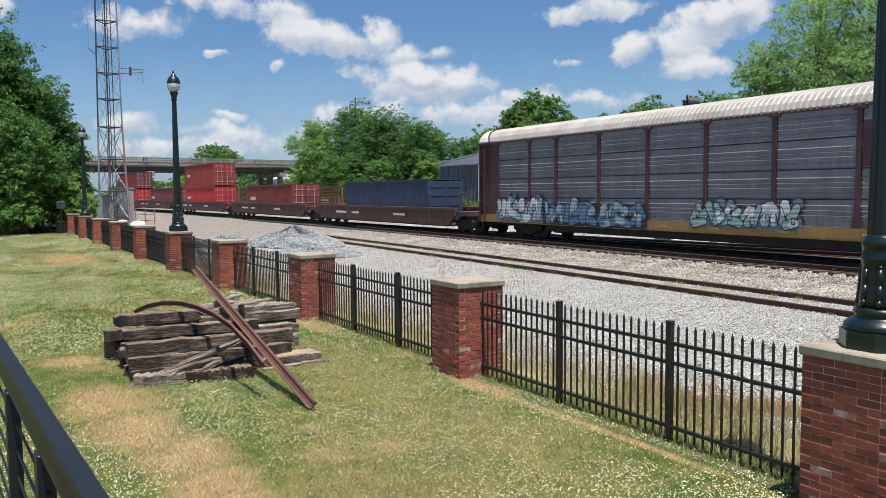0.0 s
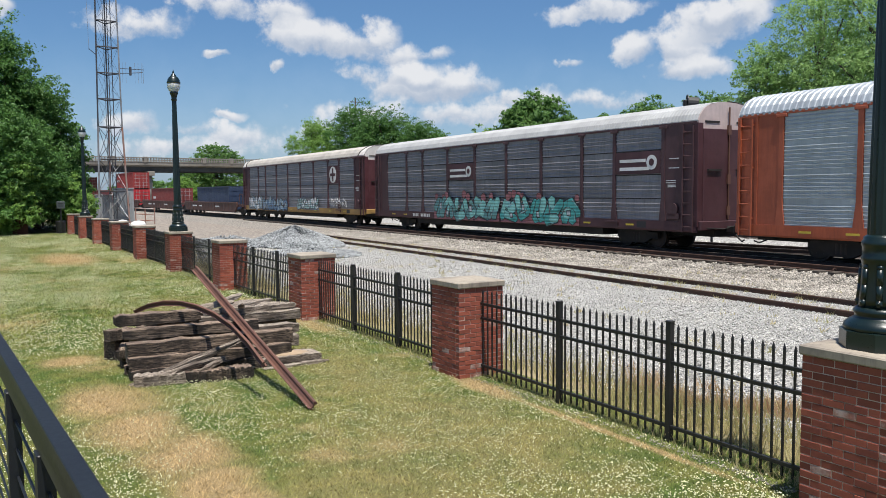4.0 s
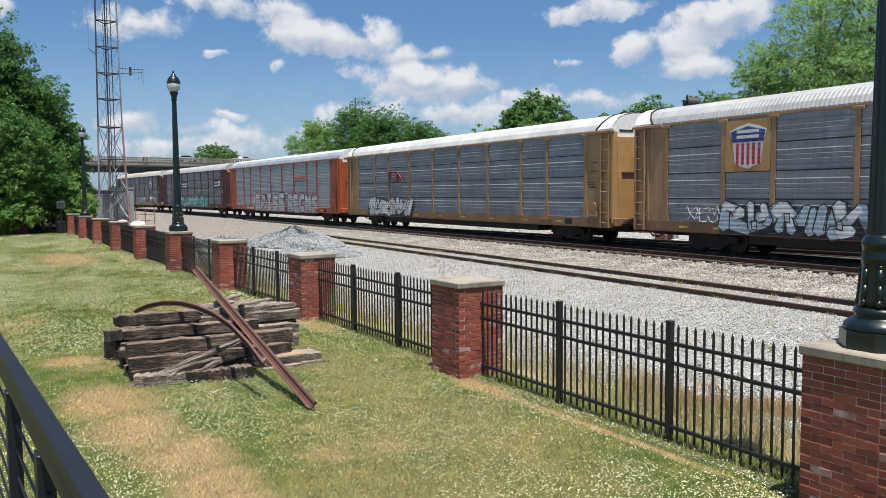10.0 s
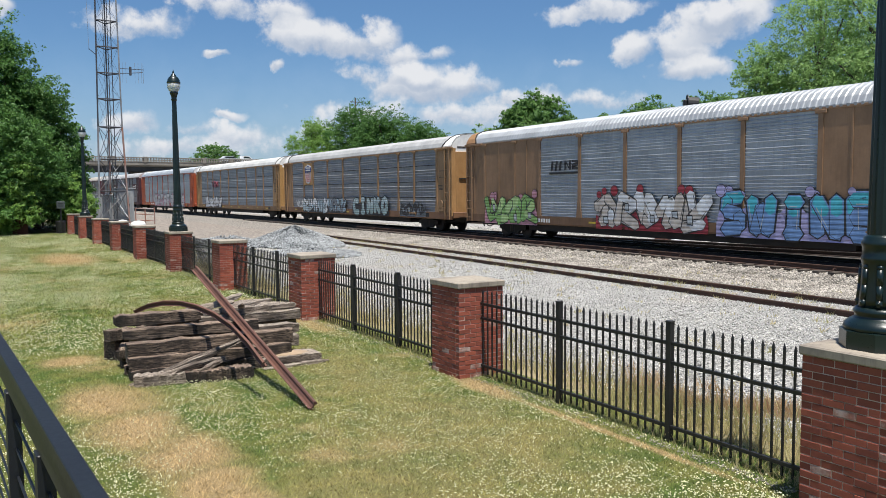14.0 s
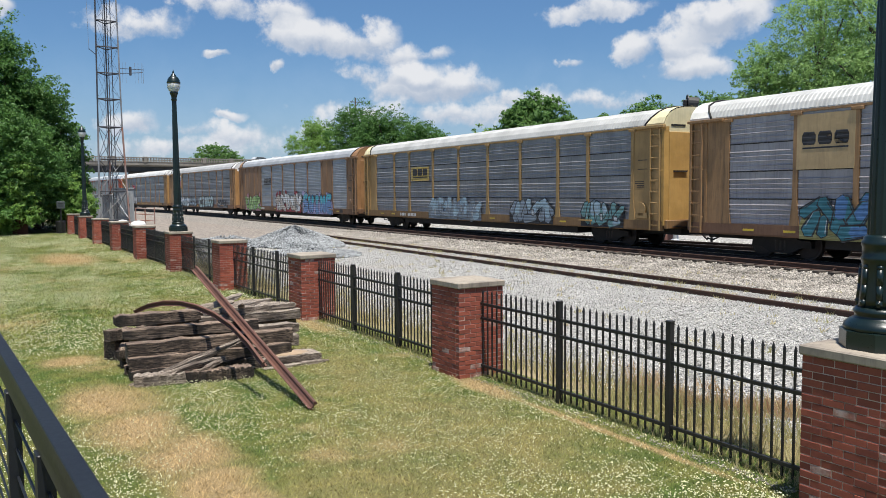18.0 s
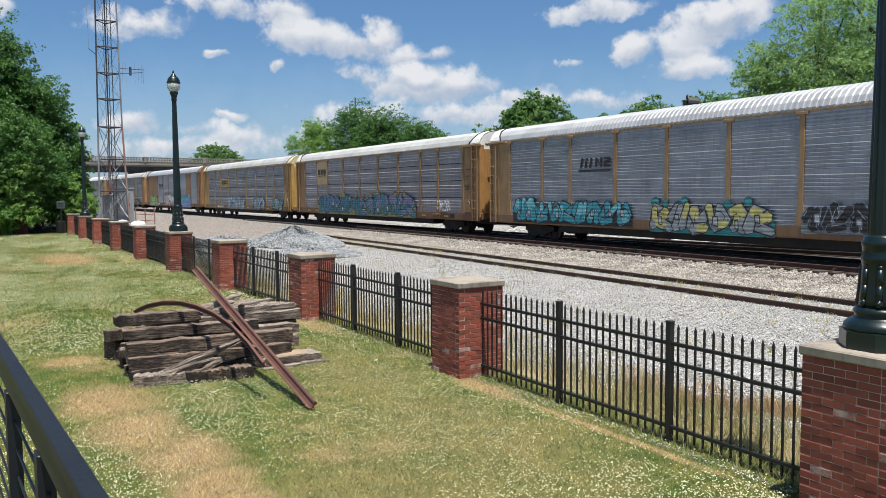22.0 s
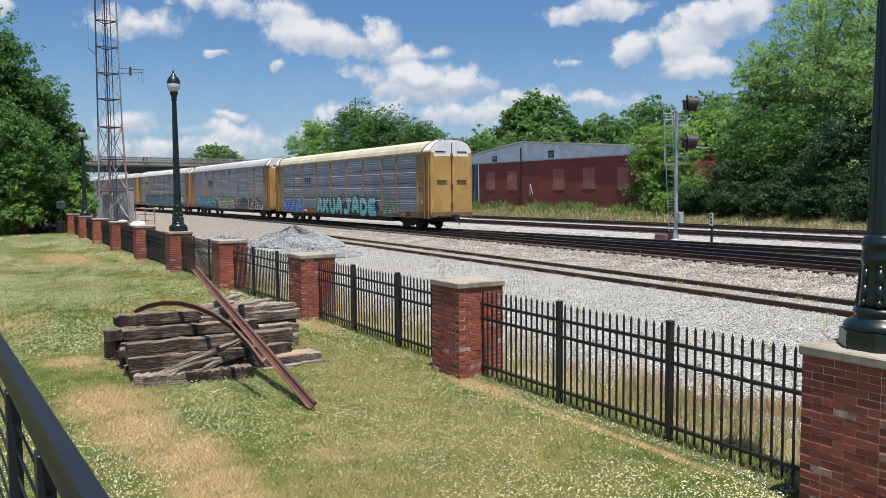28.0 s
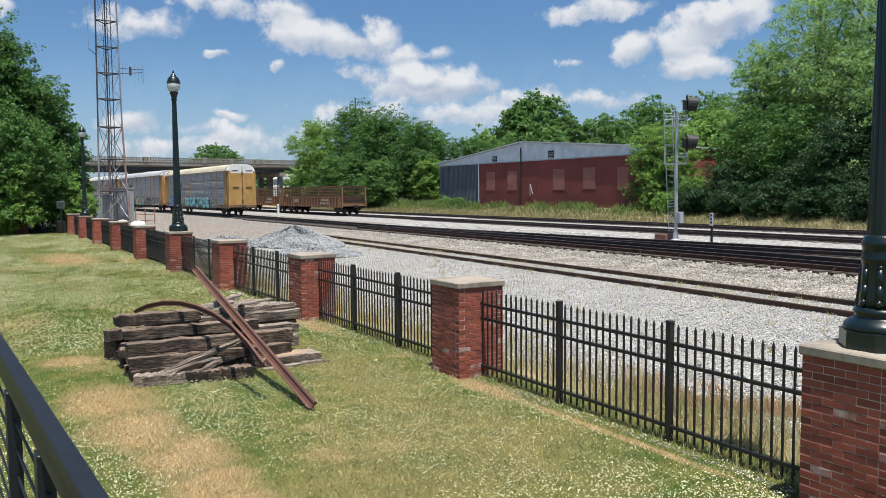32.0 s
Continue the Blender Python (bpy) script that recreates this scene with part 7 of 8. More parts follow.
    if placards:
        card = material("placard_yellow", (0.58, 0.42, 0.06), (0.45, 0.33, 0.06), rough=0.5)
        plate = part("placard", Geo().box(-1.545, -1.531, -12.85, -12.25, 1.62, 1.86), material("placard_pale", (0.46, 0.42, 0.32), (0.38, 0.33, 0.25), rough=0.6), car, "pale data plate with dark bars")
        for z in (1.66, 1.76):
            part("bar", Geo().box(-1.549, -1.545, -12.78, -12.32, z, z + 0.06), BLACK_MARK, plate)
        part("warning_placard", Geo().box(-1.545, -1.531, -12.8, -12.35, 1.40, 1.58), card, car, "yellow placard")
    if logos:
        logos(car)
    car.scale = (size[0], 1.0, size[1])
    CARS.append((car, number, offset))
    return car


CARS, OTHER = [], []
S = spray
BLACKP = S("black", (0.012, 0.012, 0.016))


def disc_logo(car):
    decal(car, "logo_panel", -9.1, -7.35, 2.95, 4.25, paint("frame_1", (0.075, 0.020, 0.026)), "maroon logo panel", -1.56)
    rim = [(0.5 + 0.5 * math.cos(a), 0.5 + 0.5 * math.sin(a)) for a in steps(0, 2 * math.pi, 24)[:-1]]
    d = decal(car, "logo_disc", -8.85, -7.6, 3.0, 4.2, WHITE_MARK, "round white emblem", -1.568, rim)
    for q in ((-8.35, -8.1, 3.12, 4.08), (-8.72, -7.73, 3.5, 3.7)):
        decal(d, "emblem_bar", *q, paint("frame_1", (0.075, 0.020, 0.026)), "", -1.576)


def double_logo(car):
    m = paint("frame_2", (0.062, 0.020, 0.026))
    for y0, y1, z0, z1 in ((1.55, 4.2, 2.93, 3.8), (-11.85, -9.35, 2.93, 3.8)):
        p = decal(car, "logo_panel", y0, y1, z0, z1, m, "maroon logo panel", -1.554)
        rim = [(0.5 + 0.5 * math.cos(a), 0.5 + 0.5 * math.sin(a)) for a in steps(0, 2 * math.pi, 20)[:-1]]
        decal(p, "emblem", y0 + 0.2, y0 + 0.75, z0 + 0.15, z0 + 0.72, WHITE_MARK, "white wheel-shaped emblem", -1.562, rim)
        decal(p, "emblem_centre", y0 + 0.34, y0 + 0.61, z0 + 0.30, z0 + 0.58, m, "", -1.569, rim)
        decal(p, "letter_bar", y0 + 0.8, y1 - 0.25, z0 + 0.46, z0 + 0.58, WHITE_MARK, "", -1.562)
        decal(p, "letter_bar", y0 + 0.6, y1 - 0.25, z0 + 0.14, z0 + 0.27, WHITE_MARK, "", -1.562)


def swoosh_logo(car):
    o = S("orange", (0.55, 0.10, 0.02))
    for k in range(4):
        a = -4.55 - 0.62 * k
        decal(car, "emblem_block", a - 0.5, a, 3.36, 3.62, o, "slanted orange emblem block", -1.554, [(0.12, 0), (1.0, 0), (0.88, 1), (0.0, 1)])
    decal(car, "emblem_bar", -6.9, -4.45, 3.2, 3.28, BLACKP, "black emblem underline", -1.554)


def loop_logo(car):
    r = S("dull_red", (0.20, 0.03, 0.05))
    pts = [(7.1, 3.0), (7.1, 3.55), (6.35, 3.6), (6.35, 3.0), (5.9, 3.0), (5.9, 3.55), (5.2, 3.05), (5.2, 3.6)]
    g = Geo()
    for a, b in zip(pts[:-1], pts[1:]):
        g.tube((-1.564, *a), (-1.564, *b), 0.055, n=6)
    part("emblem", g, r, car, "looped red emblem")


def shield_logo(car):
    decal(car, "logo_panel", 7.3, 9.15, 2.9, 4.62, paint("frame_5", (0.42, 0.24, 0.085)), "tan logo panel", -1.554)
    shape = [(0.5, 0.0), (0.85, 0.12), (0.92, 0.6), (1.0, 0.85), (0.8, 0.93), (0.5, 1.0), (0.2, 0.93), (0.0, 0.85), (0.08, 0.6), (0.15, 0.12)]
    sh = decal(car, "shield", 7.45, 8.95, 2.98, 4.5, WHITE_MARK, "shield-shaped emblem", -1.564, shape)
    decal(sh, "shield_top", 7.5, 8.9, 3.88, 4.4, S("navy", (0.03, 0.05, 0.22)), "dark blue top of the shield", -1.572, [(0.05, 0), (0.95, 0), (1.0, 0.7), (0.5, 1.0), (0.0, 0.7)])
    for k in range(5):
        decal(sh, "stripe", 7.68 + 0.22 * k, 7.79 + 0.22 * k, 3.12, 3.84, S("crimson", (0.45, 0.03, 0.05)), "red stripe", -1.572)
    for z in (4.0, 4.18):
        decal(sh, "letter_bar", 7.75, 8.65, z, z + 0.11, WHITE_MARK, "", -1.580)


def stripe_logo(y, z, car):
    for k in range(3):
        decal(car, "emblem_stripe", y - 0.3 * k - 0.22, y - 0.3 * k, z, z + 0.42, BLACKP, "slanted black emblem stripe", -1.554, [(0.35, 0), (1.0, 0), (0.65, 1), (0.0, 1)])
    decal(car, "emblem_block", y - 1.45, y - 1.0, z + 0.02, z + 0.42, BLACKP, "", -1.554, [(0, 0), (0.25, 0), (0.7, 0.7), (0.7, 0), (1, 0), (1, 1), (0.75, 1), (0.3, 0.3), (0.3, 1), (0, 1)])
    decal(car, "emblem_block", y - 1.95, y - 1.52, z + 0.02, z + 0.42, BLACKP, "", -1.554, [(0, 0), (1, 0), (1, 0.6), (0.3, 0.8), (1, 0.8), (1, 1), (0, 1), (0, 0.45), (0.7, 0.22), (0, 0.22)])
    decal(car, "letter_bar", y - 1.95, y + 0.1, z - 0.16, z - 0.07, BLACKP, "", -1.554)


def box_logo(y0, y1, z0, z1, mat, mark, car):
    p = decal(car, "logo_panel", y0, y1, z0, z1, mat, "plain coloured logo panel", -1.554)
    w = (y1 - y0 - 0.3) / 3
    zc = (z0 + z1) / 2 + 0.1
    for k in range(3):
        a = y1 - 0.15 - w * (k + 1)
        decal(p, "emblem_block", a + 0.04, a + w - 0.04, zc - 0.2, zc + 0.2, mark, "", -1.561, [(0.12, 0), (0.88, 0), (1, 0.25), (1, 0.75), (0.88, 1), (0.12, 1), (0, 0.75), (0, 0.25)])
    decal(p, "emblem_bar", y0 + 0.2, y1 - 0.2, zc - 0.32, zc - 0.27, mark, "", -1.561)


MAROON, ORANGE, YELLOW, TAN = (0.075, 0.020, 0.026), (0.36, 0.075, 0.025), (0.40, 0.23, 0.085), (0.31, 0.165, 0.07)
GALV, GALV_DARK, GALV_BLUE = ("dull", (0.195, 0.195, 0.205), 0.45), ("dark", (0.155, 0.15, 0.162), 0.45), ("bluish", (0.19, 0.205, 0.225), 0.35)
pale, teal, cyan, aqua = S("pale_blue", (0.30, 0.42, 0.50)), S("teal", (0.03, 0.26, 0.27)), S("cyan", (0.16, 0.50, 0.55)), S("aqua", (0.02, 0.35, 0.50))
grey_w, white, pink, green = S("silver", (0.42, 0.42, 0.44)), S("white", (0.68, 0.70, 0.72)), S("pink", (0.50, 0.24, 0.30)), S("green", (0.22, 0.42, 0.12))
blue, purple, yel, wine, red = S("blue", (0.04, 0.13, 0.42)), S("purple", (0.22, 0.16, 0.40)), S("yellow", (0.55, 0.50, 0.16)), S("wine", (0.30, 0.02, 0.035)), S("red", (0.50, 0.03, 0.06))
dark_teal = S("dark_teal", (0.01, 0.12, 0.17))
GREY_SMOKE = S("smoke", (0.16, 0.19, 0.22))


def build_train():
    autorack(1, "maroon-framed autorack car with a round white emblem and pale blue graffiti", MAROON, GALV_DARK, ("rusty_white", (0.50, 0.46, 0.41), 0.35), (0.66, 0.62, 0.58),
             [(8.2, 11.9, 0.85, 2.1, pale, BLACKP, white, GREY_SMOKE), (4.4, 8.0, 0.8, 1.95, S("steel_blue", (0.10, 0.20, 0.33)), BLACKP, pale, None), (1.5, 4.2, 0.8, 1.9, S("steel_blue", (0.10, 0.20, 0.33)), BLACKP, pale, None), (-5.3, -0.9, 1.0, 1.9, S("mint", (0.30, 0.46, 0.46)), BLACKP, white, GREY_SMOKE)],
             logos=disc_logo, sill=(0.36, 0.21, 0.06), offset=1.1, coarse=True, rust=0.55, tags=[(-10.8, -7.6, 1.25, 1.9, white)])
    autorack(2, "maroon-framed autorack car with white emblems and teal graffiti", (0.062, 0.020, 0.026), GALV_DARK, ("grey_white", (0.46, 0.46, 0.46)), (0.5, 0.40, 0.38),
             [(-0.8, 5.6, 0.8, 2.1, S("grey_teal", (0.10, 0.27, 0.27)), BLACKP, S("sea_light", (0.2, 0.5, 0.46)), S("faded_rose", (0.28, 0.10, 0.11))), (-7.0, -1.2, 0.8, 2.1, S("sea_teal", (0.05, 0.33, 0.31)), BLACKP, S("sea_light", (0.2, 0.5, 0.46)), S("faded_rose", (0.28, 0.10, 0.11)))], logos=double_logo, offset=0.7, rust=0.5)
    autorack(3, "orange-framed grey autorack car with large silver graffiti", ORANGE, ("pale", (0.25, 0.275, 0.285), 0.2), ("silver", (0.50, 0.54, 0.58), 0.1, 0.4), (0.72, 0.71, 0.69),
             [(-2.2, 5.7, 0.72, 2.2, grey_w, BLACKP, S("light_grey", (0.55, 0.55, 0.57)), pink, "BAISE"), (-9.5, -2.9, 0.72, 2.2, grey_w, BLACKP, S("light_grey", (0.55, 0.55, 0.57)), pink, "RECNS")], logos=swoosh_logo, offset=0.2, close=True, coarse=True, rust=0.3)
    autorack(4, "yellow-framed grey autorack car with a red emblem and silver graffiti", YELLOW, GALV_BLUE, ("clean_white", (0.66, 0.66, 0.64), 0.08), (0.78, 0.77, 0.74),
             [(4.0, 10.1, 0.8, 2.05, S("light_grey", (0.55, 0.55, 0.57)), BLACKP, white, None)], logos=loop_logo, sill=(0.24, 0.135, 0.06))
    autorack(5, "yellow-framed dark grey autorack car with a shield emblem and pale graffiti", (0.39, 0.215, 0.085), ("slate", (0.185, 0.188, 0.20), 0.4), ("dull_white", (0.46, 0.46, 0.455)), (0.76, 0.75, 0.72),
             [(4.2, 9.2, 0.8, 1.95, S("ice", (0.36, 0.46, 0.52)), BLACKP, white, None), (0.9, 4.1, 0.85, 1.9, GREY_SMOKE, BLACKP, pale, None), (-5.9, -0.4, 0.78, 1.98, S("ice_green", (0.30, 0.42, 0.43)), BLACKP, S("pale_ice", (0.42, 0.52, 0.54)), None, "CINKO"), (-10.6, -7.6, 0.85, 1.7, BLACKP, GREY_SMOKE, BLACKP, None)], logos=shield_logo, sill=(0.22, 0.11, 0.055), tags=[(9.4, 10.9, 1.2, 1.7, white)])
    autorack(6, "tan autorack car with green, maroon and blue graffiti", TAN, ("pale_b", (0.25, 0.265, 0.285), 0.3), ("bright_galv", (0.50, 0.52, 0.54), 0.1, 0.35), TAN,
             [(7.4, 11.7, 0.72, 2.15, green, BLACKP, S("lime", (0.38, 0.55, 0.22)), pink), (-2.8, 3.0, 0.74, 2.3, S("cream", (0.52, 0.47, 0.42)), BLACKP, white, wine), (-9.3, -3.4, 0.70, 2.2, S("sky", (0.14, 0.27, 0.52)), BLACKP, S("turquoise", (0.05, 0.42, 0.52)), S("lilac", (0.38, 0.36, 0.60)), "SWINE")],
             blanks=(1, 7, 8), logos=lambda c: stripe_logo(6.3, 3.2, c), offset=-0.3, close=True, coarse=True, rust=0.25, sill=(0.17, 0.09, 0.045))
    autorack(7, "yellow-framed grey autorack car with faded grey-blue graffiti", (0.45, 0.27, 0.08), GALV, ("white_b", (0.52, 0.52, 0.50)), (0.70, 0.62, 0.38),
             [(-0.8, 4.6, 0.8, 2.0, S("fog_blue", (0.20, 0.25, 0.30)), GREY_SMOKE, pale, None), (-6.8, -3.6, 0.8, 2.0, S("fog_blue", (0.20, 0.25, 0.30)), BLACKP, pale, None), (-11.4, -9.0, 0.8, 1.95, S("fog_teal", (0.12, 0.27, 0.28)), BLACKP, pale, None)],
             logos=lambda c: box_logo(4.7, 6.9, 2.95, 3.75, S("mustard", (0.50, 0.36, 0.10)), BLACKP, c), offset=-0.3, sill=(0.22, 0.125, 0.05))
    autorack(8, "rust-stained yellow autorack car with teal, blue and yellow graffiti", (0.38, 0.20, 0.065), ("brownish", (0.235, 0.22, 0.228), 0.45), ("white_c", (0.54, 0.54, 0.52)), (0.74, 0.72, 0.66),
             [(3.6, 8.9, 0.76, 2.1, S("deep_teal", (0.02, 0.15, 0.20)), BLACKP, S("dull_blue", (0.05, 0.15, 0.34)), S("khaki", (0.27, 0.255, 0.095))), (-1.0, 3.6, 0.76, 2.05, S("deep_teal", (0.02, 0.15, 0.20)), BLACKP, S("slate_blue", (0.10, 0.16, 0.25)), S("khaki", (0.27, 0.255, 0.095))), (-6.6, -1.0, 0.76, 2.25, S("mid_teal", (0.025, 0.165, 0.205)), BLACKP, S("dusty_lilac", (0.17, 0.165, 0.29)), S("khaki", (0.27, 0.255, 0.095)))],
             logos=lambda c: box_logo(7.25, 9.2, 2.9, 4.6, paint("pale_tan_panel", (0.46, 0.33, 0.17)), BLACKP, c), offset=-0.3, rust=0.75, sill=(0.17, 0.085, 0.045), tags=[(-10.6, -9.2, 1.25, 1.85, white)], placards=True)
    autorack(9, "tan-framed grey autorack car with turquoise, white and black graffiti", (0.41, 0.235, 0.085), ("pale_c", (0.23, 0.235, 0.25), 0.35), ("galv_c", (0.50, 0.51, 0.52), 0.15, 0.2), (0.76, 0.75, 0.72),
             [(3.3, 11.4, 0.85, 1.95, S("turq_b", (0.03, 0.30, 0.38)), BLACKP, cyan, None), (-3.3, 2.1, 0.74, 1.85, S("mist", (0.30, 0.33, 0.34)), BLACKP, yel, teal), (-7.4, -4.5, 0.95, 1.9, BLACKP, GREY_SMOKE, BLACKP, None), (-11.6, -7.9, 0.82, 2.0, S("soot", (0.05, 0.05, 0.06)), S("light_grey", (0.55, 0.55, 0.57)), BLACKP, None)],
             logos=lambda c: stripe_logo(6.5, 3.25, c), close=True, coarse=True, sill=(0.21, 0.115, 0.055))
    autorack(10, "last autorack car, yellow-framed with a cream roof and cyan graffiti", (0.44, 0.26, 0.075), ("pale_d", (0.21, 0.225, 0.25), 0.4), ("cream", (0.60, 0.55, 0.40), 0.15), (0.78, 0.78, 0.76),
             [(7.2, 11.7, 0.75, 1.95, blue, purple, aqua, None), (-0.9, 4.15, 0.75, 2.0, cyan, BLACKP, S("pale_cyan", (0.30, 0.58, 0.62)), None, "AKUA"), (-6.5, -1.05, 0.75, 2.0, cyan, BLACKP, S("pale_cyan", (0.30, 0.58, 0.62)), None, "JADE"), (-9.3, -7.5, 0.78, 1.9, S("moss", (0.14, 0.20, 0.10)), GREY_SMOKE, S("moss", (0.14, 0.20, 0.10)), None)],
             logos=lambda c: box_logo(5.2, 6.9, 2.9, 3.7, paint("screen_pale_d", (0.21, 0.225, 0.25)), BLACKP, c), sill=(0.19, 0.11, 0.055), size=(0.905, 0.975))


def container(colour, key, label, length=12.19, height=2.59, marks=True, dark_ends=False):
    """A corrugated shipping container along local Y, its doors to the rear (-Y)."""
    m = paint("box_" + key, colour, rough=0.5, dirt=0.15)
    c = thing("shipping_container", label, "container", "containers on the train")
    hl, hw = length / 2, 1.22
    for s in (-1, 1):
        g = Geo()
        n = int(length / 0.28)
        secs = []
        for i in range(n):
            y = -hl + 0.1 + (length - 0.2) * i / n
            for dy, o in ((0.0, 0.0), (0.3, 0.0), (0.5, 0.036), (0.8, 0.036)):
                secs.append((s * (hw - 0.02 - o), y + dy * 0.28))
        g.sweep([[(x, y, 0.15), (x, y, height - 0.1)] for x, y in secs], closed=False)
        part("side_wall", g, m, c)
        part("top_rail", Geo().box(min(s * hw, s * (hw - 0.08)), max(s * hw, s * (hw - 0.08)), -hl, hl, height - 0.11, height), m, c)
        part("bottom_rail", Geo().box(min(s * hw, s * (hw - 0.08)), max(s * hw, s * (hw - 0.08)), -hl, hl, 0.0, 0.16), m, c)
        for e in (-1, 1):
            part("corner_post", Geo().box(min(s * hw, s * (hw - 0.16)), max(s * hw, s * (hw - 0.16)), min(e * hl, e * (hl - 0.16)), max(e * hl, e * (hl - 0.16)), 0, height, 0.01), m, c)
    part("roof", Geo().box(-1.16, 1.16, -hl + 0.05, hl - 0.05, height - 0.06, height - 0.02), m, c)
    part("front_wall", Geo().box(-1.1, 1.1, hl - 0.1, hl - 0.05, 0.1, height - 0.1), m, c)
    part("floor", Geo().box(-1.16, 1.16, -hl + 0.05, hl - 0.05, 0.05, 0.14), BLACK_STEEL, c)
    for s in (-1, 1):
        d = part("door", Geo().box(min(0.01 * s, 1.08 * s), max(0.01 * s, 1.08 * s), -hl + 0.02, -hl + 0.08, 0.15, height - 0.12, 0.01), m, c)
        rods = material("galvanised_rod", (0.42, 0.34, 0.33), (0.30, 0.2, 0.2), rough=0.5) if marks else m
        for x in (0.3, 0.8):
            part("lock_rod", Geo().tube((x * s, -hl, 0.1), (x * s, -hl, height - 0.08), 0.024, n=6), rods, d)
        for z in (0.5, 1.0, 1.6, 2.1):
            part("hinge_bar", Geo().box(min(0.1 * s, 1.02 * s), max(0.1 * s, 1.02 * s), -hl - 0.01, -hl + 0.02, z, z + 0.05), rods, d)
    if marks:
        part("letter_bar", Geo().box(-hw - 0.012, -hw - 0.006, hl - 2.6, hl - 1.0, height * 0.46, height * 0.58), WHITE_MARK, c)
    return c


def well_car(y, label, boxes):
    """A low well wagon at ride position y, carrying containers given as (container, height, shift)."""
    rust = paint("well_brown", (0.10, 0.045, 0.034), rough=0.65, dirt=0.5)
    w = thing("well_car", label, "railroad car", "well cars of the train")
    for s in (-1, 1):
        out = [(-10.2, 0.95), (-9.6, 0.42), (9.6, 0.42), (10.2, 0.95), (10.2, 1.28), (-10.2, 1.28)]
        part("side_wall", Geo().prism(out, min(s * 1.5, s * 1.36), max(s * 1.5, s * 1.36), "X"), rust, w)
        part("top_chord", Geo().box(min(s * 1.53, s * 1.3), max(s * 1.53, s * 1.3), -10.2, 10.2, 1.26, 1.40, 0.01), rust, w)
        for k in range(15):
            part("stiffener", Geo().box(min(s * 1.5, s * 1.54), max(s * 1.5, s * 1.54), -8.7 + 1.24 * k, -8.6 + 1.24 * k, 0.45, 1.27), rust, w)
        for k, (a, b) in enumerate(((4.5, 6.4), (2.4, 3.6), (-4.4, -2.8))):
            if s < 0:
                part("letter_bar", Geo().box(-1.55, -1.545, a, b, 0.85, 1.0), WHITE_MARK, w)
    part("floor", Geo().box(-1.36, 1.36, -9.3, 9.3, 0.34, 0.44), BLACK_STEEL, w)
    for e in (-1, 1):
        part("end_platform", Geo().box(-1.3, 1.3, min(9.9 * e, 11.3 * e), max(9.9 * e, 11.3 * e), 0.95, 1.2), rust, w)
        part("hand_rail", Geo().path([(-1.2, 10.3 * e, 1.2), (-1.2, 10.3 * e, 2.2), (-1.2, 11.2 * e, 2.2), (-1.2, 11.2 * e, 1.2)], 0.025, 6), rust, w)
    for e in (-1, 1):
        bogie(w, 10.75 * e)
    OTHER.append((w, y, 0.0))
    for c, z, shift in boxes:
        OTHER.append((c, y + shift, z))


def gondola(y, label):
    """A rust-brown wood-rack wagon standing on the far track."""
    rust = paint("gondola_rust", (0.21, 0.108, 0.056), rough=0.85, dirt=0.65)
    g = thing("rack_car", label, "railroad car", "rack cars on the far track", at=pose(35.0, y, RAIL_Z))
    for s in (-1, 1):
        x = 1.45 * s
        part("side_wall", Geo().box(min(x, x - 0.08 * s), max(x, x - 0.08 * s), -8.3, 8.3, 0.75, 1.8), rust, g)
        part("top_rail", Geo().box(min(x + 0.06 * s, x - 0.1 * s), max(x + 0.06 * s, x - 0.1 * s), -8.3, 8.3, 1.72, 1.86), rust, g)
        for k in range(21):
            yy = -8.2 + 16.4 * k / 20
            part("side_post", shared("gpost", lambda: Geo().box(-0.05, 0.05, -0.06, 0.06, 0.75, 1.75).mesh("side_post", rust)), None, g, at=pose(x + 0.06 * s, yy, 0))
            part("rack_bar", shared("gbar", lambda: Geo().box(-0.03, 0.03, -0.035, 0.035, 1.8, 2.95).mesh("rack_bar", rust)), None, g, at=pose(x, yy, 0))
        for z in (2.05, 2.4, 2.75, 2.95):
            part("rack_rail", Geo().box(x - 0.03, x + 0.03, -8.25, 8.25, z - 0.03, z + 0.03), rust, g)
    for y0, y1, z0, z1 in ((3.2, 4.6, 1.2, 1.6), (-5.6, -3.6, 1.38, 1.62), (-5.6, -3.2, 1.02, 1.24)):
        part("letter_bar", Geo().box(-1.53, -1.522, y0, y1, z0, z1), S("faded_cream", (0.42, 0.36, 0.28)), g, "faded pale lettering too worn to read")
    part("floor", Geo().box(-1.4, 1.4, -8.9, 8.9, 0.7, 0.85), rust, g)
    for e in (-1, 1):
        part("bulkhead", Geo().box(-1.45, 1.45, min(8.3 * e, 8.4 * e), max(8.3 * e, 8.4 * e), 0.8, 1.85), rust, g)
        part("end_platform", Geo().box(-1.3, 1.3, min(8.4 * e, 8.9 * e), max(8.4 * e, 8.9 * e), 0.7, 0.95), rust, g)
        part("end_post", Geo().box(-1.4, -1.25, 8.75 * e - 0.1, 8.75 * e + 0.1, 0.9, 2.9).box(1.25, 1.4, 8.75 * e - 0.1, 8.75 * e + 0.1, 0.9, 2.9), rust, g)
        part("end_beam", Geo().box(-1.4, 1.4, 8.75 * e - 0.08, 8.75 * e + 0.08, 1.3, 1.45).box(-1.4, 1.4, 8.75 * e - 0.08, 8.75 * e + 0.08, 2.75, 2.9), BLACK_STEEL, g)
        bogie(g, 7.0 * e)
        coupler(g, 8.7 * e)
    return g


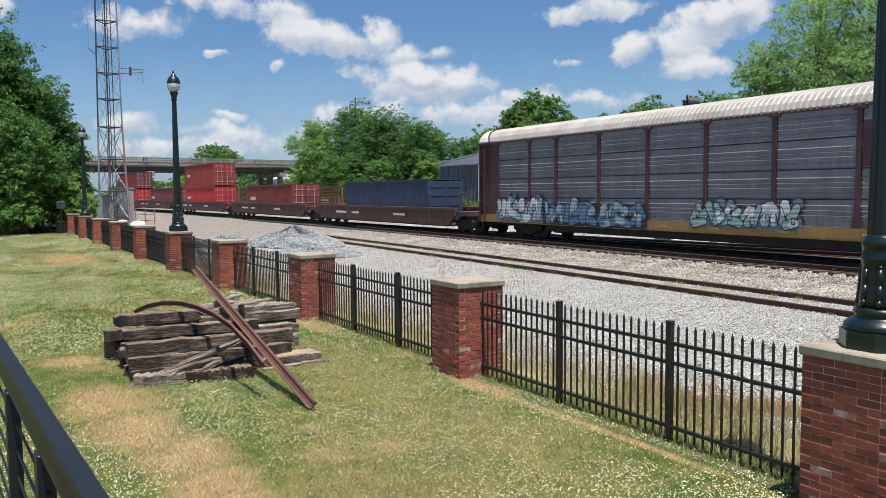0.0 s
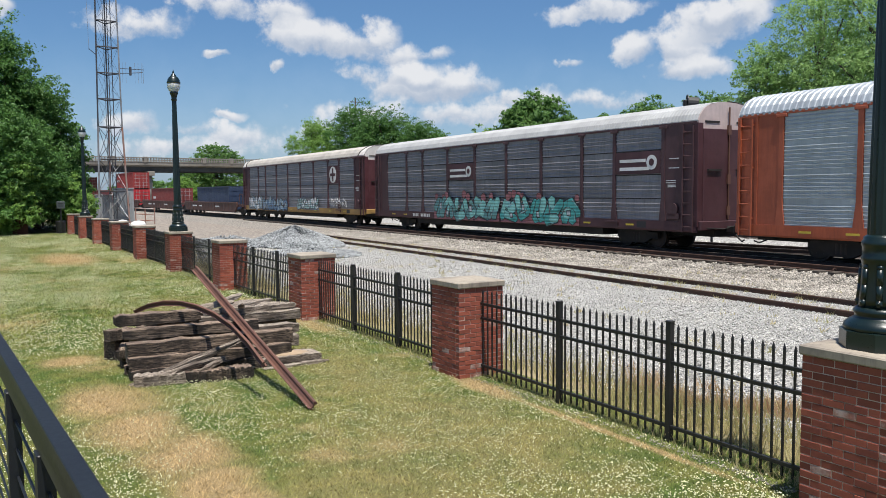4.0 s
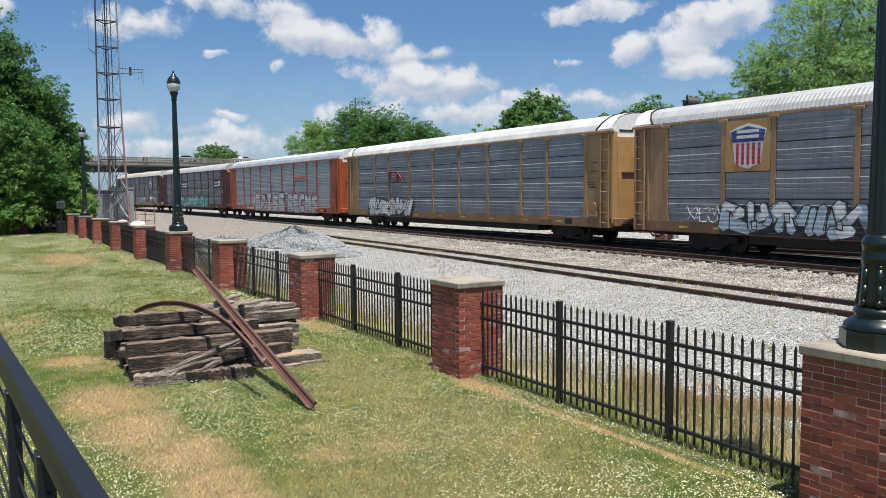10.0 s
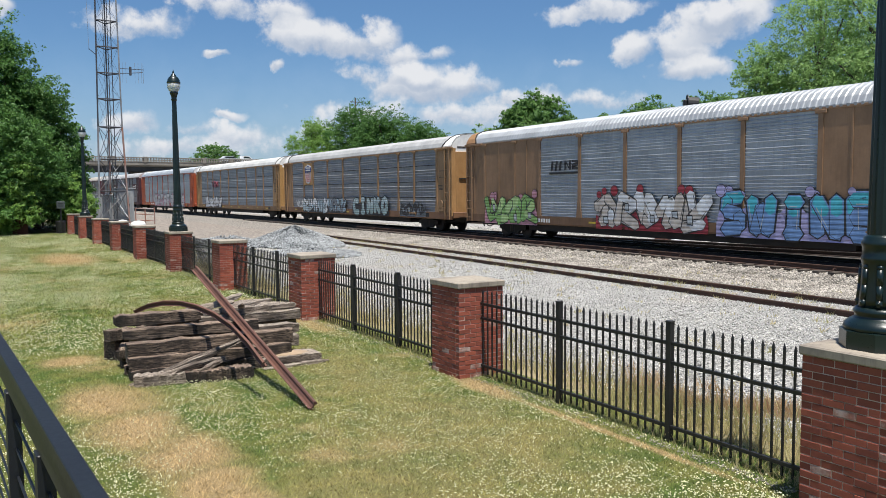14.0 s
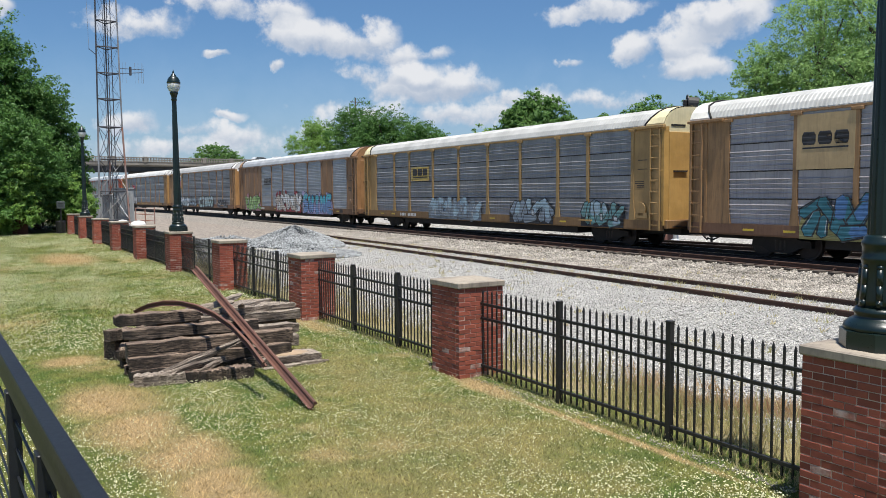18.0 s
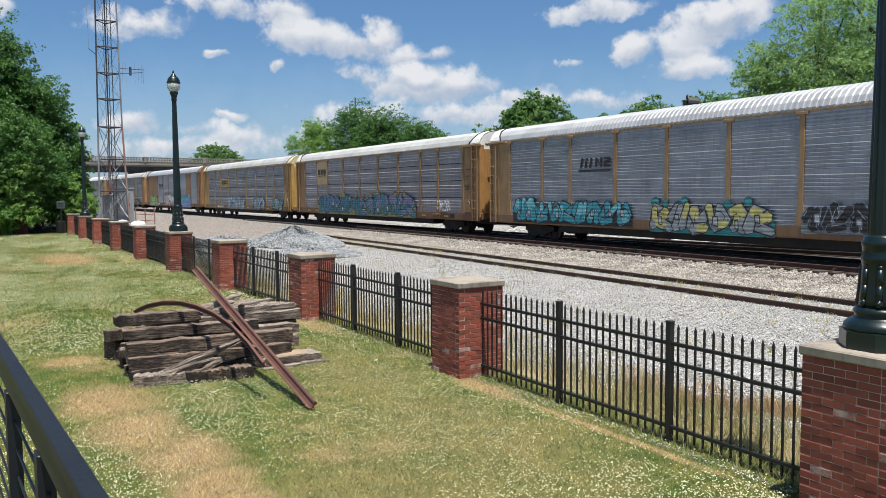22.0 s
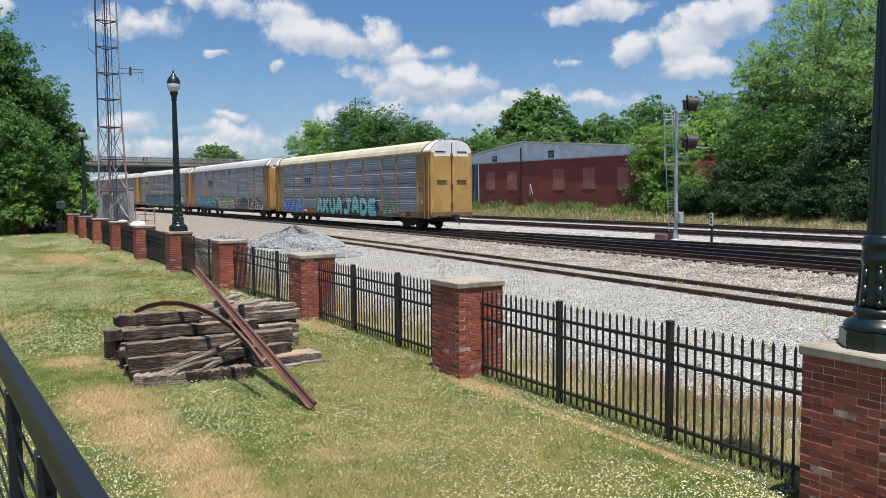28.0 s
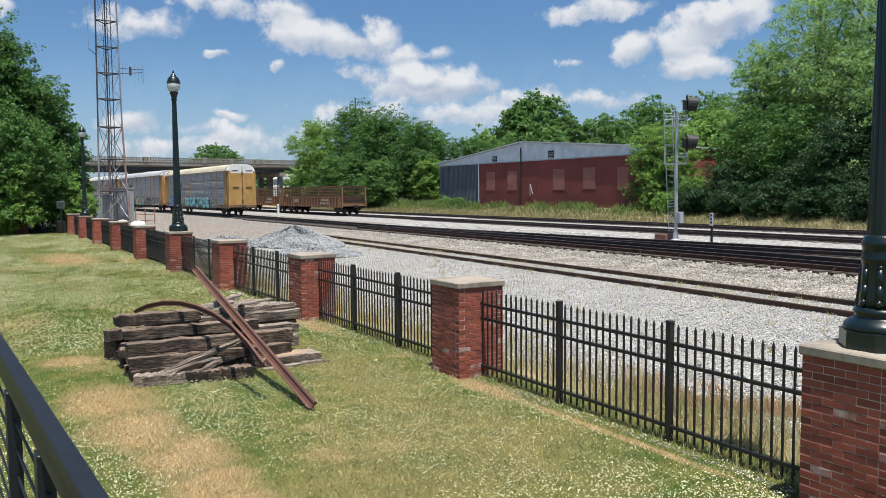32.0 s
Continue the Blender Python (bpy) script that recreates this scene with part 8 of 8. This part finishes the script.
def build_freight():
    red, bright, mar, navy = (0.30, 0.035, 0.03), (0.50, 0.025, 0.03), (0.17, 0.035, 0.035), (0.030, 0.050, 0.10)
    well_car(47.3, "brown well car carrying one dark blue container", [(container(navy, "navy", "dark blue corrugated container low in a well car", marks=False), 0.46, -0.7)])
    well_car(70.3, "brown well car carrying one red container", [(container((0.22, 0.04, 0.035), "brick", "brick-red corrugated container low in a well car"), 0.46, -0.4)])
    well_car(93.3, "brown well car carrying two stacked red containers", [(container(bright, "bright", "bright red container at the bottom of a stack"), 0.46, 0.3), (container(red, "red", "red container on top of a stack"), 3.07, 0.3)])
    well_car(110.5 + 5.8, "brown well car carrying one maroon container", [(container(mar, "maroon", "maroon container low in a well car"), 0.46, -4.0)])
    well_car(139.3, "brown well car carrying two stacked containers", [(container(bright, "bright", "bright red container at the bottom of a stack"), 0.46, -6.0), (container(mar, "maroon", "maroon container on top of a stack"), 3.07, -6.0)])
    gondola(84.8, "rust-brown rack car with open steel grid sides")
    gondola(103.0, "rust-brown rack car with open steel grid sides")
    gondola(121.2, "rust-brown rack car with open steel grid sides")


build_train()
build_freight()


# ---- motion of the train and of the road traffic ----
def ride(s, half, lift=0.0):
    """Pose of a wagon whose middle is s metres along the track: it sits on the chord between its trucks."""
    a, b = Vector((main_x(s - half), s - half, 0)), Vector((main_x(s + half), s + half, 0))
    mid = (a + b) / 2
    return pose(mid.x, mid.y, RAIL_Z + lift, 0, 0, -math.degrees(math.atan2(b.x - a.x, b.y - a.y)))


def motions():
    times = [float(t) for t in range(33)]
    for car, number, offset in CARS:
        s0 = -52.4 + CAR_PITCH * (4 - number) - 13.7 + offset
        walk(car, [(t, ride(s0 + SPEED * t, 10.1)) for t in times])
    for ob, y, lift in OTHER:
        walk(ob, [(t, ride(y + SPEED * t, 10.75, lift)) for t in times])
    # road traffic on the bridge: it rolls in, waits in a queue and moves on
    walk(PICKUP, [(t, on_bridge(d, 3.0)) for t, d in PICKUP_ROWS])
    walk(SEDAN, [(t, on_bridge(d, 3.0)) for t, d in SEDAN_ROWS])
    # wheels turn with the way they roll
    turn = SPEED / 0.457 * (2 / 30)
    for w in WHEELS:
        if w.parent.parent.name.startswith("rack_car"):
            continue
        at = w.matrix_basis.translation.copy()
        walk(w, [(k * 2 / 30, Matrix.Translation(at) @ Matrix.Rotation(-turn * k, 4, "X")) for k in range(481)])


PICKUP_ROWS = [(0, 20), (3, 81.2), (5.5, 99.4), (6.4, 108.5), (7.0, 113.5), (7.6, 118.8), (8.6, 122.9), (9.4, 124.4), (10.4, 125.0), (14.4, 125.2), (16, 126.5), (17, 128.6), (18, 133.0), (20, 144.9), (23, 185), (32, 195)]
SEDAN_ROWS = [(0, 5), (4, 15), (8, 92.0), (10, 112.1), (11.5, 120.2), (13, 121.7), (14.4, 122.0), (16, 123.5), (17, 125.3), (18, 129.1), (20, 140.3), (23, 175), (32, 186)]
motions()
